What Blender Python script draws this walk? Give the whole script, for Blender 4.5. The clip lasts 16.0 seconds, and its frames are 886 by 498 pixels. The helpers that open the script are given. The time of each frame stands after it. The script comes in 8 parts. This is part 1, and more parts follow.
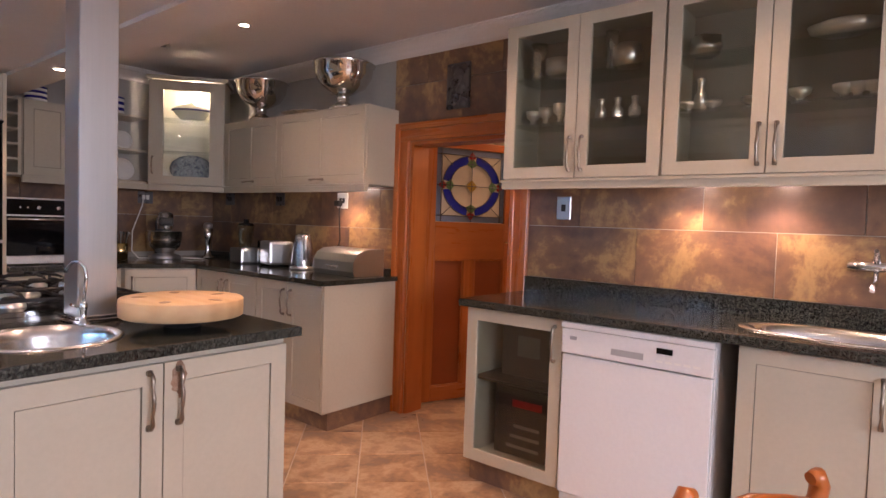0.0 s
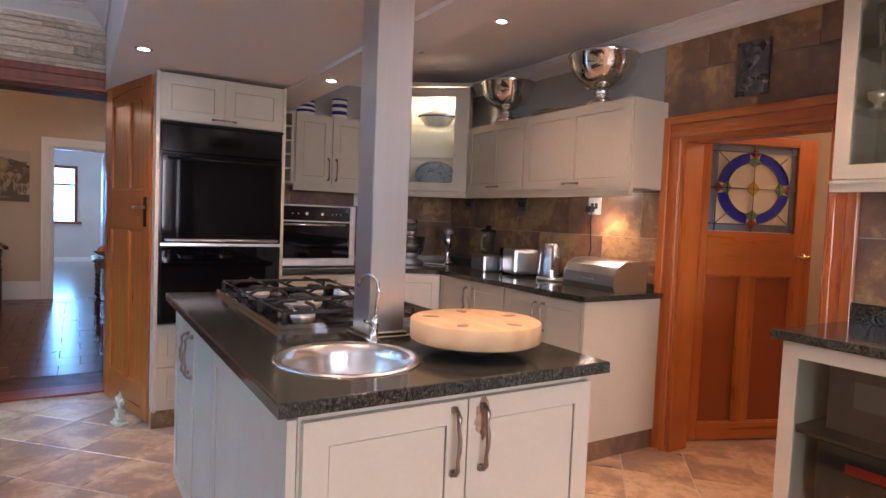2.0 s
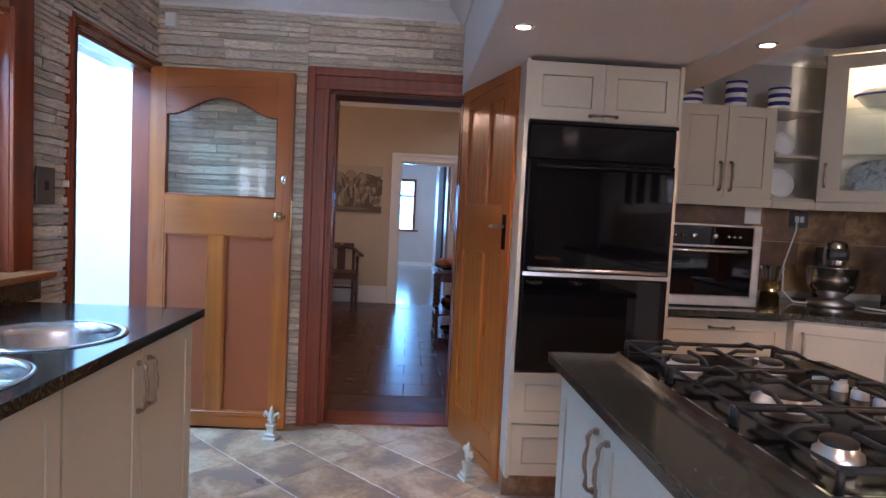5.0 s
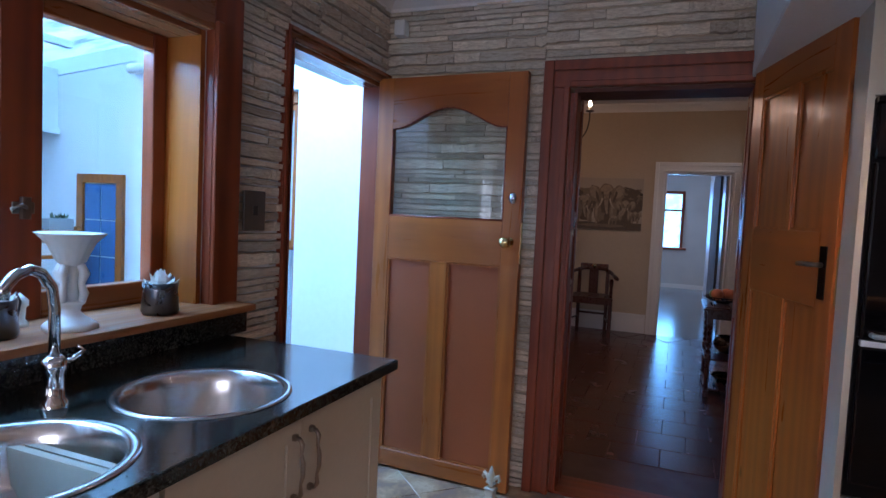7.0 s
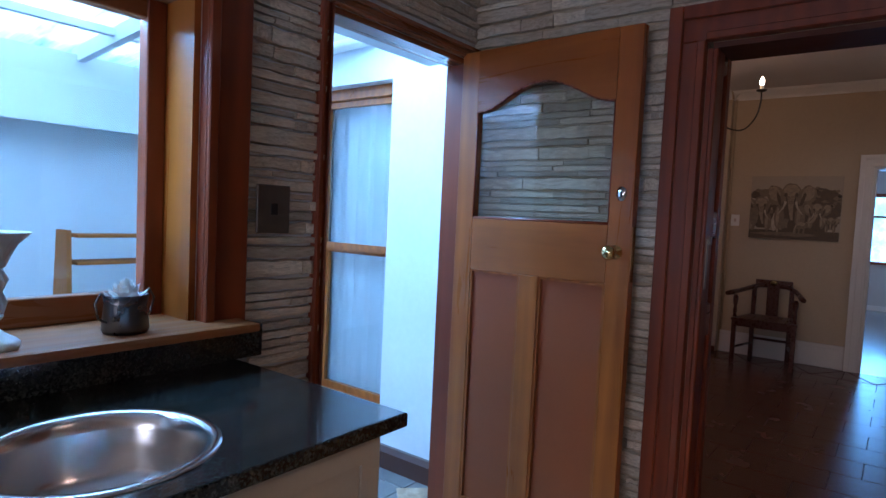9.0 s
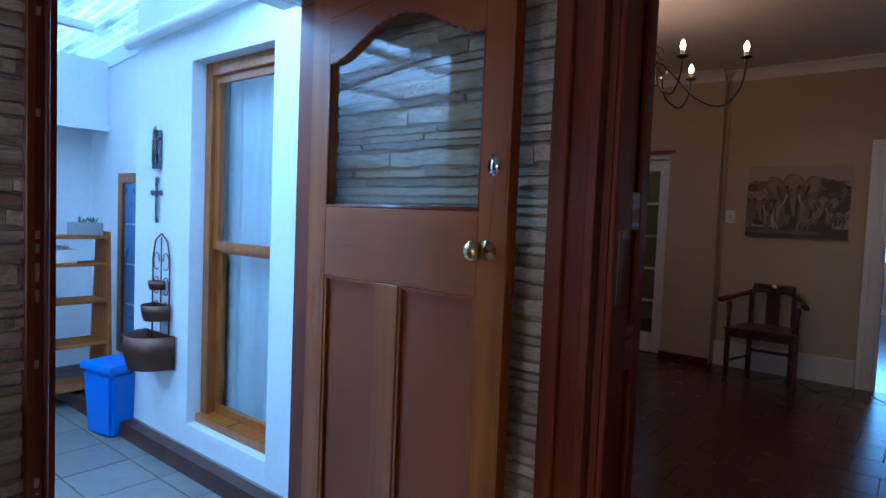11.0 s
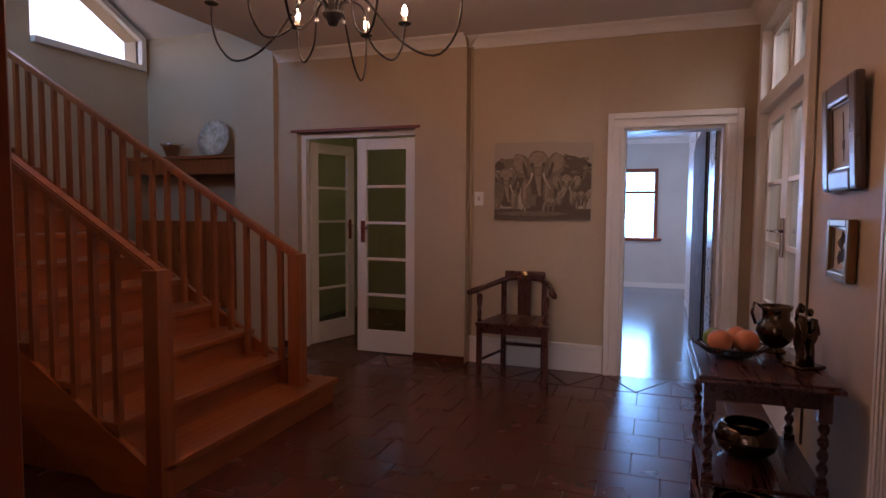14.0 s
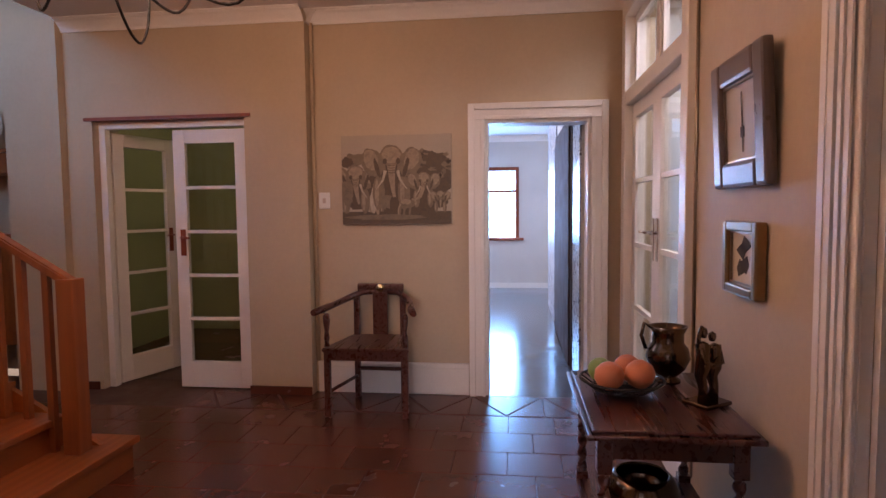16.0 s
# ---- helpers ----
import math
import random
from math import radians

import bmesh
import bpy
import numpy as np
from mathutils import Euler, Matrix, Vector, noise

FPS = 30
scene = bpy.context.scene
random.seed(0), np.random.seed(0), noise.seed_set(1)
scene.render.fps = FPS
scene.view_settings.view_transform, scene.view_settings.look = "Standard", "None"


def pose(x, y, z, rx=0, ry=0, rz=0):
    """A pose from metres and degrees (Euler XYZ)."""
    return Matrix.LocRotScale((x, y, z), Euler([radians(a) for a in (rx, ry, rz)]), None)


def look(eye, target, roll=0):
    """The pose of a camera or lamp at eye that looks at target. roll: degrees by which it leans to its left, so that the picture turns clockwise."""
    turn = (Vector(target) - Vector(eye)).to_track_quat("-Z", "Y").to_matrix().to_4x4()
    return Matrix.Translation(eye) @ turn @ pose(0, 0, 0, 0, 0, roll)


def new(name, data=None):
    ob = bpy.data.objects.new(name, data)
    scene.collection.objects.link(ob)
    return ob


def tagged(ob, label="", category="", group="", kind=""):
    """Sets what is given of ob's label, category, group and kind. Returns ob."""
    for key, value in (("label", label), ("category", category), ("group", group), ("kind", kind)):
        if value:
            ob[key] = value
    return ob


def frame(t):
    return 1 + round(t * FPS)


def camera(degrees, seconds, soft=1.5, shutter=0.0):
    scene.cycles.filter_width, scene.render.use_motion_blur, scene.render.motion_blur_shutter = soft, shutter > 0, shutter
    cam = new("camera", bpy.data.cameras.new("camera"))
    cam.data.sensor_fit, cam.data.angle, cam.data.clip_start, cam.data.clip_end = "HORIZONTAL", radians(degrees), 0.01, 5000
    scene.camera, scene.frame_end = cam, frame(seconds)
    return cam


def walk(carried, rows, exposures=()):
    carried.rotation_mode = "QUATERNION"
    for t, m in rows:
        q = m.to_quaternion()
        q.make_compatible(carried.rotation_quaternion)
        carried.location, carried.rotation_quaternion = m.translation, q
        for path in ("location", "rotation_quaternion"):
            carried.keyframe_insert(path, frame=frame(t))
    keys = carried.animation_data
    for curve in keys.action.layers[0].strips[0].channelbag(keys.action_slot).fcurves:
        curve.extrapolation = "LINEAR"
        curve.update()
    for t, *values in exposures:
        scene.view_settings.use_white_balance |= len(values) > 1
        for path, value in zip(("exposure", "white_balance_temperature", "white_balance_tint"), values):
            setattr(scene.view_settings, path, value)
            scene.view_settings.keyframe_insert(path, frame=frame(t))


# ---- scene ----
cam = camera(73.3, 16.0)
METRES, EYE, TILT, LEAN, TURN = 5.6, 1.31, 0.0, 0.0, 34.3
PATH = [
    (0, (-0.357, 2.05, 1.241), (-1.617, 3.601, 1.154), 1.9),
    (0.5, (-0.449, 2.047, 1.247), (-1.859, 3.462, 1.156), 1.9),
    (1, (-0.571, 2.052, 1.247), (-2.09, 3.349, 1.155), 2.0),
    (1.5, (-0.697, 2.058, 1.25), (-2.306, 3.241, 1.156), 2.1),
    (2, (-0.814, 2.035, 1.255), (-2.514, 3.084, 1.154), 2.3),
    (2.5, (-0.983, 1.996, 1.262), (-2.763, 2.901, 1.153), 2.4),
    (3, (-1.179, 1.985, 1.249), (-3.014, 2.774, 1.149), 2.5),
    (3.5, (-1.323, 1.953, 1.243), (-3.195, 2.649, 1.141), 2.6),
    (4, (-1.488, 1.955, 1.257), (-3.406, 2.509, 1.149), 2.6),
    (4.5, (-1.656, 1.951, 1.292), (-3.622, 2.299, 1.178), 2.7),
    (5, (-1.789, 1.915, 1.303), (-3.782, 2.032, 1.183), 2.8),
    (5.2, (-1.849, 1.901, 1.3), (-3.845, 1.923, 1.181), 2.9),
    (7.3, (-2.539, 1.942, 1.36), (-4.351, 1.105, 1.24), 2.7),
    (8, (-2.752, 1.954, 1.35), (-4.444, 0.895, 1.225), 2.8),
    (10.3, (-3.65, 2.045, 1.316), (-5.204, 0.791, 1.209), 2.5),
    (10.5, (-3.73, 2.045, 1.307), (-5.285, 0.792, 1.2), 2.4),
    (11, (-3.988, 2.028, 1.315), (-5.543, 0.774, 1.21), 2.3),
    (11.5, (-4.183, 2.038, 1.302), (-5.745, 0.792, 1.201), 2.3),
    (12, (-4.409, 2.062, 1.299), (-6.001, 0.855, 1.191), 2.0),
    (12.5, (-4.597, 2.128, 1.296), (-6.242, 0.995, 1.19), 1.6),
    (13, (-4.794, 2.121, 1.302), (-6.514, 1.107, 1.181), 1.2),
    (13.5, (-5.022, 2.055, 1.325), (-6.831, 1.211, 1.2), 0.7),
    (14, (-5.168, 2.009, 1.333), (-7.049, 1.342, 1.203), 0.4),
    (14.5, (-5.366, 2.012, 1.336), (-7.293, 1.493, 1.206), 0.2),
    (15, (-5.539, 2.001, 1.349), (-7.497, 1.614, 1.219), -0.2),
    (15.5, (-5.696, 1.988, 1.342), (-7.669, 1.684, 1.213), -0.5),
    (16, (-5.858, 1.964, 1.356), (-7.84, 1.727, 1.226), -0.6),
]
EXPOSURES = [(0.0, 1.25, 6400, 30), (1.5, 1.55, 6400, 30), (3.0, 1.6, 6300, 26), (4.0, 1.6, 6200, 28), (5.0, 1.4, 6100, 27), (7.5, 0.45, 5900, 28),
             (8.2, 0.4, 5900, 28), (10.5, 0.2, 5600, 23), (11.4, -0.05, 5650, 23), (12.0, 0.05, 5700, 22), (13.0, 0.2, 6500, 34), (14.0, 1.2, 6800, 42), (15.0, 1.65, 6800, 41), (16.0, 2.05, 6800, 41)]
walk(cam, [(t, look(eye, target, roll)) for t, eye, target, roll in PATH], EXPOSURES)

# ---- world, lights, exposure ----
world = bpy.data.worlds.new("world")
scene.world = world
world.use_nodes = True
wn = world.node_tree.nodes
sky = wn.new("ShaderNodeTexSky")
sky.sky_type, sky.sun_disc = "NISHITA", False
sky.sun_elevation, sky.sun_rotation = radians(50), radians(200)
world.node_tree.links.new(sky.outputs[0], wn["Background"].inputs[0])
wn["Background"].inputs[1].default_value = 0.15

WARM = (1.0, 0.66, 0.42)
DAY = (0.24, 0.60, 1.0)


def lamp(kind, name, m, energy, colour, size=0.1, size_y=None, spot=None, blend=0.6):
    d = bpy.data.lights.new(name, kind)
    d.energy, d.color = energy, colour
    if kind == "AREA":
        d.shape, d.size, d.size_y = "RECTANGLE", size, size_y or size
    elif kind == "SUN":
        d.angle = radians(0.6)
    else:
        d.shadow_soft_size = size
    if spot:
        d.spot_size, d.spot_blend = radians(spot), blend
    ob = new(name, d)
    ob.matrix_world = m
    return ob


lamp("SUN", "sun", look((0, 0, 10), (1.7, 4.0, 3.2)), 3.0, (1.0, 0.95, 0.88))
lamp("AREA", "courtyard_skylight", look((-3.2, -1.5, 3.5), (-3.2, -1.5, 0)), 440, DAY, 5.0, 3.4)
lamp("AREA", "window_head_daylight", look((-3.1, 0.17, 1.91), (-3.1, 2.0, 0.9)), 28, DAY, 1.7, 0.07)
lamp("AREA", "window_sill_daylight", look((-3.1, 0.09, 0.90), (-3.1, 1.6, 2.4)), 22, DAY, 1.7, 0.10)
lamp("AREA", "door_head_daylight", look((-4.85, -0.30, 2.40), (-5.25, 0.9, 1.1)), 30, DAY, 0.7, 0.30)
# Added neutral fill for the far room's walls; no source stands there.
lamp("AREA", "far_side_fill", look((-13.6, 0.68, 1.5), (-13.6, 3, 0.9)), 18, (0.95, 0.88, 0.80), 1.6, 1.2)
lamp("AREA", "far_window_daylight", look((-16.17, 1.515, 1.48), (-12, 1.6, 0.9)), 24, (0.13, 0.47, 1.0), 0.92, 1.05)
lamp("AREA", "veranda_daylight", look((-9.2, 3.3, 2.75), (-9.2, 3.35, 0)), 9, (0.9, 0.95, 1.0), 1.6, 0.6)
lamp("AREA", "gable_daylight", look((-9.8, -3.76, 3.3), (-9.4, 1, 1.4)), 0.4, (0.7, 0.85, 1.0), 1.6, 1.0)
lamp("AREA", "rear_window_daylight", look((2.25, 2.3, 1.5), (-2, 2.3, 1.2)), 40, (0.9, 0.95, 1.0), 1.8, 1.1)
DOWNLIGHTS = [(-4.00, 2.30, 2.0), (-4.02, 3.24, 2.0), (-2.0, 2.30, 2.0), (-2.0, 3.24, 2.0), (-0.2, 2.3, 2.0), (-0.2, 3.24, 2.0),
              (-3.55, 4.05, 2.37), (-2.72, 4.05, 2.37), (-1.9, 4.05, 2.37), (-0.9, 4.05, 2.37)]
for i, (x, y, z) in enumerate(DOWNLIGHTS):
    lamp("SPOT", "downlight_beam", look((x, y, z - 0.012), (x, y, 0)), 9 if i in (1, 6) else 15, WARM, 0.03, spot=125, blend=0.8)
UNDERLIGHTS = [(-1.17, 4.72), (-0.83, 4.72), (-3.42, 4.72)]
for x, y in UNDERLIGHTS:
    lamp("SPOT", "undercabinet_beam", look((x, y, 1.425), (x, y + 0.06, 0.9)), 5, WARM, 0.015, spot=120, blend=0.7)
lamp("POINT", "corner_cabinet_glow", pose(-4.98, 4.53, 2.16), 4.0, (1.0, 0.86, 0.6), 0.03)
lamp("POINT", "pantry_glow", pose(-2.2, 6.2, 2.2), 14, WARM, 0.1)
lamp("POINT", "side_room_glow", pose(-11.5, -0.4, 2.2), 1.2, (1.0, 0.93, 0.6), 0.1)

CHX, CHY, CHZ = -7.67, 0.57, 2.235
for k in range(8):
    a, r = radians(45 * k + 12), 0.60 if k % 2 == 0 else 0.40
    lamp("POINT", "chandelier_bulb_light", pose(CHX + r * math.cos(a), CHY + r * math.sin(a), CHZ + 0.20), 1.1, (1.0, 0.58, 0.33), 0.02)

# ---- mesh helpers ----
def box(bm, x0, x1, y0, y1, z0, z1, bev=0.0, m=None):
    xs, ys, zs = sorted((x0, x1)), sorted((y0, y1)), sorted((z0, z1))
    t = bmesh.new() if bev else bm
    v = [t.verts.new((x, y, z)) for x in xs for y in ys for z in zs]
    fs = [t.faces.new([v[i] for i in q]) for q in ((0, 1, 3, 2), (4, 6, 7, 5), (0, 4, 5, 1), (2, 3, 7, 6), (0, 2, 6, 4), (1, 5, 7, 3))]
    if bev:
        bmesh.ops.bevel(t, geom=t.edges[:], offset=bev, segments=2 if bev > 0.004 else 1, affect="EDGES", profile=0.6)
        if m is not None:
            t.transform(m)
        join(bm, t)
    elif m is not None:
        for q in v:
            q.co = m @ q.co


def join(bm, t):
    made = {v: bm.verts.new(v.co) for v in t.verts}
    for f in t.faces:
        g = bm.faces.new([made[v] for v in f.verts])
        g.smooth = f.smooth
    t.free()


def lathe(bm, profile, segs=28, m=None, squash=(1, 1)):
    """profile: (radius, z) from bottom to top; a radius of 0 closes it."""
    rings = []
    for r, z in profile:
        if r <= 1e-6:
            rings.append([bm.verts.new((0, 0, z))])
        else:
            rings.append([bm.verts.new((squash[0] * r * math.cos(2 * math.pi * i / segs), squash[1] * r * math.sin(2 * math.pi * i / segs), z)) for i in range(segs)])
    for a, b in zip(rings, rings[1:]):
        for i in range(segs):
            j = (i + 1) % segs
            if len(a) == 1 and len(b) == 1:
                break
            q = [a[0], b[j], b[i]] if len(a) == 1 else [a[i], a[j], b[0]] if len(b) == 1 else [a[i], a[j], b[j], b[i]]
            bm.faces.new(q).smooth = True
    if m is not None:
        for ring in rings:
            for v in ring:
                v.co = m @ v.co


def tube(bm, pts, r, segs=8, closed=False):
    pts = [Vector(p) for p in pts]
    n = len(pts)
    radii = r if isinstance(r, (list, tuple)) else [r] * n
    up = Vector((0, 0, 1))
    rings, prev = [], None
    for i, p in enumerate(pts):
        a = pts[(i - 1) % n] if closed or i else p
        b = pts[(i + 1) % n] if closed or i < n - 1 else p
        t = (b - a).normalized()
        if prev is None:
            u = t.cross(up if abs(t.z) < 0.9 else Vector((1, 0, 0))).normalized()
        else:
            u = (prev - t * prev.dot(t)).normalized()
        prev = u
        w = t.cross(u)
        rings.append([bm.verts.new(p + (u * math.cos(2 * math.pi * k / segs) + w * math.sin(2 * math.pi * k / segs)) * radii[i]) for k in range(segs)])
    for i in range(n if closed else n - 1):
        a, b = rings[i], rings[(i + 1) % n]
        for k in range(segs):
            bm.faces.new([a[k], a[(k + 1) % segs], b[(k + 1) % segs], b[k]]).smooth = True
    if not closed:
        bm.faces.new(rings[0][::-1])
        bm.faces.new(rings[-1])


def prism(bm, outline, lo, hi, axis="z", m=None):
    """A slab from a closed outline (two coordinates), pulled along the axis."""
    def at(p, h):
        a, b = p
        c = {"z": (a, b, h), "y": (a, h, b), "x": (h, a, b)}[axis]
        return m @ Vector(c) if m is not None else Vector(c)
    lo_v = [bm.verts.new(at(p, lo)) for p in outline]
    hi_v = [bm.verts.new(at(p, hi)) for p in outline]
    n = len(outline)
    for i in range(n):
        bm.faces.new([lo_v[i], lo_v[(i + 1) % n], hi_v[(i + 1) % n], hi_v[i]])
    bm.faces.new(lo_v[::-1])
    bm.faces.new(hi_v)


def ribbon(bm, rows, smooth=True):
    grid = [[bm.verts.new(p) for p in row] for row in rows]
    for a, b in zip(grid, grid[1:]):
        for i in range(len(a) - 1):
            bm.faces.new([a[i], a[i + 1], b[i + 1], b[i]]).smooth = smooth


def finish(name, bm, material):
    bmesh.ops.recalc_face_normals(bm, faces=bm.faces[:])
    me = bpy.data.meshes.new(name)
    bm.to_mesh(me)
    bm.free()
    me.materials.append(material)
    return new(name, me)


def part(name, bm, material, parent, label="", at=None):
    ob = finish(name, bm, material)
    ob.parent = parent
    if at is not None:
        ob.matrix_basis = at
    return tagged(ob, label)


def thing(name, label, category, m, group="", kind=""):
    ob = new(name)
    ob.matrix_basis = m
    ob.empty_display_size = 0.1
    return tagged(ob, label, category, group, kind)


def one(name, label, category, bm, material, m=None, group=""):
    ob = finish(name, bm, material)
    if m is not None:
        ob.matrix_basis = m
    return tagged(ob, label, category, group)


def struct(name, bm, material, label=""):
    return tagged(finish(name, bm, material), label, "", "", "structure")


def B(*boxes, bev=0.0):
    bm = bmesh.new()
    for b in boxes:
        box(bm, *b, bev=bev)
    return bm


# ---- materials ----
def material(name, colour, rough=0.5, metal=0.0, spec=0.5, coat=0.0):
    mt = bpy.data.materials.new(name)
    mt.use_nodes = True
    b = mt.node_tree.nodes["Principled BSDF"]
    b.inputs["Base Color"].default_value = (*colour, 1)
    b.inputs["Roughness"].default_value, b.inputs["Metallic"].default_value = rough, metal
    b.inputs["Specular IOR Level"].default_value = spec
    b.inputs["Coat Weight"].default_value = coat
    b.inputs["Coat Roughness"].default_value = 0.12
    return mt, mt.node_tree, b


def coords(nt, scale=(1, 1, 1), kind="Object"):
    tc, mp = nt.nodes.new("ShaderNodeTexCoord"), nt.nodes.new("ShaderNodeMapping")
    mp.inputs["Scale"].default_value = scale
    nt.links.new(tc.outputs[kind], mp.inputs["Vector"])
    return mp.outputs[0]


def noisy(nt, vec, scale, detail=5, rough=0.6, distort=0.0):
    n = nt.nodes.new("ShaderNodeTexNoise")
    n.inputs["Scale"].default_value, n.inputs["Detail"].default_value = scale, detail
    n.inputs["Roughness"].default_value, n.inputs["Distortion"].default_value = rough, distort
    nt.links.new(vec, n.inputs["Vector"])
    return n.outputs[0]


def ramp(nt, value, stops):
    r = nt.nodes.new("ShaderNodeValToRGB")
    r.color_ramp.elements[0].position, r.color_ramp.elements[0].color = stops[0][0], (*stops[0][1], 1)
    r.color_ramp.elements[1].position, r.color_ramp.elements[1].color = stops[-1][0], (*stops[-1][1], 1)
    for p, c in stops[1:-1]:
        r.color_ramp.elements.new(p).color = (*c, 1)
    nt.links.new(value, r.inputs[0])
    return r.outputs[0]


def mixed(nt, fac, a, b, how="MIX"):
    m = nt.nodes.new("ShaderNodeMixRGB")
    m.blend_type = how
    for i, v in enumerate((fac, a, b)):
        if isinstance(v, (int, float)):
            m.inputs[i].default_value = v
        elif isinstance(v, tuple):
            m.inputs[i].default_value = (*v, 1)
        else:
            nt.links.new(v, m.inputs[i])
    return m.outputs[0]


def relief(nt, b, height, strength=0.2, distance=0.002):
    bp = nt.nodes.new("ShaderNodeBump")
    bp.inputs["Strength"].default_value, bp.inputs["Distance"].default_value = strength, distance
    nt.links.new(height, bp.inputs["Height"])
    nt.links.new(bp.outputs[0], b.inputs["Normal"])


def dim(c, k):
    return tuple(v * k for v in c)


def paint(name, colour, rough=0.55, spread=0.1, bump=0.15, grain=60):
    mt, nt, b = material(name, colour, rough)
    v = coords(nt)
    big, fine = noisy(nt, v, 1.4, 4), noisy(nt, v, grain, 3)
    c = ramp(nt, big, [(0.3, dim(colour, 1 - spread)), (0.7, dim(colour, 1 + spread * 0.5))])
    nt.links.new(mixed(nt, 0.12, c, ramp(nt, fine, [(0.35, dim(colour, 0.8)), (0.65, dim(colour, 1.1))])), b.inputs["Base Color"])
    nt.links.new(ramp(nt, noisy(nt, v, 6, 3), [(0.3, (rough * 0.85,) * 3), (0.7, (min(1, rough * 1.15),) * 3)]), b.inputs["Roughness"])
    relief(nt, b, fine, bump)
    return mt


def wood(name, dark, light, along="z", rough=0.35, knots=0.0, coat=0.2, size=1.0, vary=0.0):
    mt, nt, b = material(name, light, rough, coat=coat)
    s = [14 * size, 14 * size, 14 * size]
    s["xyz".index(along)] = 0.9 * size
    v = coords(nt, s)
    n = noisy(nt, v, 1.3, 6, 0.62, 1.2)
    w = nt.nodes.new("ShaderNodeTexWave")
    w.wave_type, w.bands_direction = "BANDS", "X" if along != "x" else "Y"
    w.inputs["Scale"].default_value, w.inputs["Distortion"].default_value, w.inputs["Detail"].default_value = 0.35, 9.0, 3.0
    nt.links.new(v, w.inputs["Vector"])
    mid = tuple((p + q) / 2 for p, q in zip(dark, light))
    c = ramp(nt, mixed(nt, 0.28, n, w.outputs[0]), [(0.2, dark), (0.5, mid), (0.8, light)])
    v2 = coords(nt)
    c = mixed(nt, 0.45, c, ramp(nt, noisy(nt, v2, 1.8, 3), [(0.3, dark), (0.7, light)]))
    if knots:
        k = nt.nodes.new("ShaderNodeTexVoronoi")
        k.inputs["Scale"].default_value = 3.2
        ks = [1.6, 1.6, 1.6]
        ks["xyz".index(along)] = 0.8
        nt.links.new(coords(nt, ks), k.inputs["Vector"])
        c = mixed(nt, ramp(nt, k.outputs["Distance"], [(0.03, (knots,) * 3), (0.09, (0, 0, 0))]), c, dim(dark, 0.35))
    if vary:
        oi = nt.nodes.new("ShaderNodeObjectInfo")
        c = mixed(nt, 1.0, c, ramp(nt, oi.outputs["Random"], [(0, (1 - vary,) * 3), (1, (1 + vary,) * 3)]), "MULTIPLY")
    nt.links.new(c, b.inputs["Base Color"])
    nt.links.new(ramp(nt, n, [(0.3, (rough * 0.8,) * 3), (0.7, (rough * 1.3,) * 3)]), b.inputs["Roughness"])
    relief(nt, b, n, 0.12)
    return mt


def metal(name, colour, rough=0.15, brushed=None, spread=0.15):
    mt, nt, b = material(name, colour, rough, 1.0)
    v = coords(nt, brushed or (3, 3, 3))
    n = noisy(nt, v, 6, 4)
    nt.links.new(ramp(nt, n, [(0.3, dim(colour, 1 - spread)), (0.7, colour)]), b.inputs["Base Color"])
    nt.links.new(ramp(nt, n, [(0.3, (rough * 0.94,) * 3), (0.7, (rough * 1.06,) * 3)]), b.inputs["Roughness"])
    return mt


def mottled(name, stops, scale=3.0, rough=0.3, vary=0.15, bump=0.15, coat=0.0, distort=0.8, sheen=0.35, detail=7):
    """Slate-look ceramic: cloudy patches, each tile shifted by its own random value."""
    mt, nt, b = material(name, stops[len(stops) // 2][1], rough, coat=coat)
    oi, tc = nt.nodes.new("ShaderNodeObjectInfo"), nt.nodes.new("ShaderNodeTexCoord")
    shift = nt.nodes.new("ShaderNodeVectorMath")
    shift.operation = "MULTIPLY_ADD"
    nt.links.new(oi.outputs["Random"], shift.inputs[0])
    shift.inputs[1].default_value = (37, 23, 51)
    nt.links.new(tc.outputs["Object"], shift.inputs[2])
    n = noisy(nt, shift.outputs[0], scale, detail, 0.62, distort)
    f = noisy(nt, shift.outputs[0], scale * 9, 4, 0.6)
    c = ramp(nt, mixed(nt, 0.2, n, f), stops)
    c = mixed(nt, 1.0, c, ramp(nt, oi.outputs["Random"], [(0, (1 - vary,) * 3), (1, (1 + vary,) * 3)]), "MULTIPLY")
    nt.links.new(c, b.inputs["Base Color"])
    nt.links.new(ramp(nt, n, [(0.3, (rough * (1 - sheen),) * 3), (0.7, (rough * (1 + sheen),) * 3)]), b.inputs["Roughness"])
    if bump:
        relief(nt, b, mixed(nt, 0.4, n, f), bump, 0.003)
    return mt


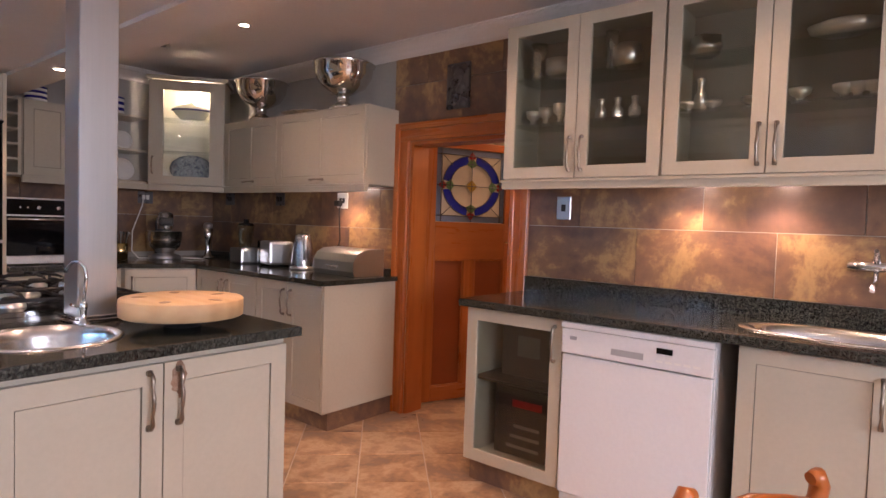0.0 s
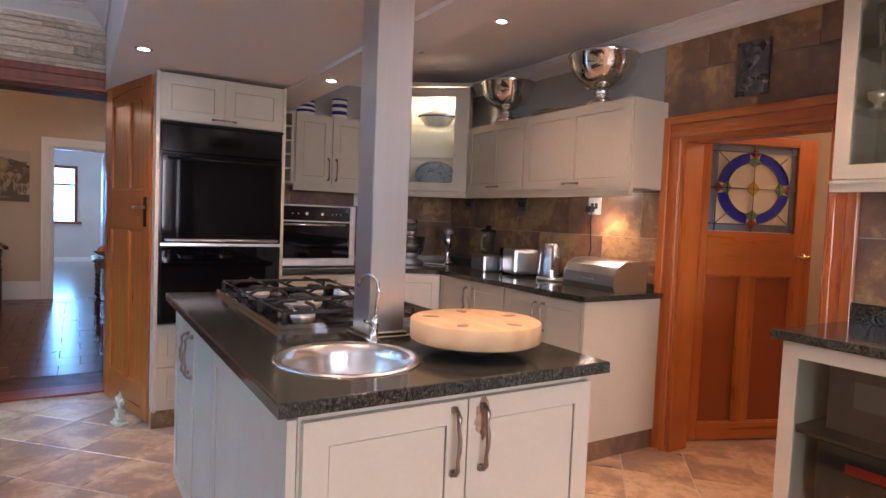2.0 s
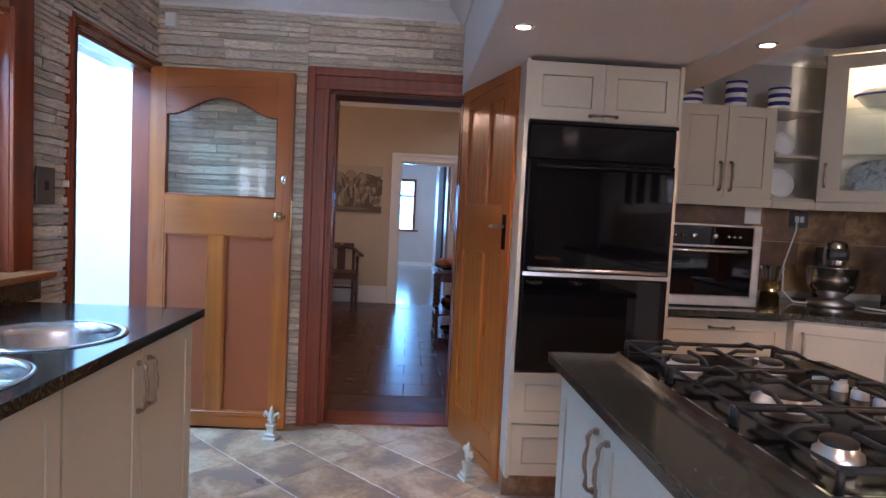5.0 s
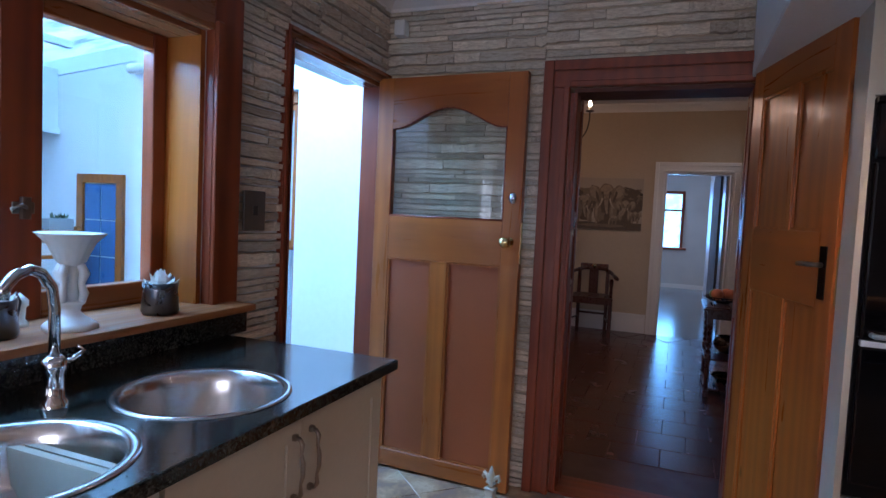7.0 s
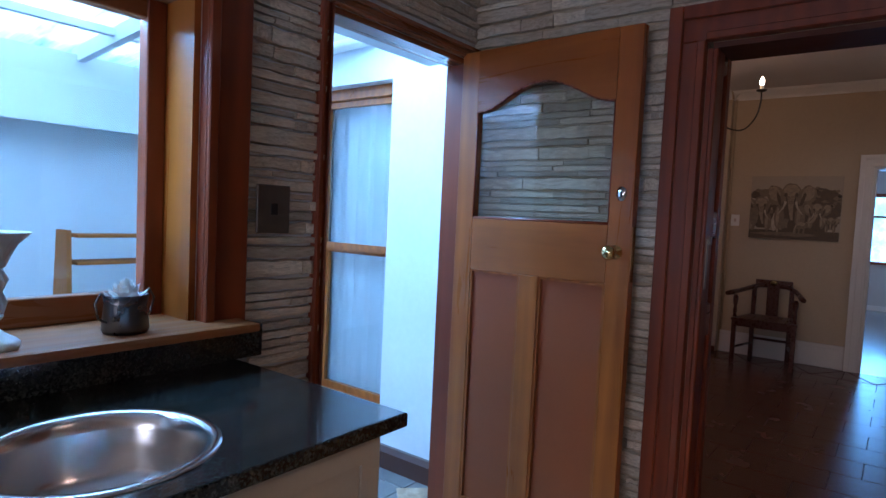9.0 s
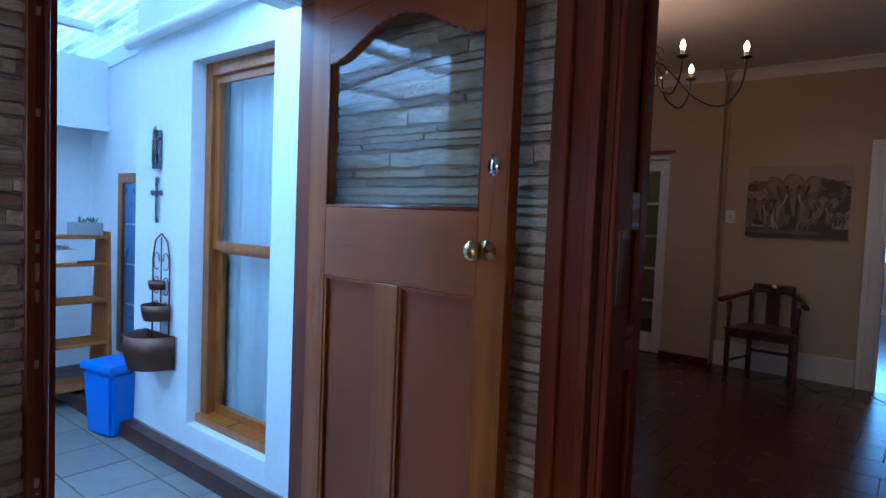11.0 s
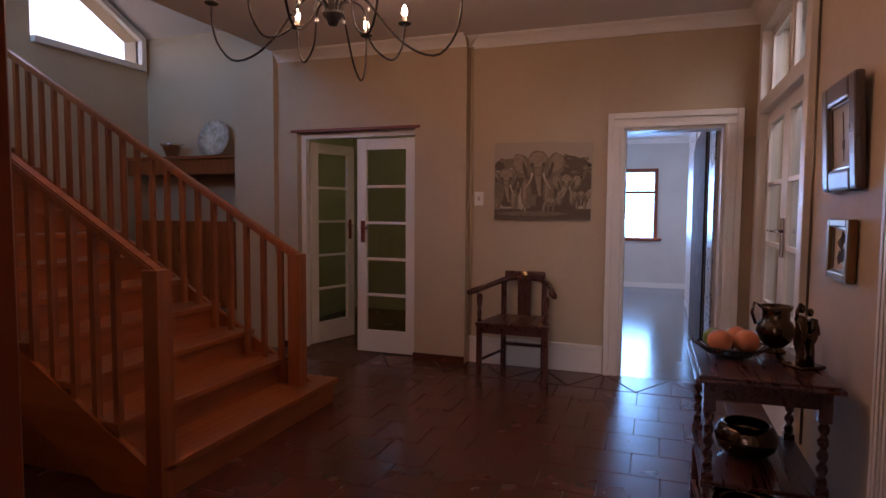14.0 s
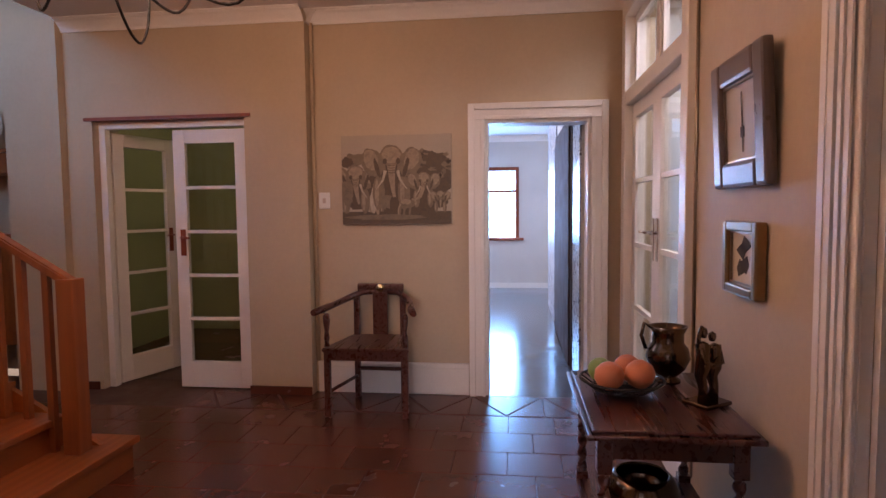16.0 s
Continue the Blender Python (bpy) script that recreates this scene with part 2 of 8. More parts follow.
def granite():
    """Black stone with grey-green flecks about a centimetre long and finer grains between them."""
    mt, nt, b = material("black_granite", (0.02, 0.022, 0.02), 0.12, spec=0.6)
    v = coords(nt, (1, 1.7, 1))
    vo = nt.nodes.new("ShaderNodeTexVoronoi")
    vo.inputs["Scale"].default_value = 210
    nt.links.new(v, vo.inputs["Vector"])
    fleck, n = noisy(nt, v, 85, 5, 0.8, 0.2), noisy(nt, v, 170, 4, 0.7)
    grain = ramp(nt, mixed(nt, 0.5, n, vo.outputs["Color"]), [(0.35, (0.006, 0.007, 0.007)), (0.55, (0.020, 0.022, 0.019)), (0.75, (0.070, 0.074, 0.060))])
    c = mixed(nt, ramp(nt, fleck, [(0.50, (0, 0, 0)), (0.64, (0.62, 0.62, 0.62))]), grain, (0.085, 0.088, 0.072))
    nt.links.new(c, b.inputs["Base Color"])
    nt.links.new(ramp(nt, n, [(0.3, (0.08,) * 3), (0.7, (0.16,) * 3)]), b.inputs["Roughness"])
    return mt


def glassy(name, tint=(0.95, 0.98, 0.97), rough=0.0):
    mt = bpy.data.materials.new(name)
    mt.use_nodes = True
    nt = mt.node_tree
    nt.nodes.clear()
    out, mx = nt.nodes.new("ShaderNodeOutputMaterial"), nt.nodes.new("ShaderNodeMixShader")
    tr, gl, fr = nt.nodes.new("ShaderNodeBsdfTransparent"), nt.nodes.new("ShaderNodeBsdfGlossy"), nt.nodes.new("ShaderNodeLayerWeight")
    tr.inputs[0].default_value = (*tint, 1)
    gl.inputs["Roughness"].default_value = rough
    # Schlick's curve on the facing angle, the same for both faces of a pane
    up, ml = nt.nodes.new("ShaderNodeMath"), nt.nodes.new("ShaderNodeMath")
    up.operation, up.inputs[1].default_value = "POWER", 5.0
    ml.operation, ml.inputs[1].default_value, ml.inputs[2].default_value = "MULTIPLY_ADD", 0.94, 0.06
    fr.inputs[0].default_value = 0.5
    nt.links.new(fr.outputs["Facing"], up.inputs[0])
    nt.links.new(up.outputs[0], ml.inputs[0])
    nt.links.new(ml.outputs[0], mx.inputs[0])
    nt.links.new(tr.outputs[0], mx.inputs[1])
    nt.links.new(gl.outputs[0], mx.inputs[2])
    nt.links.new(mx.outputs[0], out.inputs[0])
    return mt


def glow(name, colour, strength):
    mt, nt, b = material(name, colour, 0.4)
    b.inputs["Emission Color"].default_value = (*colour, 1)
    b.inputs["Emission Strength"].default_value = strength
    return mt


def translucent(name, colour, strength=0.8):
    mt = bpy.data.materials.new(name)
    mt.use_nodes = True
    nt = mt.node_tree
    nt.nodes.clear()
    out, mx = nt.nodes.new("ShaderNodeOutputMaterial"), nt.nodes.new("ShaderNodeMixShader")
    a, d = nt.nodes.new("ShaderNodeBsdfTranslucent"), nt.nodes.new("ShaderNodeBsdfDiffuse")
    c = ramp(nt, noisy(nt, coords(nt, (3, 0.6, 1)), 2.5, 5), [(0.35, dim(colour, 0.35)), (0.55, colour)])
    nt.links.new(c, a.inputs[0])
    nt.links.new(c, d.inputs[0])
    mx.inputs[0].default_value = 1 - strength
    nt.links.new(a.outputs[0], mx.inputs[1])
    nt.links.new(d.outputs[0], mx.inputs[2])
    nt.links.new(mx.outputs[0], out.inputs[0])
    return mt


CREAM = paint("cream_cabinet_paint", (0.47, 0.425, 0.33), 0.35, 0.06, 0.08)
CABBACK = paint("grey_cabinet_interior", (0.36, 0.32, 0.255), 0.6)
# Shade in the door grooves put into the colour: the cabinet cream darkened.
GROOVE = paint("shaded_groove_cream", (0.12, 0.11, 0.09), 0.6)
CEIL = paint("ceiling_paint", (0.72, 0.68, 0.64), 0.7, 0.05)
COVE = paint("cornice_paint", (0.78, 0.75, 0.71), 0.6, 0.04)
GREYWALL = paint("kitchen_wall_paint", (0.42, 0.40, 0.36), 0.65)
BEIGE = paint("hall_wall_paint", (0.50, 0.395, 0.27), 0.7, 0.06, 0.2, 35)
WHITE = paint("white_woodwork_paint", (0.76, 0.72, 0.66), 0.4, 0.05, 0.08)
RENDERED = paint("white_exterior_plaster", (0.72, 0.74, 0.74), 0.8, 0.05, 0.5, 25)
GRANITE = granite()
PINE = wood("golden_pine_upright", (0.20, 0.046, 0.007), (0.48, 0.132, 0.017), "z", 0.32, 0.8)
PINE_Y = wood("golden_pine_rail", (0.20, 0.046, 0.007), (0.48, 0.132, 0.017), "y", 0.32)
PINE_X = wood("golden_pine_board", (0.20, 0.046, 0.007), (0.48, 0.132, 0.017), "x", 0.32, 0.6)
RED = wood("orange_stained_upright", (0.27, 0.065, 0.011), (0.50, 0.15, 0.028), "z", 0.3, 0.5)
RED_X = wood("orange_stained_rail", (0.27, 0.065, 0.011), (0.50, 0.15, 0.028), "x", 0.3)
MERANTI = wood("dark_red_frame_upright", (0.12, 0.017, 0.004), (0.29, 0.052, 0.009), "z", 0.38, 0.0, 0.05)
MERANTI_Y = wood("dark_red_frame_rail", (0.12, 0.017, 0.004), (0.29, 0.052, 0.009), "y", 0.38, 0.0, 0.05)
MERANTI_X = wood("dark_red_sill", (0.16, 0.045, 0.014), (0.34, 0.11, 0.035), "x", 0.28)
SILLW = wood("orange_brown_sill_timber", (0.22, 0.06, 0.012), (0.42, 0.135, 0.03), "x", 0.6, 0.0, 0.0)
YARDW = wood("orange_yard_timber", (0.24, 0.06, 0.009), (0.46, 0.14, 0.02), "x", 0.9, 0.0, 0.0)
PLY = paint("reddish_plywood_panel", (0.28, 0.062, 0.013), 0.45, 0.12, 0.1, 90)
MAHOG = wood("dark_mahogany", (0.045, 0.012, 0.008), (0.085, 0.024, 0.014), "x", 0.28, size=1.8)
FRAMEM = paint("bronzed_picture_frame", (0.12, 0.085, 0.065), 0.32, 0.15, 0.1)
STAIRW = wood("orange_stair_timber", (0.18, 0.042, 0.010), (0.36, 0.105, 0.024), "x", 0.35)
STAIRZ = wood("orange_stair_post_timber", (0.18, 0.042, 0.010), (0.36, 0.105, 0.024), "z", 0.35)
MAPLE = wood("pale_maple_block", (0.40, 0.24, 0.11), (0.58, 0.40, 0.22), "x", 0.5, 0.3, 0.0)
STEEL = metal("brushed_steel", (0.60, 0.60, 0.60), 0.30, (30, 30, 0.8), 0.05)
STEEL_BOWL = metal("spun_steel", (0.68, 0.68, 0.67), 0.22, (2, 2, 60), 0.06)
CHROME = metal("chrome", (0.80, 0.80, 0.80), 0.07)
OLDSILVER = metal("engraved_silver", (0.86, 0.83, 0.76), 0.32)
RED_PANEL = paint("orange_red_panel", (0.25, 0.055, 0.012), 0.4, 0.15, 0.1, 90)
SILVER = metal("polished_silver", (0.78, 0.74, 0.68), 0.08)
PEWTER = metal("antique_pewter", (0.30, 0.25, 0.20), 0.3)
BRASS = metal("brass", (0.75, 0.55, 0.25), 0.18)
IRON = paint("black_cast_iron", (0.010, 0.010, 0.010), 0.62, 0.2, 0.4, 120)
BLACK = material("black_enamel", (0.005, 0.005, 0.006), 0.10, spec=0.3)[0]
BLACKG = material("black_oven_glass", (0.002, 0.002, 0.003), 0.04, spec=0.28)[0]
MATTE = paint("black_plastic_and_shade", (0.015, 0.015, 0.015), 0.5)
APPL = paint("white_appliance_enamel", (0.72, 0.72, 0.72), 0.22, 0.02, 0.02)
PLASTIC = paint("white_plastic", (0.75, 0.74, 0.70), 0.35, 0.03, 0.02)
GLASS = glassy("clear_glass")
SMOKE = glassy("cabinet_glass", (0.86, 0.88, 0.86))
TILE_FLOOR = mottled("slate_look_floor_tile", [(0.30, (0.20, 0.155, 0.14)), (0.43, (0.25, 0.155, 0.10)), (0.51, (0.40, 0.25, 0.14)), (0.58, (0.52, 0.37, 0.24)), (0.65, (0.38, 0.25, 0.15)), (0.75, (0.30, 0.22, 0.18))], 3.4, 0.32, 0.06, 0.08, distort=0.5, sheen=0.15, detail=6)
TILE_YARD = mottled("grey_slate_yard_tile", [(0.30, (0.13, 0.125, 0.12)), (0.5, (0.20, 0.185, 0.17)), (0.72, (0.28, 0.26, 0.24))], 3.0, 0.45, 0.10, distort=0.8)
TILE_WALL = mottled("brown_slate_wall_tile", [(0.28, (0.080, 0.052, 0.046)), (0.42, (0.135, 0.080, 0.058)), (0.52, (0.22, 0.125, 0.072)), (0.59, (0.42, 0.27, 0.12)), (0.67, (0.25, 0.15, 0.09)), (0.80, (0.13, 0.095, 0.088))], 1.9, 0.32, 0.07, 0.08, distort=0.7, sheen=0.15)
TERRA = mottled("terracotta_tile", [(0.3, (0.088, 0.0245, 0.013)), (0.5, (0.092, 0.0265, 0.0142)), (0.7, (0.098, 0.029, 0.016))], 4.0, 0.27, 0.05, 0.0, distort=0.0, sheen=0.02, detail=3)
GROUT = paint("pale_grout", (0.55, 0.47, 0.40), 0.8)
GROUT_D = paint("dark_grout", (0.075, 0.024, 0.014), 0.45)
LEDGE = mottled("ledge_stone", [(0.25, (0.22, 0.155, 0.10)), (0.45, (0.53, 0.44, 0.33)), (0.62, (0.72, 0.63, 0.50)), (0.8, (0.48, 0.43, 0.37))], 6.0, 0.85, 0.28, 0.6)
LAMPGLOW = glow("downlight_bulb", (1.0, 0.86, 0.66), 30)
BULB = glow("candle_bulb", (1.0, 0.82, 0.55), 45)

# ---- structure ----
WX, HX = -5.35, -5.555          # kitchen face and hall face of the thick wall
struct("floor", B((HX + 0.001, 2.2, 0.43, 4.87, -0.12, -0.004)), GROUT)
struct("floor_hall", B((-10.35, HX, -3.7, 2.9, -0.12, -0.003)), GROUT_D)
struct("floor_pantry", B((-3.9, -0.8, 4.87, 7.2, -0.12, -0.001)), TILE_FLOOR)
struct("ground", B((-6.4, 3.0, -3.5, 0.43, -0.2, -0.102)), GROUT_D)

# thick wall between kitchen and hall, with its doorway
DY0, DY1, DZ = 1.42, 2.235, 1.985
struct("wall_west", B((HX, WX, 0.33, DY0, 0, 3.0), (HX, WX, DY1, 5.2, 0, 3.0), (HX, WX, DY0, DY1, DZ, 3.0), (-5.72, HX - 0.001, 0.3301, 0.43, 0, 3.0)), BEIGE)
# window wall of the kitchen
XD0, XD1 = -5.295, -4.487
WN0, WN1, WZ0, WZ1 = -4.03, -2.1, 1.0, 1.93
struct("wall_south", B((WX + 0.001, XD0, 0.33, 0.43, 0, 3), (XD0, XD1, 0.2, 0.43, 2.03, 3), (XD1, -4.12, 0.33, 0.43, 0, 3), (-4.12, WN0, 0.2, 0.43, 0, 3), (WN0, WN1, 0.2, 0.43, 0, WZ0),
                       (WN0, WN1, 0.2, 0.43, WZ1, 3), (WN1, 2.2, 0.2, 0.43, 0, 3)), RENDERED)
SD0, SD1, SDZ = -2.937, -2.16, 1.752
struct("wall_north", B((WX, SD0, 4.87, 5.02, 0, 3), (SD0, SD1, 4.87, 5.02, SDZ, 3), (SD1, 2.2, 4.87, 5.02, 0, 3)), GREYWALL)
struct("wall_east", B((2.2, 2.4, 0.2, 5.02, 0, 0.9), (2.2, 2.4, 0.2, 5.02, 2.1, 3), (2.2, 2.4, 0.2, 1.3, 0.9, 2.1), (2.2, 2.4, 3.3, 5.02, 0.9, 2.1)), GREYWALL)
struct("pantry_wall", B((-4.0, -3.9, 5.02, 7.2, 0, 2.6), (-0.8, -0.7, 5.02, 7.2, 0, 2.6), (-4, -0.7, 7.2, 7.3, 0, 2.6)), BEIGE)
struct("pantry_ceiling", B((-4, -0.7, 5.02, 7.3, 2.6, 2.7)), CEIL)
struct("ceiling_kitchen_low", B((WX + 0.002, 2.2, 2.21, 3.33, 2.02, 2.06), (WX + 0.002, 2.2, 2.19, 2.41, 2.0, 2.02), (WX + 0.002, 2.2, 3.13, 3.35, 2.0, 2.02)), CEIL)
struct("ceiling_beam", B((WX + 0.002, 2.2, 2.19, 2.209, 2.0205, 2.6), (WX + 0.002, 2.2, 3.331, 3.35, 2.0205, 2.6)), COVE)
struct("ceiling_kitchen", B((WX + 0.002, 2.2, 3.35, 4.87, 2.37, 2.5), (WX + 0.002, 2.2, 0.43, 2.189, 2.50, 2.62)), CEIL)


def cornice(bm, a, b, inward, z, w=0.10, h=0.09):
    """A moulded cornice from a to b on a wall; inward is the unit way into the room, z the ceiling's height."""
    prof = [(0.0, -h), (0.012, -h), (0.016, -h * 0.82), (w * 0.3, -h * 0.62), (w * 0.6, -h * 0.32), (w * 0.84, -h * 0.2), (w * 0.86, -0.012), (w, -0.010), (w, 0.0), (0, 0)]
    rows = []
    for p in (a, b):
        rows.append([(p[0] + inward[0] * d, p[1] + inward[1] * d, z + e) for d, e in prof])
    ribbon(bm, rows, False)


bm = bmesh.new()
cornice(bm, (-5.28, 4.869), (2.2, 4.869), (0, -1), 2.369)
cornice(bm, (-5.289, 3.35), (-5.289, 4.87), (1, 0), 2.369)
cornice(bm, (WX + 0.003, 0.43), (WX + 0.003, 2.19), (1, 0), 2.499, 0.14, 0.09)
cornice(bm, (WX, 0.432), (2.2, 0.432), (0, 1), 2.499, 0.14, 0.09)
cornice(bm, (WX + 0.003, 2.188), (2.2, 2.188), (0, -1), 2.499, 0.12, 0.12)
struct("cornice", bm, COVE)

# hall
HZ = 2.80
FD0, FD1, FDZ = 1.757, 2.50, 1.99
FR0, FR1, FRZ = -1.19, 0.01, 2.06
struct("hall_wall_west", B((-10.35, -10.15, 0.48, FD0, 0, 3), (-10.35, -10.15, FD0, FD1, FDZ, 3), (-10.35, -10.15, FD1, 2.9, 0, 3)), BEIGE)
struct("hall_wall_west_inner", B((-10.35, -10.05, FR1, 0.48, 0, 3), (-10.35, -10.05, FR0, FR1, FRZ, 3), (-10.35, -10.05, -1.40, FR0, 0, 3), (-10.35, -9.98, -1.85, -1.40, 0, 4.2)), BEIGE)
RD0, RD1 = -10.04, -8.50
AR0 = -7.08
struct("hall_wall_north", B((-10.35, RD0, 2.72, 2.9, 0, 3), (RD1, AR0 - 0.12, 2.72, 2.9, 0, 3), (RD0, RD1, 2.80, 2.9, 2.62, 3), (AR0 - 0.12, AR0 + 0.9, 2.72, 2.9, 2.2, 3), (AR0 + 0.9, HX, 2.72, 2.9, 0, 3)), BEIGE)
struct("side_passage_wall", B((AR0 - 0.2, AR0 + 1.0, 3.9, 4.0, 0, 3), (AR0 - 0.3, AR0 - 0.2, 2.9, 4, 0, 3), (AR0 + 1.0, AR0 + 1.1, 2.9, 4, 0, 3), (AR0 - 0.3, AR0 + 1.1, 2.9, 4.0, 2.6, 2.7)), BEIGE)
struct("floor_side_passage", B((AR0 - 0.3, AR0 + 1.1, 2.9, 4.0, -0.12, 0)), TERRA)
struct("ceiling_hall", B((-10.35, HX, -1.40, 2.9, HZ, HZ + 0.1)), CEIL)
bm = bmesh.new()
cornice(bm, (-10.149, 0.48), (-10.149, 2.72), (1, 0), HZ)
cornice(bm, (-10.049, -1.40), (-10.049, 0.48), (1, 0), HZ)
cornice(bm, (-10.149, 0.482), (-10.05, 0.482), (0, 1), HZ)
cornice(bm, (-10.15, 2.719), (HX, 2.719), (0, -1), HZ)
cornice(bm, (HX - 0.001, -1.4), (HX - 0.001, 2.72), (-1, 0), HZ)
struct("hall_cornice", bm, COVE)
# stairwell
struct("stairwell_wall", B((-10.75, -10.55, -3.5, -1.85, 0, 3.25), (-10.75, -5.88, -3.7, -3.5, 0, 2.93), (-10.75, -10.43, -3.7, -3.5, 2.93, 3.4), (-9.2, -5.88, -3.7, -3.5, 2.93, 4.5),
                           (-9.98, -5.88, -1.40, -1.32, HZ + 0.001, 4.5)), BEIGE)
bm = bmesh.new()
prism(bm, [(-10.43, 3.197), (-10.43, 3.5), (-9.2, 4.5), (-9.2, 3.85)], -3.7, -3.5, "y")
struct("gable_wall", bm, BEIGE)
bm = bmesh.new()
prism(bm, [(-10.76, 3.13), (-8.4, 4.42), (-5.87, 4.42), (-5.87, 4.55), (-8.4, 4.55), (-10.76, 3.26)], -3.71, -1.315, "y")
struct("stairwell_ceiling", bm, CEIL)
# room beyond the far doorway
struct("floor_far_room", B((-16.2, -10.15, 0.6, 3.3, -0.12, -0.002)), paint("grey_stone_floor", (0.13, 0.13, 0.13), 0.16, 0.2))
struct("far_room_wall", B((-16.4, -16.2, 0.6, 0.98, 0, 2.6), (-16.4, -16.2, 2.05, 3.3, 0, 2.6), (-16.4, -16.2, 0.98, 2.05, 0, 0.87), (-16.4, -16.2, 0.98, 2.05, 2.08, 2.6),
                          (-16.4, -10.35, 0.5, 0.6, 0, 2.6), (-16.4, -12.6, 2.75, 2.9, 0, 2.6), (-14.4, -10.35, 2.46, 2.749, 0, 2.6)), paint("far_room_paint", (0.55, 0.52, 0.47), 0.7))
struct("far_room_ceiling", B((-16.4, -10.34, 0.5, 3.3, 2.6, 2.7)), CEIL)
struct("side_room_wall", B((-12.6, -12.4, -1.85, 0.5, 0, 2.8), (-12.6, -10.75, -2.0, -1.85, 0, 2.8), (-12.6, -10.35, 0.40, 0.499, 0, 2.8)), paint("lime_wall_paint", (0.42, 0.44, 0.24), 0.7))
struct("side_room_floor", B((-12.6, -10.35, -2.0, 0.499, -0.12, -0.003)), TERRA)
struct("side_room_ceiling", B((-12.6, -10.35, -2.0, 0.499, 2.6, 2.7)), CEIL)

# ---- kitchen joinery ----
def pull(parent, x, y, z, way, length=0.15, upright=True, mat=None):
    """A cast pull handle on a face; way is the unit direction out of the face."""
    bm = bmesh.new()
    ox, oy = way
    h = length / 2
    def P(s, d):
        return (ox * d, oy * d, s) if upright else (ox * d - oy * s, oy * d + ox * s, 0)
    pts = [P(-h, 0), P(-h * 0.98, 0.018), P(-h * 0.82, 0.026), P(-h * 0.5, 0.024), P(-h * 0.2, 0.030), P(h * 0.2, 0.030), P(h * 0.5, 0.024), P(h * 0.82, 0.026), P(h * 0.98, 0.018), P(h, 0)]
    tube(bm, pts, [0.007, 0.0055, 0.0065, 0.004, 0.006, 0.006, 0.004, 0.0065, 0.0055, 0.007], 8)
    for s in (-h, h):
        t = bmesh.new()
        c = P(s, 0.004)
        box(t, c[0] - 0.008, c[0] + 0.008, c[1] - 0.008, c[1] + 0.008, c[2] - 0.008, c[2] + 0.008, bev=0.003)
        join(bm, t)
    return part("handle", bm, mat or PEWTER, parent, "pewter pull handle", pose(x, y, z))


def door_leaf(parent, w, h, at, handle=None, kind="door", glass=None, sheet=None):
    """A framed cabinet door in its own plane: x across, z up, the face at y = 0 looking to -y."""
    d = thing(kind, "", "", at)
    d.parent = parent
    f = 0.055
    bm = bmesh.new()
    for b in ((0, f, 0, 0.02, 0, h), (w - f, w, 0, 0.02, 0, h), (f, w - f, 0, 0.02, 0, f), (f, w - f, 0, 0.02, h - f, h)):
        box(bm, *b)
    part("frame", bm, CREAM, d)
    if glass:
        part("pane", B((f, w - f, 0.008, 0.012, f, h - f)), SMOKE, d)
    elif glass is None and sheet:
        part("muntin", B((w / 2 - f / 2, w / 2 + f / 2, 0, 0.02, f, h - f)), CREAM, d)
        for a, c in ((f, w / 2 - f / 2), (w / 2 + f / 2, w - f)):
            part("panel", B((a + 0.003, c - 0.003, 0.0045, 0.016, f + 0.003, h - f - 0.003)), CREAM, d)
            part("groove", B((a, c, 0.012, 0.018, f, h - f)), GROOVE, d)
    else:
        part("panel", B((f + 0.003, w - f - 0.003, 0.0045, 0.016, f + 0.003, h - f - 0.003)), CREAM, d)
        g = B((f, w - f, 0.012, 0.018, f, h - f))
        part("groove", g, GROOVE, d)
    if handle:
        hx, hz, up = handle
        pull(d, hx, 0, hz, (0, -1), 0.15 if up else 0.12, up)
    return d


def face(x, y, z, deg=0):
    return pose(x, y, z, 0, 0, deg)


# island
isl = thing("kitchen_island", "cream painted island base with worn doors under black granite", "kitchen island", pose(-2.76, 2.81, 0))
inv = isl.matrix_basis.inverted()
part("carcass", B((-0.771, 0.771, -0.371, 0.396, 0.10, 0.66)), CREAM, isl)
for b_ in ((-0.79, 0.79, -0.39, -0.372), (-0.79, 0.79, 0.397, 0.415), (-0.79, -0.772, -0.371, 0.396), (0.772, 0.79, -0.371, 0.396)):
    part("side_panel", B((*b_, 0.10, 0.858)), CREAM, isl)
part("kickboard", B((-0.75, 0.75, -0.35, 0.35, 0, 0.10)), TILE_WALL, isl)
for k, (y0, w, hx) in enumerate(((-0.385, 0.396, 0.358), (0.015, 0.396, 0.038))):
    door_leaf(isl, w, 0.72, face(0.811, y0, 0.115, 90), (hx, 0.625, True))
for k, (x0, hx) in enumerate(((-0.785, 0.355), (-0.385, 0.035), (0.02, 0.72))):
    door_leaf(isl, 0.395 if k < 2 else 0.765, 0.72, face(x0, -0.411, 0.115, 0), (hx, 0.60, True) if k < 2 else None)


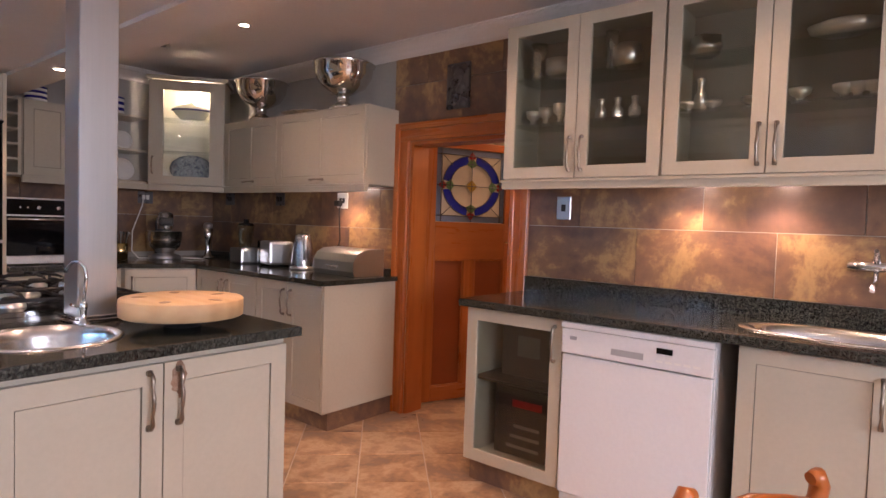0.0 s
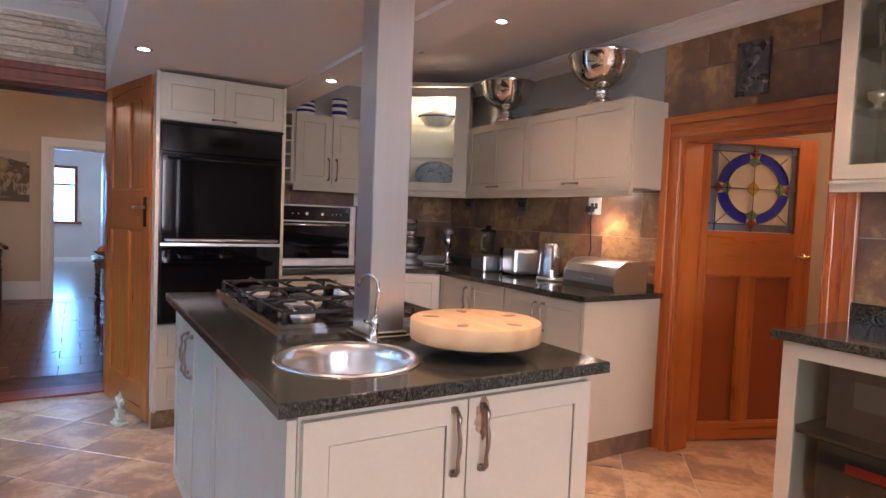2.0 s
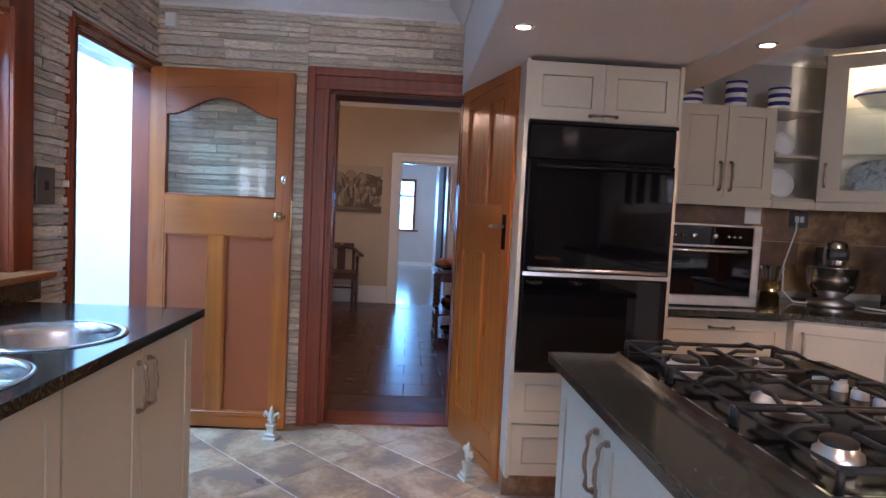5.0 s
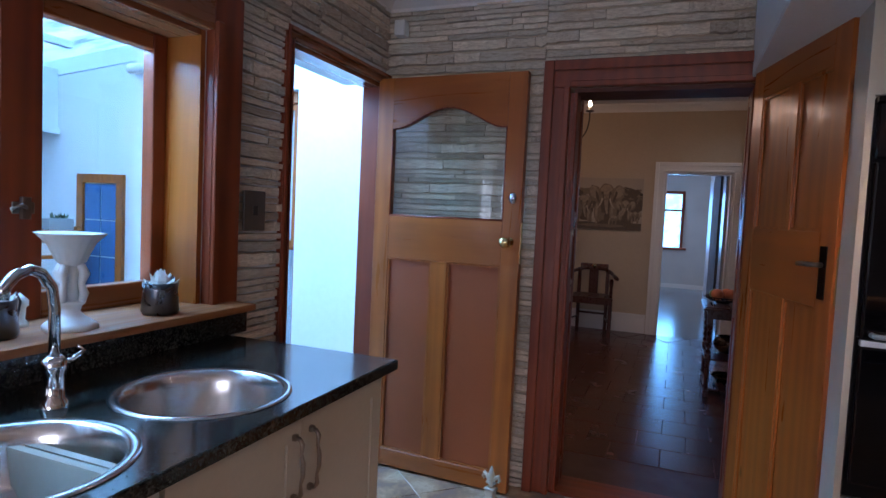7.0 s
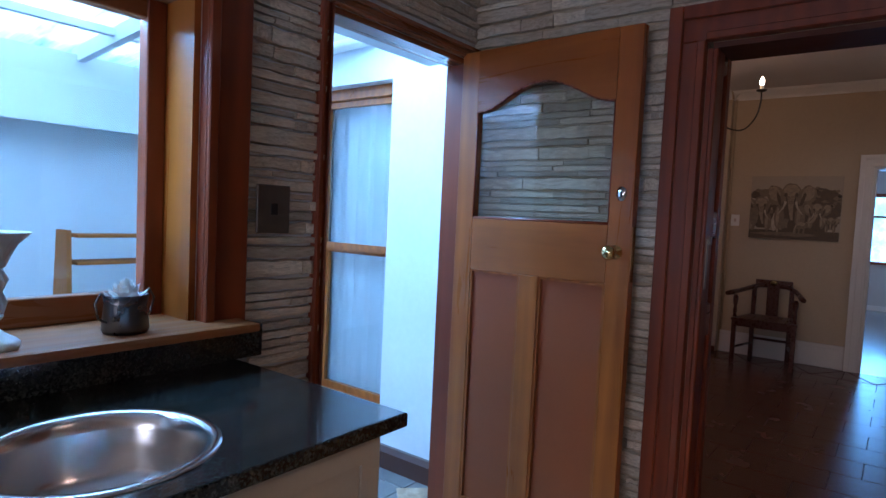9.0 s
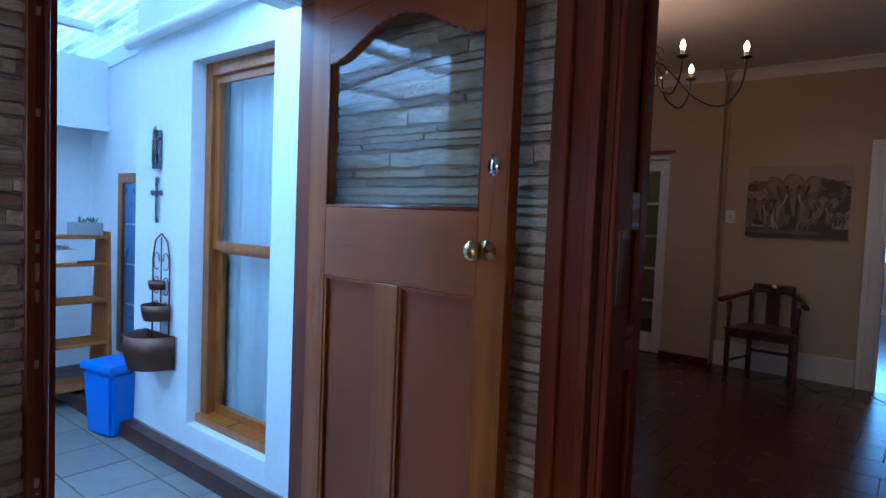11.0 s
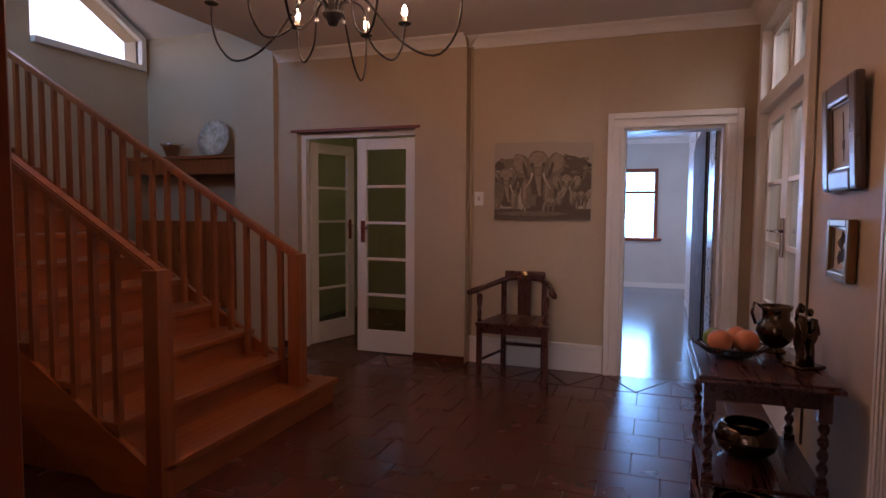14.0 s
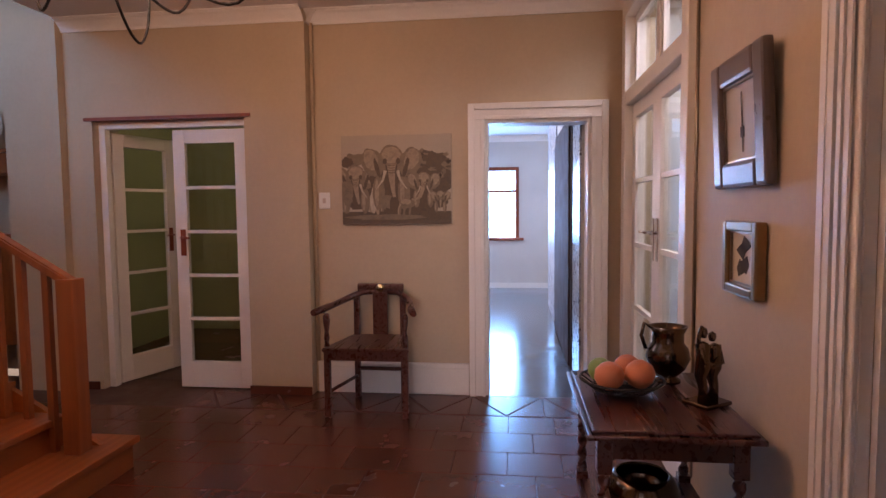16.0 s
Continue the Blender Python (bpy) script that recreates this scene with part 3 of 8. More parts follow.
def top_with_hole(outline, holes, z0, z1, name, label):
    """A granite slab whose round or squared cut-outs are real: the slab is cut with booleans kept out by bridging a ring of quads."""
    bm = bmesh.new()
    loops = []
    edges = []
    for pts in [outline] + holes:
        vs = [bm.verts.new((x, y, z1)) for x, y in pts]
        loops.append(vs)
        edges += [bm.edges.new((vs[i], vs[(i + 1) % len(vs)])) for i in range(len(vs))]
    bmesh.ops.triangle_fill(bm, edges=edges, use_beauty=True)
    faces = bm.faces[:]
    low = {v: bm.verts.new((v.co.x, v.co.y, z0)) for v in bm.verts[:]}
    for f in faces:
        bm.faces.new([low[v] for v in reversed(f.verts)])
    for vs in loops:
        for i in range(len(vs)):
            a, b = vs[i], vs[(i + 1) % len(vs)]
            bm.faces.new([a, b, low[b], low[a]])
    bmesh.ops.recalc_face_normals(bm, faces=bm.faces[:])
    rim = [e for e in bm.edges if abs(e.verts[0].co.z - z1) < 1e-5 and abs(e.verts[1].co.z - z1) < 1e-5 and abs(e.calc_face_angle(0)) > 0.5]
    bmesh.ops.bevel(bm, geom=rim, offset=0.005, segments=2, affect="EDGES", profile=0.6)
    return one(name, label, "worktop", bm, GRANITE)


def ring(cx, cy, r, n=40, sx=1.0, sy=1.0):
    return [(cx + sx * r * math.cos(2 * math.pi * i / n), cy + sy * r * math.sin(2 * math.pi * i / n)) for i in range(n)]


top_with_hole([(-3.60, 2.365), (-1.92, 2.365), (-1.92, 3.26), (-3.60, 3.26)], [ring(-2.217, 2.63, 0.165)], 0.860, 0.890, "island_worktop", "polished black speckled granite worktop on the island")


def round_sink(x, y, z, r, deep=0.15):
    s = thing("round_sink", "round stainless steel prep bowl sunk into black granite", "sink", pose(x, y, z))
    bm = bmesh.new()
    lathe(bm, [(r + 0.002, 0.001), (r + 0.001, 0.004), (r - 0.008, 0.0055), (r - 0.02, 0.003), (r - 0.026, -0.004), (r - 0.034, -0.03), (r - 0.045, -deep + 0.04), (r - 0.07, -deep + 0.01), (r - 0.11, -deep), (0.03, -deep - 0.004), (0, -deep - 0.004)], 56)
    part("bowl", bm, STEEL_BOWL, s)
    bm = bmesh.new()
    lathe(bm, [(0.0, -deep - 0.002), (0.028, -deep - 0.001), (0.034, -deep + 0.002), (0.036, -deep - 0.002)], 24)
    part("drain", bm, CHROME, s)
    return s


round_sink(-2.217, 2.63, 0.890, 0.187)

# steel pillar on the island
pil = thing("steel_pillar", "square brushed steel clad pillar standing on the granite island", "pillar", pose(-2.455, 2.825, 0.89))
part("shaft", B((-0.058, 0.058, -0.058, 0.058, 0.02, 1.11), bev=0.003), STEEL, pil)
part("base_collar", B((-0.075, 0.075, -0.075, 0.075, 0.001, 0.012), (-0.066, 0.066, -0.066, 0.066, 0.012, 0.022), bev=0.002), CHROME, pil)

# small filter tap on the island
tap = thing("filter_tap", "slim chrome swan-neck filter tap beside the island sink", "tap", pose(-2.372, 2.775, 0.891, 0, 0, 205) @ Matrix.Diagonal((0.85, 0.85, 0.85, 1)))
bm = bmesh.new()
lathe(bm, [(0.022, 0), (0.022, 0.006), (0.012, 0.012), (0.011, 0.05), (0.014, 0.055), (0.014, 0.075), (0.006, 0.085), (0, 0.086)], 20)
part("body", bm, CHROME, tap)
bm = bmesh.new()
tube(bm, [(0, 0, 0.08), (-0.006, 0, 0.13), (-0.012, 0, 0.17), (-0.006, 0, 0.205), (0.02, 0, 0.228), (0.05, 0, 0.225), (0.075, 0, 0.20), (0.08, 0, 0.185)], [0.006] * 7 + [0.007], 10)
part("spout", bm, CHROME, tap)
bm = bmesh.new()
tube(bm, [(0, 0.012, 0.065), (0, 0.03, 0.068), (0, 0.055, 0.078)], [0.004, 0.005, 0.006], 8)
part("lever", bm, CHROME, tap)

# gas hob
hob = thing("gas_hob", "five-burner gas hob with black iron grates on a steel tray", "hob", pose(-3.09, 2.82, 0.891))
part("tray", B((-0.459, 0.459, -0.249, 0.249, 0, 0.012), bev=0.004), BLACK, hob)
part("rim", B((-0.465, 0.465, -0.256, -0.25, 0, 0.016), (-0.465, 0.465, 0.25, 0.256, 0, 0.016), (-0.465, -0.46, -0.25, 0.25, 0, 0.016), (0.46, 0.465, -0.25, 0.25, 0, 0.016)), CHROME, hob)
for bx, by, r in ((-0.30, -0.12, 0.04), (-0.30, 0.13, 0.034), (0.30, -0.12, 0.034), (0.30, 0.13, 0.045), (0.0, -0.02, 0.06)):
    bm = bmesh.new()
    lathe(bm, [(r * 1.25, 0.012), (r * 1.2, 0.022), (r * 0.95, 0.026), (r * 0.95, 0.034), (0, 0.035)], 24)
    bb = part("burner", bm, STEEL, hob, at=pose(bx, by, 0))
    bm = bmesh.new()
    lathe(bm, [(r * 0.9, 0.034), (r * 0.92, 0.042), (r * 0.75, 0.046), (0, 0.046)], 24)
    part("cap", bm, IRON, bb)
for gx in (-0.305, 0.0, 0.305):
    bm = bmesh.new()
    hw = 0.145
    tube(bm, [(-hw, -0.23, 0.05), (hw, -0.23, 0.05), (hw, 0.23, 0.05), (-hw, 0.23, 0.05)], 0.0065, 6, True)
    for sx in (-1, 1):
        for yy in (-0.125, 0.125):
            tube(bm, [(sx * hw, yy, 0.05), (sx * hw * 0.75, yy, 0.066), (sx * 0.035, yy, 0.066)], 0.006, 6)
    for yy, s in ((-0.23, 1), (0.23, -1), (0, 1), (0, -1)):
        tube(bm, [(0, yy, 0.05), (0, yy + s * 0.03, 0.066), (0, yy + s * 0.085, 0.066)], 0.006, 6)
    tube(bm, [(-hw, 0, 0.05), (hw, 0, 0.05)], 0.006, 6)
    for sx in (-1, 1):
        for sy in (-1, 1):
            tube(bm, [(sx * hw, sy * 0.23, 0.052), (sx * hw, sy * 0.23, 0.012)], 0.007, 6)
    part("grate", bm, IRON, hob, at=pose(gx, 0, 0))
for i in range(5):
    bm = bmesh.new()
    lathe(bm, [(0.02, 0.012), (0.019, 0.03), (0.015, 0.034), (0, 0.034)], 18)
    box(bm, -0.004, 0.004, -0.018, 0.018, 0.034, 0.040)
    part("knob", bm, STEEL, hob, at=pose(-0.2 + 0.07 * i, 0.205, 0))

# maple chopping block on a turntable
blk = thing("chopping_block", "thick round pale maple chopping block on a black turntable", "chopping board", pose(-2.165, 2.985, 0.891))
bm = bmesh.new()
lathe(bm, [(0, 0.0), (0.055, 0.0), (0.055, 0.022), (0.14, 0.026), (0.15, 0.034), (0.0, 0.034)], 40)
part("turntable", bm, MATTE, blk)
bm = bmesh.new()
lathe(bm, [(0, 0.035), (0.177, 0.035), (0.181, 0.038), (0.182, 0.062), (0.1815, 0.087), (0.179, 0.090), (0, 0.090)], 64)
part("block", bm, MAPLE, blk)
KNOT = wood("dark_knot_plug", (0.16, 0.08, 0.04), (0.30, 0.17, 0.09), "x", 0.5)
for a in (20, 95, 165, 235, 310):
    bm = bmesh.new()
    lathe(bm, [(0, 0.0905), (0.019, 0.0905), (0.016, 0.0912), (0, 0.0913)], 16, squash=(1.3, 0.8))
    part("knot", bm, KNOT, blk, at=pose(0.125 * math.cos(radians(a)), 0.125 * math.sin(radians(a)), 0, 0, 0, a))


# ---- base units along the back and right walls ----
def unit(name, label, m, w, d, h=0.742, z=0.115, doors=2, kick=True, drawers=0, group="base cupboards"):
    """A base unit: x across its front, the front face at y = 0 and the body behind it (+y)."""
    u = thing(name, label, "cupboard", m, group)
    part("carcass", B((0.019, w - 0.019, 0.021, d - 0.02, z, z + h - 0.20)), CREAM, u)
    part("side_panel", B((0.001, 0.019, 0.021, d, z, z + h)), CREAM, u)
    part("side_panel", B((w - 0.019, w - 0.001, 0.021, d, z, z + h)), CREAM, u)
    if kick:
        part("kickboard", B((0.0, w, 0.06, d, 0, z - 0.002)), TILE_WALL, u)
    if drawers:
        dh = (h - 0.01) / drawers
        for i in range(drawers):
            dr = door_leaf(u, w - 0.012, dh - 0.008, face(0.006, 0, z + 0.006 + i * dh), (w / 2, dh - 0.05, False), "drawer")
    elif doors:
        dw = (w - 0.006) / doors
        for i in range(doors):
            hx = dw - 0.035 if (i == 0 and doors > 1) else 0.035
            door_leaf(u, dw - 0.004, h - 0.01, face(0.005 + i * dw, 0, z + 0.005), (hx, h - 0.13, True))
    return u


unit("base_cupboard", "cream two-door base cupboard with pewter pulls under black granite", face(-3.675, 4.25, 0), 0.652, 0.605)
unit("base_cupboard", "cream two-door base cupboard beside the corner", face(-4.42, 4.25, 0), 0.742, 0.605)
# end panel beside the stained-glass door
one("end_panel", "cream painted end panel of the base cupboards", "panel", B((-3.021, -3.002, 4.25, 4.83, 0.115, 0.858)), CREAM)
corner_len = math.hypot(0.20, 0.41)
cu = thing("corner_base_cupboard", "cream diagonal corner base cupboard with one door", "cupboard", pose(-4.62, 3.84, 0, 0, 0, math.degrees(math.atan2(0.41, 0.20))), "base cupboards")
bm = bmesh.new()
prism(bm, [(0.0, 0.022), (corner_len, 0.022), (corner_len + 0.20, 0.30), (corner_len * 0.5, 0.75), (-0.25, 0.30)], 0.115, 0.857)
part("carcass", bm, CREAM, cu)
door_leaf(cu, corner_len - 0.01, 0.73, face(0.005, 0, 0.12), (0.04, 0.6, True))
unit("drawer_unit", "cream three-drawer unit beside the oven tower", face(-4.64, 3.13, 0, 90), 0.70, 0.64, doors=0, drawers=3)
top_with_hole([(-5.349, 3.115), (-4.61, 3.115), (-4.61, 3.83), (-4.425, 4.225), (-2.985, 4.225), (-2.985, 4.832), (-3.053, 4.832), (-3.053, 4.869), (-5.349, 4.869)], [], 0.860, 0.890, "corner_worktop", "polished black granite worktop running round the kitchen corner")
bm = B((-5.349, -5.31, 3.115, 4.84, 0.8905, 0.93), (-5.31, -3.06, 4.845, 4.869, 0.8905, 0.93))
one("worktop_upstand", "low black granite upstand along the wall", "worktop", bm, GRANITE)

# oven tower
tw = thing("oven_tower", "tall cream housing with black double oven, top cupboard and drawers", "oven tower", pose(-4.42, 2.40, 0, 0, 0, 90))
part("side", B((0, 0.018, 0, 0.9, 0.11, 2.0)), CREAM, tw)
part("side", B((0.692, 0.71, 0, 0.9, 0.11, 2.0)), CREAM, tw)
part("carcass", B((0.018, 0.692, 0.03, 0.9, 0.11, 0.60)), CREAM, tw)
part("top_carcass", B((0.018, 0.692, 0.03, 0.9, 1.735, 1.999)), CREAM, tw)
part("kickboard", B((0, 0.71, 0.06, 0.88, 0, 0.108)), TILE_WALL, tw)
door_leaf(tw, 0.335, 0.25, face(0.02, 0.008, 1.742), None)
door_leaf(tw, 0.335, 0.25, face(0.357, 0.008, 1.742), None)
pull(tw, 0.355, 0.008, 1.765, (0, -1), 0.12, False)
door_leaf(tw, 0.67, 0.235, face(0.02, 0.008, 0.365), None, "drawer")
door_leaf(tw, 0.67, 0.235, face(0.02, 0.008, 0.12), None, "drawer")
ov = thing("double_oven", "black glass built-in double oven with a drop-down lower door", "oven", pose(-4.41, 2.421, 0.61, 0, 0, 90))
part("body", B((0, 0.668, 0.01, 0.7, 0, 1.12)), BLACK, ov)
part("control_panel", B((0.005, 0.663, -0.012, 0.012, 0.955, 1.105), bev=0.004), BLACK, ov)
part("display", B((0.24, 0.43, -0.014, -0.011, 1.0, 1.06)), BLACKG, ov)
part("upper_door", B((0.005, 0.663, -0.022, 0.01, 0.455, 0.945), bev=0.006), BLACKG, ov)
part("lower_door", B((0.005, 0.663, -0.022, 0.01, 0.045, 0.435), bev=0.006), BLACKG, ov)
part("trim", B((0.0, 0.668, -0.018, 0.012, 1.107, 1.122)), BLACK, ov)
part("trim", B((0.005, 0.663, -0.026, -0.004, 0.437, 0.453)), STEEL, ov)
bm = bmesh.new()
tube(bm, [(0.03, -0.022, 0.47), (0.03, -0.05, 0.47), (0.64, -0.05, 0.47), (0.64, -0.022, 0.47)], 0.008, 8)
part("handle", bm, STEEL, ov)
bm = bmesh.new()
tube(bm, [(0.04, -0.022, 0.92), (0.04, -0.046, 0.92), (0.63, -0.046, 0.92), (0.63, -0.022, 0.92)], 0.008, 8)
part("handle", bm, BLACK, ov)

# small oven on the worktop
SILVERP = metal("satin_silver_trim", (0.72, 0.71, 0.69), 0.42)
so = thing("compact_oven", "compact steel-framed oven with a dark glass door on the granite worktop", "oven", pose(-4.76, 3.145, 0.892, 0, 0, 90))
part("casing", B((0, 0.55, 0, 0.50, 0.02, 0.415)), STEEL, so)
part("front_frame", B((0, 0.575, -0.018, 0.0, 0.004, 0.055), (0, 0.03, -0.018, 0, 0.055, 0.422), (0.535, 0.575, -0.018, 0, 0.055, 0.422), (0.03, 0.535, -0.018, 0, 0.412, 0.422), bev=0.003), SILVERP, so)
part("fascia", B((0.031, 0.534, -0.014, 0, 0.315, 0.411), bev=0.002), BLACKG, so)
part("glass_door", B((0.031, 0.534, -0.016, 0, 0.058, 0.305), bev=0.003), BLACKG, so)
bm = bmesh.new()
tube(bm, [(0.05, -0.016, 0.285), (0.06, -0.04, 0.287), (0.275, -0.05, 0.287), (0.49, -0.04, 0.287), (0.50, -0.016, 0.285)], 0.008, 8)
part("handle", bm, CHROME, so)
for kx, kr in ((0.12, 0.006), (0.16, 0.006), (0.22, 0.013), (0.33, 0.013), (0.40, 0.006), (0.43, 0.006), (0.46, 0.006)):
    bm = bmesh.new()
    lathe(bm, [(kr, 0), (kr * 0.9, 0.012), (0, 0.013)], 12)
    part("button", bm, CHROME, so, at=pose(kx, -0.014, 0.36, 90))
for fx in (0.05, 0.5):
    for fy in (0.02, 0.44):
        part("foot", B((fx - 0.015, fx + 0.015, fy, fy + 0.03, 0, 0.02)), MATTE, so)


# ---- wall cupboards ----
def upper(name, label, m, w, d, h, z, doors=2, glass=False, valence=True, sides="pulls", horizontal=False):
    u = thing(name, label, "wall cupboard", m, "wall cupboards")
    if glass:
        part("back", B((0.0, w, d - 0.015, d, z, z + h)), CABBACK, u)
        part("side", B((0.0, 0.018, 0.021, d - 0.015, z, z + h)), CREAM, u)
        part("side", B((w - 0.018, w, 0.021, d - 0.015, z, z + h)), CREAM, u)
        part("floor", B((0.018, w - 0.018, 0.021, d - 0.015, z, z + 0.018)), CREAM, u)
        part("top", B((0.018, w - 0.018, 0.021, d - 0.015, z + h - 0.018, z + h)), CREAM, u)
        for k in (0.36, 0.66):
            part("shelf", B((0.02, w - 0.02, 0.05, d - 0.02, z + h * k, z + h * k + 0.006)), GLASS, u)
    else:
        part("carcass", B((0.0, w, 0.021, d, z, z + h)), CREAM, u)
    if valence:
        part("light_rail", B((-0.004, w + 0.004, 0.002, 0.03, z - 0.045, z - 0.002), (-0.008, w + 0.008, -0.008, 0.03, z - 0.012, z - 0.001)), CREAM, u)
    dw = (w - 0.004) / doors
    for i in range(doors):
        if horizontal:
            hd = (dw / 2, 0.03, False)
        else:
            hd = (dw - 0.03 if i % 2 == 0 else 0.03, 0.11, True)
        door_leaf(u, dw - 0.004, h - 0.008, face(0.004 + i * dw, 0, z + 0.004), hd, "door", glass or None, horizontal)
    return u


u = upper("wall_cupboard", "cream flap-fronted wall cupboard under silver bowls", face(-3.945, 4.57, 0), 0.90, 0.30, 0.49, 1.465, 1, horizontal=True)
u2 = upper("wall_cupboard", "cream flap-fronted wall cupboard next to the lit corner cabinet", face(-4.62, 4.57, 0), 0.67, 0.30, 0.49, 1.465, 1, horizontal=True)
upper("wall_cupboard", "cream two-door wall cupboard with striped canisters on top", face(-4.97, 3.345, 0, 90), 0.55, 0.32, 0.50, 1.465, 2)
for k, x0 in enumerate((-2.02, -1.235, -0.45)):
    upper("glazed_wall_cupboard", "cream glass-fronted wall cupboard holding silverware" if k < 2 else "cream glass-fronted wall cupboard at the end of the run", face(x0, 4.55, 0), 0.78, 0.318, 0.75, 1.465, 2, True)
# bottle rack column and open shelves
rk = thing("bottle_rack", "narrow cream column of small square cubbyholes", "shelf", face(-4.97, 3.125, 0, 90))
part("frame", B((0, 0.02, 0, 0.32, 1.465, 1.965), (0.19, 0.21, 0, 0.32, 1.465, 1.965), (0.02, 0.19, 0.30, 0.32, 1.465, 1.965)), CREAM, rk)
for i in range(6):
    part("shelf", B((0.02, 0.19, 0.0, 0.30, 1.465 + i * 0.097, 1.478 + i * 0.097)), CREAM, rk)
os_ = thing("open_shelf_unit", "cream open end shelves holding small plates", "shelf", face(-4.97, 3.90, 0, 90))
part("back", B((0.0, 0.24, 0.30, 0.32, 1.465, 1.965)), GREYWALL, os_)
for z in (1.465, 1.70, 1.95):
    part("shelf", B((0.0, 0.24, 0.0, 0.30, z, z + 0.015)), CREAM, os_)
part("light_rail", B((0.006, 0.25, 0.002, 0.03, 1.42, 1.463)), CREAM, os_)
# lit diagonal corner cabinet
cc = thing("corner_cabinet", "tall cream corner cabinet, lit inside, with a glazed door", "corner cabinet", pose(-4.97, 4.15, 0, 0, 0, 50))
dl = 0.545
part("side", B((-0.0, 0.02, 0.0, 0.25, 1.465, 2.26)), CREAM, cc)
part("side", B((dl - 0.02, dl, 0.0, 0.25, 1.465, 2.26)), CREAM, cc)
part("back", B((0.02, dl - 0.02, 0.27, 0.29, 1.465, 2.26)), WHITE, cc)
part("top", B((-0.02, dl + 0.02, -0.01, 0.27, 2.26, 2.29)), CREAM, cc)
part("bottom", B((0.02, dl - 0.02, 0.0, 0.27, 1.465, 1.483)), CREAM, cc)
part("light_rail", B((0, dl, 0.002, 0.03, 1.42, 1.463)), CREAM, cc)
for z in (1.72, 1.97):
    part("shelf", B((0.022, dl - 0.022, 0.03, 0.265, z, z + 0.006)), GLASS, cc)
cd = thing("door", "", "", face(0.005, -0.02, 1.47))
cd.parent = cc
part("frame", B((0, 0.10, 0, 0.02, 0, 0.78), (dl - 0.11, dl - 0.01, 0, 0.02, 0, 0.78), (0.10, dl - 0.11, 0, 0.02, 0, 0.06), (0.10, dl - 0.11, 0, 0.02, 0.71, 0.78)), CREAM, cd)
part("pane", B((0.10, dl - 0.11, 0.008, 0.012, 0.06, 0.71)), GLASS, cd)
pull(cd, 0.03, 0, 0.14, (0, -1), 0.12, True)

# ---- right-hand run: glazed cupboard, dishwasher, sink ----
top_with_hole([(-2.07, 4.29), (2.0, 4.29), (2.0, 4.869), (-2.07, 4.869)], [ring(-0.55, 4.56, 0.20, 40, 1.7, 0.85)], 0.853, 0.887, "sink_worktop", "long polished black granite worktop over the dishwasher")
one("sink_upstand", "black granite upstand behind the long worktop", "worktop", B((-2.07, 2.0, 4.838, 4.869, 0.888, 0.97)), GRANITE)
gc = thing("glazed_base_cupboard", "cream base cupboard with a glass door showing boxes inside", "cupboard", face(-2.04, 4.325, 0), "base cupboards")
part("side", B((0, 0.018, 0.021, 0.53, 0.115, 0.85), (0.487, 0.505, 0.021, 0.53, 0.115, 0.85)), CREAM, gc)
# Dimness inside the cupboard put into colour: back and shelf are black.
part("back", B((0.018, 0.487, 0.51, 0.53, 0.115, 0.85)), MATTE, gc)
part("floor", B((0.018, 0.487, 0.021, 0.51, 0.115, 0.133)), CREAM, gc)
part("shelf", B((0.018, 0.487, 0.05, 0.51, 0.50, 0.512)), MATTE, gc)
part("kickboard", B((0, 0.505, 0.06, 0.5, 0, 0.112)), TILE_WALL, gc)
door_leaf(gc, 0.50, 0.725, face(0.002, 0, 0.12), (0.465, 0.62, True), "door", True)
dwm = thing("dishwasher", "white freestanding dishwasher with a control strip, slotted under granite", "dishwasher", face(-1.53, 4.31, 0))
part("casing", B((0, 0.605, 0.03, 0.55, 0.03, 0.842)), APPL, dwm)
part("door", B((0.003, 0.602, 0.0, 0.03, 0.12, 0.71), bev=0.006), APPL, dwm)
part("control_panel", B((0.0, 0.605, -0.006, 0.03, 0.716, 0.82), bev=0.006), APPL, dwm)
part("top_lid", B((-0.002, 0.607, -0.01, 0.55, 0.822, 0.848), bev=0.004), APPL, dwm)
part("handle_recess", B((0.22, 0.35, -0.0075, -0.0055, 0.74, 0.765)), paint("grey_recess", (0.35, 0.35, 0.35), 0.5), dwm)
part("display", B((0.40, 0.46, -0.0085, -0.0055, 0.775, 0.797)), BLACKG, dwm)
part("badge", B((0.04, 0.07, -0.0075, -0.0055, 0.775, 0.79)), paint("grey_badge", (0.3, 0.3, 0.32), 0.4), dwm)
for i in range(5):
    part("button", B((0.40 + i * 0.034, 0.424 + i * 0.034, -0.009, -0.0055, 0.742, 0.750)), PLASTIC, dwm)
part("plinth", B((0.01, 0.595, 0.04, 0.06, 0.0, 0.118)), MATTE, dwm)
unit("sink_cupboard", "cream two-door cupboard under the steel sink", face(-0.855, 4.325, 0), 0.90, 0.5, 0.735)
unit("base_cupboard", "cream two-door cupboard at the end of the long worktop", face(0.05, 4.325, 0), 0.95, 0.5, 0.735)
sk = thing("oval_sink", "oval stainless steel sink bowl with a wide rim", "sink", pose(-0.55, 4.56, 0.887))
bm = bmesh.new()
lathe(bm, [(0.222, 0.001), (0.22, 0.005), (0.205, 0.006), (0.19, 0.0), (0.18, -0.03), (0.165, -0.12), (0.12, -0.145), (0, -0.148)], 56, squash=(1.62, 0.84))
part("bowl", bm, STEEL_BOWL, sk)
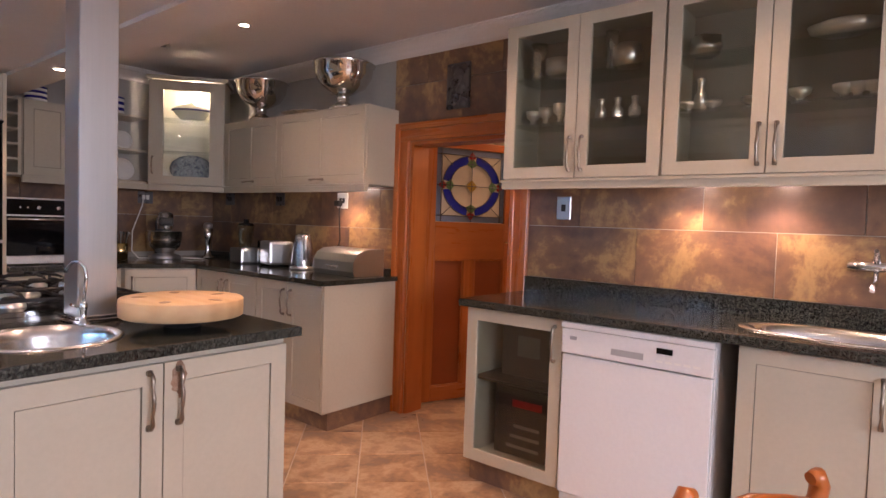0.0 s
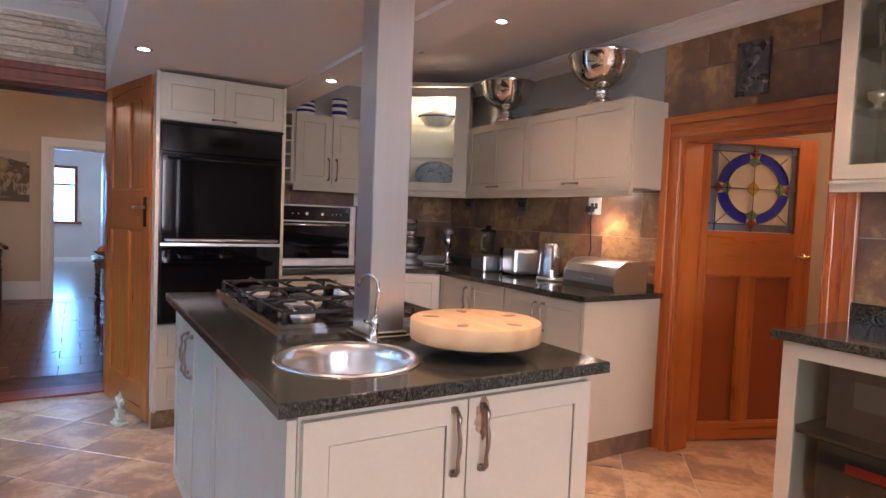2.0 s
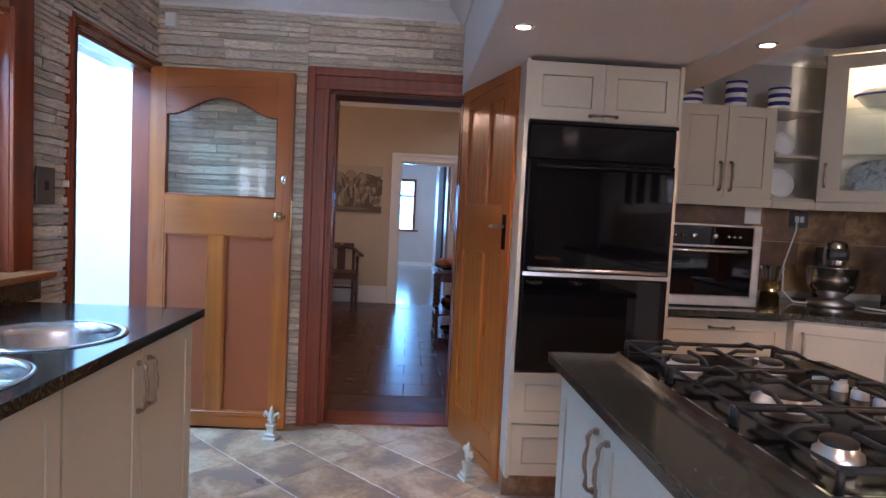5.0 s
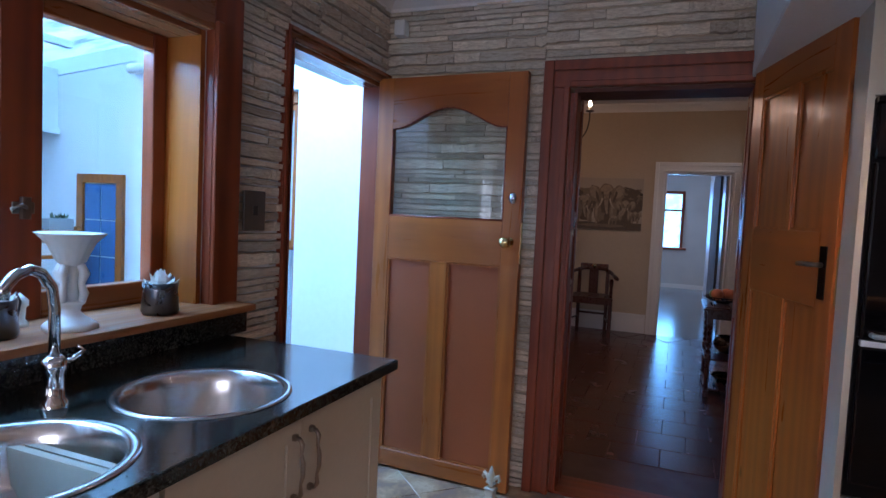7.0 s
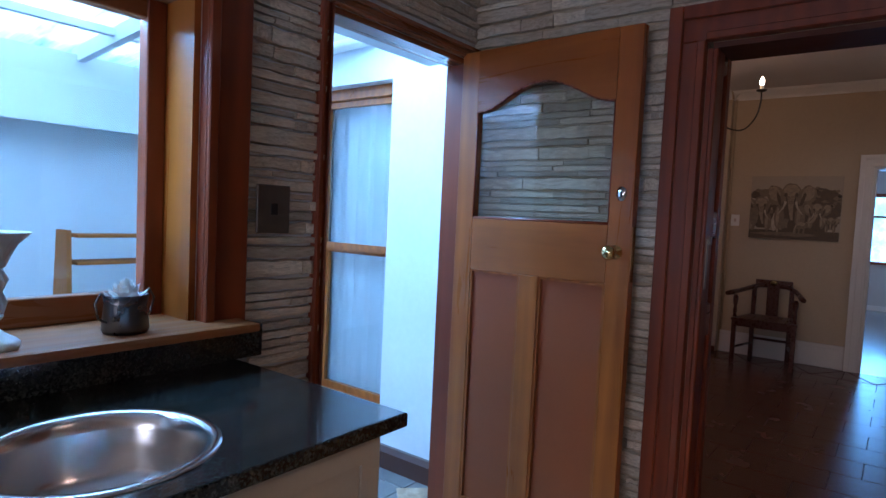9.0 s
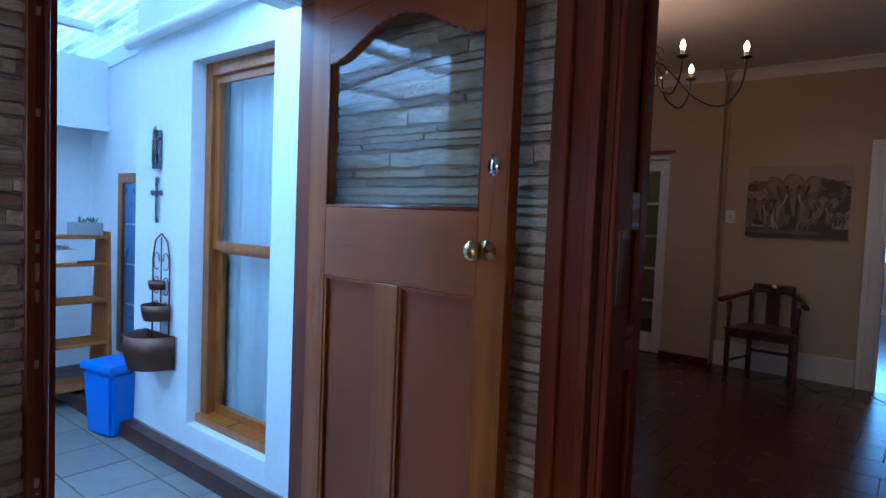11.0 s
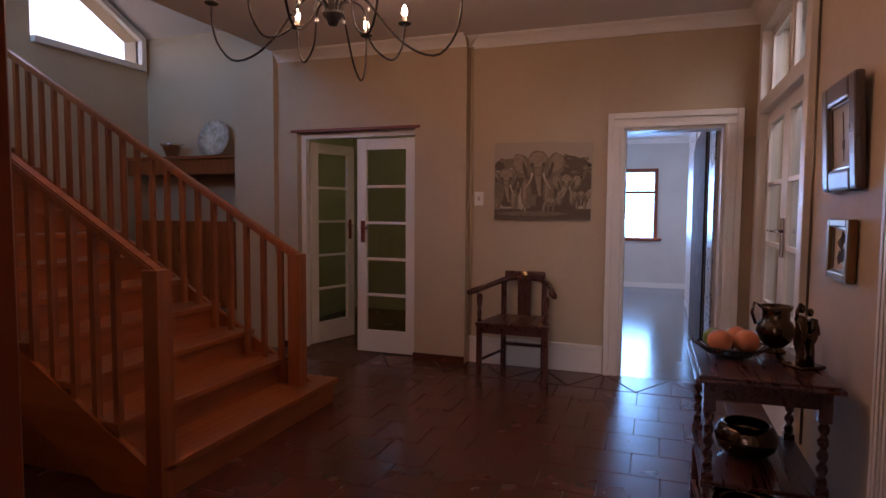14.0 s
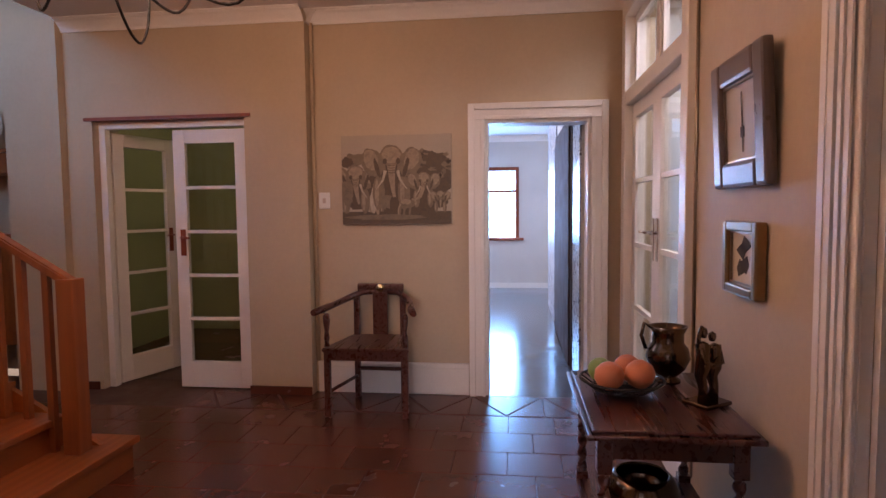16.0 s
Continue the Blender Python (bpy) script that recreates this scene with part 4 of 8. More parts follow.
mx = thing("wall_mixer_tap", "chrome wall-mounted mixer tap with a swan spout", "tap", pose(-0.50, 4.868, 1.13))
bm = bmesh.new()
tube(bm, [(-0.09, -0.055, 0), (0.09, -0.055, 0)], 0.02, 14)
for s in (-0.075, 0.075):
    tube(bm, [(s, 0, 0), (s, -0.055, 0)], [0.028, 0.018], 12)
part("body", bm, CHROME, mx)
bm = bmesh.new()
tube(bm, [(0, -0.055, -0.01), (0, -0.08, -0.05), (0, -0.14, -0.07), (0, -0.20, -0.06), (0, -0.225, -0.08)], 0.009, 10)
part("spout", bm, CHROME, mx)
bm = bmesh.new()
tube(bm, [(0, -0.06, 0.015), (0, -0.065, 0.04), (0, -0.11, 0.06)], [0.016, 0.012, 0.008], 10)
part("lever", bm, CHROME, mx)

# ---- left-hand run under the window ----
top_with_hole([(-4.155, 0.431), (1.2, 0.431), (1.2, 1.13), (-4.155, 1.13)], [ring(-3.60, 0.86, 0.19), ring(-3.125, 0.865, 0.19)], 0.853, 0.885, "window_worktop", "polished black granite worktop under the window with two round sinks")
round_sink(-3.60, 0.86, 0.885, 0.212)
round_sink(-3.125, 0.865, 0.885, 0.212)
one("window_upstand", "black granite upstand under the window sill", "worktop", B((-4.235, 1.2, 0.431, 0.462, 0.886, 0.985)), GRANITE)
for k in range(5):
    unit("base_cupboard", "cream two-door base cupboard under the window worktop", face(-4.10 + 0.86 * (k + 1) - 0.002, 1.105, 0, 180), 0.856, 0.65, 0.735)
tp = thing("kitchen_tap", "tall chrome gooseneck tap between the two round sinks", "tap", pose(-3.355, 0.66, 0.886))
bm = bmesh.new()
lathe(bm, [(0.030, 0), (0.028, 0.012), (0.022, 0.02), (0.021, 0.075), (0.026, 0.085), (0.026, 0.105), (0.014, 0.115), (0.0, 0.116)], 24)
part("body", bm, CHROME, tp)
bm = bmesh.new()
tube(bm, [(0, 0, 0.11), (0, 0, 0.22), (0.010, 0.004, 0.27), (0.04, 0.012, 0.305), (0.075, 0.024, 0.315), (0.11, 0.036, 0.305), (0.135, 0.045, 0.285), (0.14, 0.047, 0.26)], 0.012, 12)
part("spout", bm, CHROME, tp)
bm = bmesh.new()
tube(bm, [(0.0, 0.0, 0.095), (-0.035, 0.01, 0.10), (-0.06, 0.016, 0.118), (-0.045, 0.014, 0.13)], [0.008, 0.006, 0.005, 0.004], 8)
part("lever", bm, CHROME, tp)

# ---- frames and doors ----
def frame_set(name, m, w, h, mat_up, mat_rail, width=0.12, proud=0.045, label="", depth=0.0):
    """An architrave round an opening, in its plane: x across, z up, proud towards -y; two stepped mouldings."""
    f = thing(name, label, "", m, "", "structure")
    part("jamb", B((-width, 0, -proud * 0.6, 0.0, 0, h), (-width, -width * 0.62, -proud, -proud * 0.6, 0, h + width), (-width * 0.22, 0, -proud * 0.85, -proud * 0.6, 0, h), bev=0.003), mat_up, f)
    part("jamb", B((w, w + width, -proud * 0.6, 0.0, 0, h), (w + width * 0.62, w + width, -proud, -proud * 0.6, 0, h + width), (w, w + width * 0.22, -proud * 0.85, -proud * 0.6, 0, h), bev=0.003), mat_up, f)
    part("head", B((-width, w + width, -proud * 0.6, 0.0, h + 0.0005, h + width), (-width * 0.61, w + width * 0.61, -proud, -proud * 0.6, h + width * 0.62, h + width), (-0.0, w, -proud * 0.85, -proud * 0.6, h + 0.001, h + width * 0.22), bev=0.003), mat_rail, f)
    if depth:
        part("lining", B((0.0, 0.022, 0.0, depth, 0, h - 0.022)), mat_up, f)
        part("lining", B((w - 0.022, w, 0.0, depth, 0, h - 0.022)), mat_up, f)
        part("lining", B((0.0, w, 0.0, depth, h - 0.022, h)), mat_rail, f)
    return f


# doorway from kitchen to hall, panelled through the thick wall
df = frame_set("doorway_frame", face(WX, DY0, 0, 90), DY1 - DY0, DZ, MERANTI, MERANTI_Y, 0.125, 0.05, "dark red-brown timber door frame with a panelled reveal")
for side, y0, s in (("l", DY0 + 0.001, 1), ("r", DY1 - 0.001, -1)):
    part("reveal_lining", B((HX, WX, y0, y0 + s * 0.016, 0, DZ - 0.02)), MERANTI, df, at=df.matrix_basis.inverted())
    for z0, z1 in ((0.0, 0.16), (0.94, 1.06), (1.30, 1.40), (1.9, DZ - 0.02)):
        part("reveal_rail", B((HX + 0.05, WX - 0.10, y0 + s * 0.016, y0 + s * 0.032, z0, z1), bev=0.004), MERANTI_X, df, at=df.matrix_basis.inverted())
    for x0, x1 in ((HX, HX + 0.05), (WX - 0.10, WX)):
        part("reveal_stile", B((x0, x1, y0 + s * 0.016, y0 + s * 0.033, 0, DZ - 0.02), bev=0.004), MERANTI, df, at=df.matrix_basis.inverted())
# Shade under the door head put into the soffit's darker, duller red.
part("head_lining", B((HX, WX, DY0 + 0.017, DY1 - 0.017, DZ - 0.02, DZ - 0.001)), paint("shaded_red_soffit", (0.10, 0.024, 0.009), 0.65), df, at=df.matrix_basis.inverted())
part("strike_plate", B((WX - 0.05, WX - 0.025, DY0 + 0.034, DY0 + 0.036, 1.12, 1.30)), PEWTER, df, at=df.matrix_basis.inverted())
part("strike_keep", B((WX - 0.07, WX - 0.052, DY0 + 0.034, DY0 + 0.042, 1.28, 1.31), bev=0.002), PEWTER, df, at=df.matrix_basis.inverted())
struct("threshold", B((HX, WX + 0.0, DY0, DY1, -0.008, 0.012)), MERANTI_Y)
# outer door frame
frame_set("outer_door_frame", face(XD1, 0.43, 0, 180), XD1 - XD0, 2.03, MERANTI, MERANTI_X, 0.05, 0.035, "dark timber frame of the outside door", 0.10)
# pantry door frame
frame_set("pantry_door_frame", face(SD0, 4.87, 0), SD1 - SD0, SDZ, RED, RED_X, 0.115, 0.035, "orange-stained pine frame of the pantry door", 0.15)


def bar(parent, name, x0, x1, z0, z1, mat, t=0.04, y=0.0, bev=0.002, label=""):
    return part(name, B((x0, x1, y, y + t, z0, z1), bev=bev), mat, parent, label)


def leaf_panels(d, w, h, up, rail, panelmat, stile, rails, holes, mullions=(), t=0.04):
    """rails: (z0, z1); holes: (x0, x1, z0, z1) filled with sunk panels; mullions: (x0, x1, z0, z1)."""
    bar(d, "stile", 0, stile, 0, h, up, t)
    bar(d, "stile", w - stile, w, 0, h, up, t)
    for z0, z1 in rails:
        bar(d, "rail", stile, w - stile, z0, z1, rail, t - 0.0)
    for x0, x1, z0, z1 in mullions:
        bar(d, "muntin", x0, x1, z0, z1, up, t)
    for x0, x1, z0, z1 in holes:
        part("panel", B((x0, x1, t / 2 - 0.005, t / 2 + 0.005, z0, z1)), panelmat, d)
        bm = bmesh.new()
        for s in (0.004, t - 0.012):
            for b in ((x0, x0 + 0.01, z0, z1), (x1 - 0.01, x1, z0, z1), (x0 + 0.01, x1 - 0.01, z0, z0 + 0.01), (x0 + 0.01, x1 - 0.01, z1 - 0.01, z1)):
                box(bm, b[0], b[1], s, s + 0.008, b[2], b[3])
        part("bead", bm, up, d)


def knob(parent, x, y, z, way, mat=BRASS, r=0.027):
    """A round door knob with its rose; way is +1 or -1 along local y."""
    bm = bmesh.new()
    lathe(bm, [(0.026, 0), (0.026, 0.004), (0.011, 0.008), (0.009, 0.035), (0.016, 0.040), (r, 0.052), (r, 0.064), (r * 0.7, 0.076), (0, 0.079)], 24)
    return part("knob", bm, mat, parent, "", pose(x, y, z, -90 * way))


# outside door: glass over two plywood panels
gd = thing("glazed_door", "golden pine door with arched clear glass over two reddish panels, open", "door", face(-5.238, 0.445, 0.012, 87.5))
W, H = 0.80, 2.03
leaf_panels(gd, W, H, PINE, PINE_X, PLY, 0.09, ((0, 0.09), (1.105, 1.322)), ((0.09, 0.34, 0.09, 1.105), (0.43, 0.71, 0.09, 1.105)), ((0.34, 0.43, 0.09, 1.105),))
arch = [(0.09, 2.03), (0.09, 1.775)] + [(0.09 + 0.62 * u, 1.775 + 0.10 * (0.5 - 0.5 * math.cos(2 * math.pi * min(max((u - 0.05) / 0.9, 0), 1))) ** 0.75) for u in [i / 20 for i in range(1, 20)]] + [(0.71, 1.775), (0.71, 2.03)]
bm = bmesh.new()
prism(bm, arch, 0, 0.04, "y")
part("head_rail", bm, PINE_X, gd)
part("pane", B((0.091, 0.709, 0.017, 0.021, 1.323, 1.88)), GLASS, gd, "clear reflective glass")
bm = bmesh.new()
for a, b in zip([(0.09, 1.327)] + arch[1:-1] + [(0.71, 1.327)], arch[1:-1] + [(0.71, 1.327), (0.09, 1.327)]):
    tube(bm, [(a[0], 0.005, a[1]), (b[0], 0.005, b[1])], 0.006, 6)
part("glazing_bead", bm, MERANTI, gd)
knob(gd, 0.745, 0.0, 1.225, -1)
knob(gd, 0.745, 0.04, 1.225, 1)
bm = bmesh.new()
lathe(bm, [(0.024, 0), (0.024, 0.004), (0, 0.005)], 20, squash=(0.8, 1.1))
kh = part("keyhole_plate", bm, CHROME, gd, "", pose(0.755, 0.0, 1.435, 90))
part("keyhole", B((-0.003, 0.003, -0.012, 0.008, 0.0051, 0.006)), MATTE, kh)
part("lock_plate", B((0.8, 0.802, 0.008, 0.032, 1.12, 1.32)), BRASS, gd)

# hall door: panelled pine, opened into the kitchen
hd = thing("panel_door", "golden pine six-panel door with an iron latch, open", "door", face(-5.262, 2.198, 0.012, 15.3))
W, H = 0.715, 1.995
leaf_panels(hd, W, H, PINE, PINE_X, PINE, 0.095, ((0, 0.19), (1.10, 1.345), (1.87, H)), ((0.095, 0.315, 0.19, 1.10), (0.40, 0.62, 0.19, 1.10), (0.095, 0.315, 1.345, 1.87), (0.40, 0.62, 1.345, 1.87)),
            ((0.315, 0.40, 0.19, 1.10), (0.315, 0.40, 1.345, 1.87)))
part("latch_plate", B((0.635, 0.675, -0.004, 0.0, 1.13, 1.30), bev=0.001), BLACK, hd)
bm = bmesh.new()
tube(bm, [(0.655, -0.004, 1.24), (0.655, -0.035, 1.24), (0.62, -0.04, 1.24), (0.57, -0.038, 1.238)], 0.008, 8)
part("lever", bm, PEWTER, hd)
part("lock_edge", B((0.715, 0.717, 0.008, 0.032, 1.12, 1.30)), BRASS, hd)

# pantry door with a stained glass light
pd = thing("stained_glass_door", "orange-stained pine door with a square stained-glass panel, ajar", "door", face(-3.0, 5.04, 0.01, 68.5))
W, H = 0.82, 1.80
leaf_panels(pd, W, H, RED, RED_X, RED_PANEL, 0.125, ((0, 0.10), (0.98, 1.24), (1.748, H)), ((0.125, 0.36, 0.10, 0.98), (0.45, 0.695, 0.10, 0.98)), ((0.36, 0.45, 0.10, 0.98),))
sx0, sx1, sz0, sz1 = 0.126, 0.694, 1.242, 1.746
SG = {k: paint("stained_glass_" + k, c, 0.12, 0.25, 0.25, 30) for k, c in {"blue": (0.01, 0.02, 0.32), "cream": (0.62, 0.57, 0.42), "red": (0.32, 0.02, 0.02), "green": (0.13, 0.25, 0.10), "amber": (0.42, 0.26, 0.04), "slate": (0.16, 0.21, 0.30)}.items()}
LEAD = paint("lead_came", (0.05, 0.05, 0.05), 0.5)
cxs, czs = (sx0 + sx1) / 2, (sz0 + sz1) / 2
hw, hh = (sx1 - sx0) / 2, (sz1 - sz0) / 2
sgl = thing("stained_glass_light", "leaded panel with a blue ring and amber diamond", "", face(cxs, 0.014, czs))
sgl.parent = pd


def glass_piece(outline, colour, t=0.008, y=0.0):
    bm = bmesh.new()
    prism(bm, outline, y, y + t, "y")
    part("glass_piece", bm, SG[colour], sgl)


b = 0.042
glass_piece([(-hw, -hh), (hw, -hh), (hw, hh), (-hw, hh)], "slate", 0.004, 0.004)
glass_piece([(-hw + b, -hh + b), (hw - b, -hh + b), (hw - b, hh - b), (-hw + b, hh - b)], "cream", 0.004, 0.0)
ro, ri = 0.83, 0.61
for q in range(4):
    a0, a1 = math.pi / 2 * q + 0.16, math.pi / 2 * (q + 1) - 0.16
    arc = [a0 + (a1 - a0) * i / 10 for i in range(11)]
    glass_piece([(hw * ro * math.cos(a), hh * ro * math.sin(a)) for a in arc] + [(hw * ri * math.cos(a), hh * ri * math.sin(a)) for a in reversed(arc)], "blue", 0.004, -0.0045)
    ca, sa = math.cos(math.pi / 2 * q), math.sin(math.pi / 2 * q)
    for w2, k, c in ((0.16, 0.60, "green"), (0.11, 0.80, "red")):
        pts = [(0.95 if c == "red" else 0.78, 0), (k, w2), (k - 0.10, 0), (k, -w2)]
        glass_piece([(hw * (ca * u - sa * v), hh * (sa * u + ca * v)) for u, v in pts], c, 0.005, -0.0055)
glass_piece([(0.045, 0), (0, 0.045), (-0.045, 0), (0, -0.045)], "amber", 0.005, -0.0065)
bm = bmesh.new()
for p, q in (((-hw, 0), (hw, 0)), ((0, -hh), (0, hh)), ((-hw + b, -hh), (-hw + b, hh)), ((hw - b, -hh), (hw - b, hh)), ((-hw, -hh + b), (hw, -hh + b)), ((-hw, hh - b), (hw, hh - b)),
             ((-hw + b, -hh + b), (-hw * 0.55, -hh * 0.55)), ((hw - b, -hh + b), (hw * 0.55, -hh * 0.55)), ((-hw + b, hh - b), (-hw * 0.55, hh * 0.55)), ((hw - b, hh - b), (hw * 0.55, hh * 0.55))):
    tube(bm, [(p[0], -0.006, p[1]), (q[0], -0.006, q[1])], 0.003, 5)
for r in (ri, ro):
    tube(bm, [(hw * r * math.cos(a), -0.007, hh * r * math.sin(a)) for a in [2 * math.pi * i / 40 for i in range(40)]], 0.003, 5, True)
part("leading", bm, LEAD, sgl)
bm = bmesh.new()
lathe(bm, [(0.022, 0), (0.022, 0.004), (0.01, 0.008), (0.009, 0.04), (0, 0.042)], 16)
tube(bm, [(0, 0, 0.038), (-0.05, 0.0, 0.042), (-0.10, 0.004, 0.04)], 0.008, 8)
part("lever", bm, BRASS, pd, "", pose(0.775, 0, 1.10, 90))
one("pantry_frame_picture", "small dark picture frame on the pantry wall", "picture", B((-1.6, -1.25, 7.17, 7.199, 1.5, 1.8)), MERANTI)

# ---- window over the sinks ----
win = thing("kitchen_window", "dark-stained timber window with clear panes and a golden pine reveal", "window", pose(0, 0, 0), "", "structure")
# reveal linings, architrave and sill
part("reveal", B((WN0, WN0 + 0.02, 0.23, 0.43, WZ0 + 0.001, WZ1)), PINE, win)
part("reveal", B((WN0 + 0.02, WN1, 0.23, 0.43, WZ1 - 0.02, WZ1)), MERANTI_X, win)
part("architrave", B((WN0 - 0.14, WN0, 0.431, 0.470, WZ0, WZ1 + 0.14), (WN0 - 0.03, WN0, 0.47, 0.485, WZ0, WZ1 + 0.03), bev=0.003), MERANTI, win)
part("architrave", B((WN0 + 0.001, WN1 + 0.14, 0.431, 0.470, WZ1, WZ1 + 0.14), bev=0.003), MERANTI_X, win)
bm = bmesh.new()
box(bm, WN0 - 0.12, WN1 + 0.12, 0.215, 0.575, 0.986, 1.012, bev=0.010)
part("sill", bm, SILLW, win, "thick orange-brown timber sill")
for x0, x1 in ((WN0 + 0.02, WN0 + 0.075), (-3.585, -3.47), (-3.12, -3.005), (-2.66, -2.545), (-2.175, -2.10)):
    part("stile", B((x0, x1, 0.235, 0.285, WZ0 + 0.012, WZ1 - 0.02), bev=0.003), MERANTI, win)
for i, (x0, x1) in enumerate(((WN0 + 0.075, -3.585), (-3.47, -3.12), (-3.005, -2.66), (-2.545, -2.175))):
    part("rail", B((x0, x1, 0.238, 0.282, WZ0 + 0.012, WZ0 + 0.085), bev=0.003), MERANTI_X, win)
    part("rail", B((x0, x1, 0.238, 0.282, WZ1 - 0.075, WZ1 - 0.02), bev=0.003), MERANTI_X, win)
    pn = part("pane", B((x0, x1, 0.258, 0.262, WZ0 + 0.085, WZ1 - 0.075)), GLASS, win)
    pn.visible_shadow = False
lt = thing("window_latch", "blackened brass casement latch", "latch", pose(-3.53, 0.286, 1.32))
part("plate", B((-0.03, 0.03, 0, 0.004, -0.016, 0.016), (-0.012, 0.012, 0.004, 0.018, -0.03, 0.03), bev=0.001), PEWTER, lt)
bm = bmesh.new()
tube(bm, [(0.0, 0.015, 0.0), (0.02, 0.03, 0.008), (0.05, 0.03, -0.004)], 0.005, 8)
part("arm", bm, PEWTER, lt)

# ---- things on the sill ----
vs = thing("pedestal_vase", "white ceramic fluted vase carried by small figures on an octagonal foot", "vase", pose(-3.53, 0.475, 1.012))
bm = bmesh.new()
lathe(bm, [(0, 0), (0.066, 0), (0.066, 0.010), (0.058, 0.018), (0.036, 0.032), (0.022, 0.046), (0.026, 0.060), (0.034, 0.066), (0.034, 0.072), (0, 0.073)], 8)
part("foot", bm, PLASTIC, vs)
bm = bmesh.new()
lathe(bm, [(0, 0.072), (0.018, 0.073), (0.02, 0.10), (0.016, 0.13), (0.022, 0.17), (0, 0.171)], 16)
for k in range(4):
    a = radians(90 * k + 20)
    c, s = math.cos(a), math.sin(a)
    tube(bm, [(0.030 * c, 0.030 * s, 0.074), (0.036 * c, 0.036 * s, 0.095), (0.028 * c, 0.028 * s, 0.12), (0.036 * c, 0.036 * s, 0.145), (0.026 * c, 0.026 * s, 0.168)], [0.009, 0.011, 0.008, 0.013, 0.010], 8)
part("stem", bm, PLASTIC, vs)
bm = bmesh.new()
n = 48
prof = [(0.02, 0.166), (0.034, 0.176), (0.044, 0.20), (0.056, 0.225), (0.078, 0.248), (0.082, 0.251), (0.076, 0.247), (0.05, 0.222), (0.036, 0.195), (0.0, 0.185)]
rows = []
for r, z in prof:
    rows.append([(r * (1 + 0.035 * math.cos(16 * 2 * math.pi * i / n) * (z > 0.17)) * math.cos(2 * math.pi * i / n), r * (1 + 0.035 * math.cos(16 * 2 * math.pi * i / n)) * math.sin(2 * math.pi * i / n), z) for i in range(n + 1)])
ribbon(bm, rows)
part("bowl", bm, PLASTIC, vs)


def succulent(name, x, y, z, s=1.0, pot="mug"):
    t = thing(name, "white ceramic succulent in a dark pewter two-handled cup", "ornament", pose(x, y, z, 0, 0, 15))
    bm = bmesh.new()
    lathe(bm, [(0, 0), (0.034 * s, 0), (0.038 * s, 0.01), (0.034 * s, 0.05 * s), (0.036 * s, 0.066 * s), (0.033 * s, 0.066 * s), (0.030 * s, 0.05 * s), (0, 0.048 * s)], 24)
    cup = part("cup", bm, metal_dark, t)
    for d in (-1, 1):
        bm = bmesh.new()
        tube(bm, [(d * 0.034 * s, 0, 0.02 * s), (d * 0.052 * s, 0, 0.03 * s), (d * 0.058 * s, 0, 0.055 * s), (d * 0.048 * s, 0, 0.072 * s), (d * 0.034 * s, 0, 0.06 * s)], 0.003, 6)
        part("handle", bm, metal_dark, t)
    bm = bmesh.new()
    for ringn, (cnt, r, tilt, ln) in enumerate(((9, 0.012, 25, 0.030), (8, 0.008, 48, 0.028), (6, 0.004, 68, 0.026), (3, 0.001, 82, 0.022))):
        for k in range(cnt):
            a = 360 / cnt * k + ringn * 17
            m = pose(0, 0, 0.055 * s + ringn * 0.006 * s, 0, 0, a) @ pose(r * s, 0, 0, 0, -tilt, 0)
            L, wd = ln * s, 0.010 * s
            pts = [(0, 0, 0), (L * 0.5, wd, 0.002), (L, 0, 0.006 * s), (L * 0.5, -wd, 0.002), (L * 0.5, 0, -0.004)]
            v = [bm.verts.new(m @ Vector(p)) for p in pts]
            for q in ((0, 1, 2, 3), (0, 4, 1), (1, 4, 2), (2, 4, 3), (3, 4, 0)):
                bm.faces.new([v[i] for i in q])
    part("succulent", bm, PLASTIC, t)
    return t


metal_dark = metal("dark_pewter", (0.16, 0.16, 0.17), 0.28)
succulent("succulent_cup", -3.82, 0.475, 1.012, 1.45)
succulent("succulent_cup", -3.36, 0.44, 1.012, 1.4)
fl = thing("small_finial", "small carved white finial ornament on the sill", "ornament", pose(-3.475, 0.36, 1.012))
bm = bmesh.new()
lathe(bm, [(0, 0), (0.02, 0), (0.02, 0.01), (0.012, 0.02), (0.014, 0.05), (0.02, 0.055), (0.02, 0.07), (0.01, 0.08), (0, 0.09)], 12)
part("body", bm, PLASTIC, fl)

# switch plates, sockets
SWITCHM = metal("weathered_pewter_plate", (0.20, 0.185, 0.17), 0.5)
def plate(name, label, m, w, h, mat, toggles=1, tm=None):
    t = thing(name, label, "switch", m)
    part("plate", B((-w / 2, w / 2, -0.009, 0, -h / 2, h / 2), bev=0.003), mat, t)
    for i in range(toggles):
        part("rocker", B((-0.012 + (i - (toggles - 1) / 2) * 0.032, 0.012 + (i - (toggles - 1) / 2) * 0.032, -0.013, -0.009, -0.018, 0.018), bev=0.001), tm or MATTE, t)
    return t


plate("light_switch", "pewter light switch on the stone wall", face(-4.266, 0.452, 1.336, 180), 0.122, 0.148, SWITCHM)
plate("light_switch", "steel light switch on the tiled wall", face(-1.835, 4.862, 1.34), 0.08, 0.12, STEEL)
plate("wall_socket", "white double wall socket with a plug", face(-3.56, 4.862, 1.375), 0.11, 0.11, PLASTIC, 2)
plate("wall_socket", "dark wall socket on the tiles", face(-4.29, 4.862, 1.385), 0.11, 0.10, metal_dark, 2)
plate("wall_socket", "dark wall socket near the corner", face(-5.0, 4.862, 1.385), 0.13, 0.10, metal_dark, 2)
plate("wall_socket", "dark wall socket with a white plug behind the mixer", face(-5.282, 4.27, 1.37, 90), 0.12, 0.10, metal_dark, 2, PLASTIC)
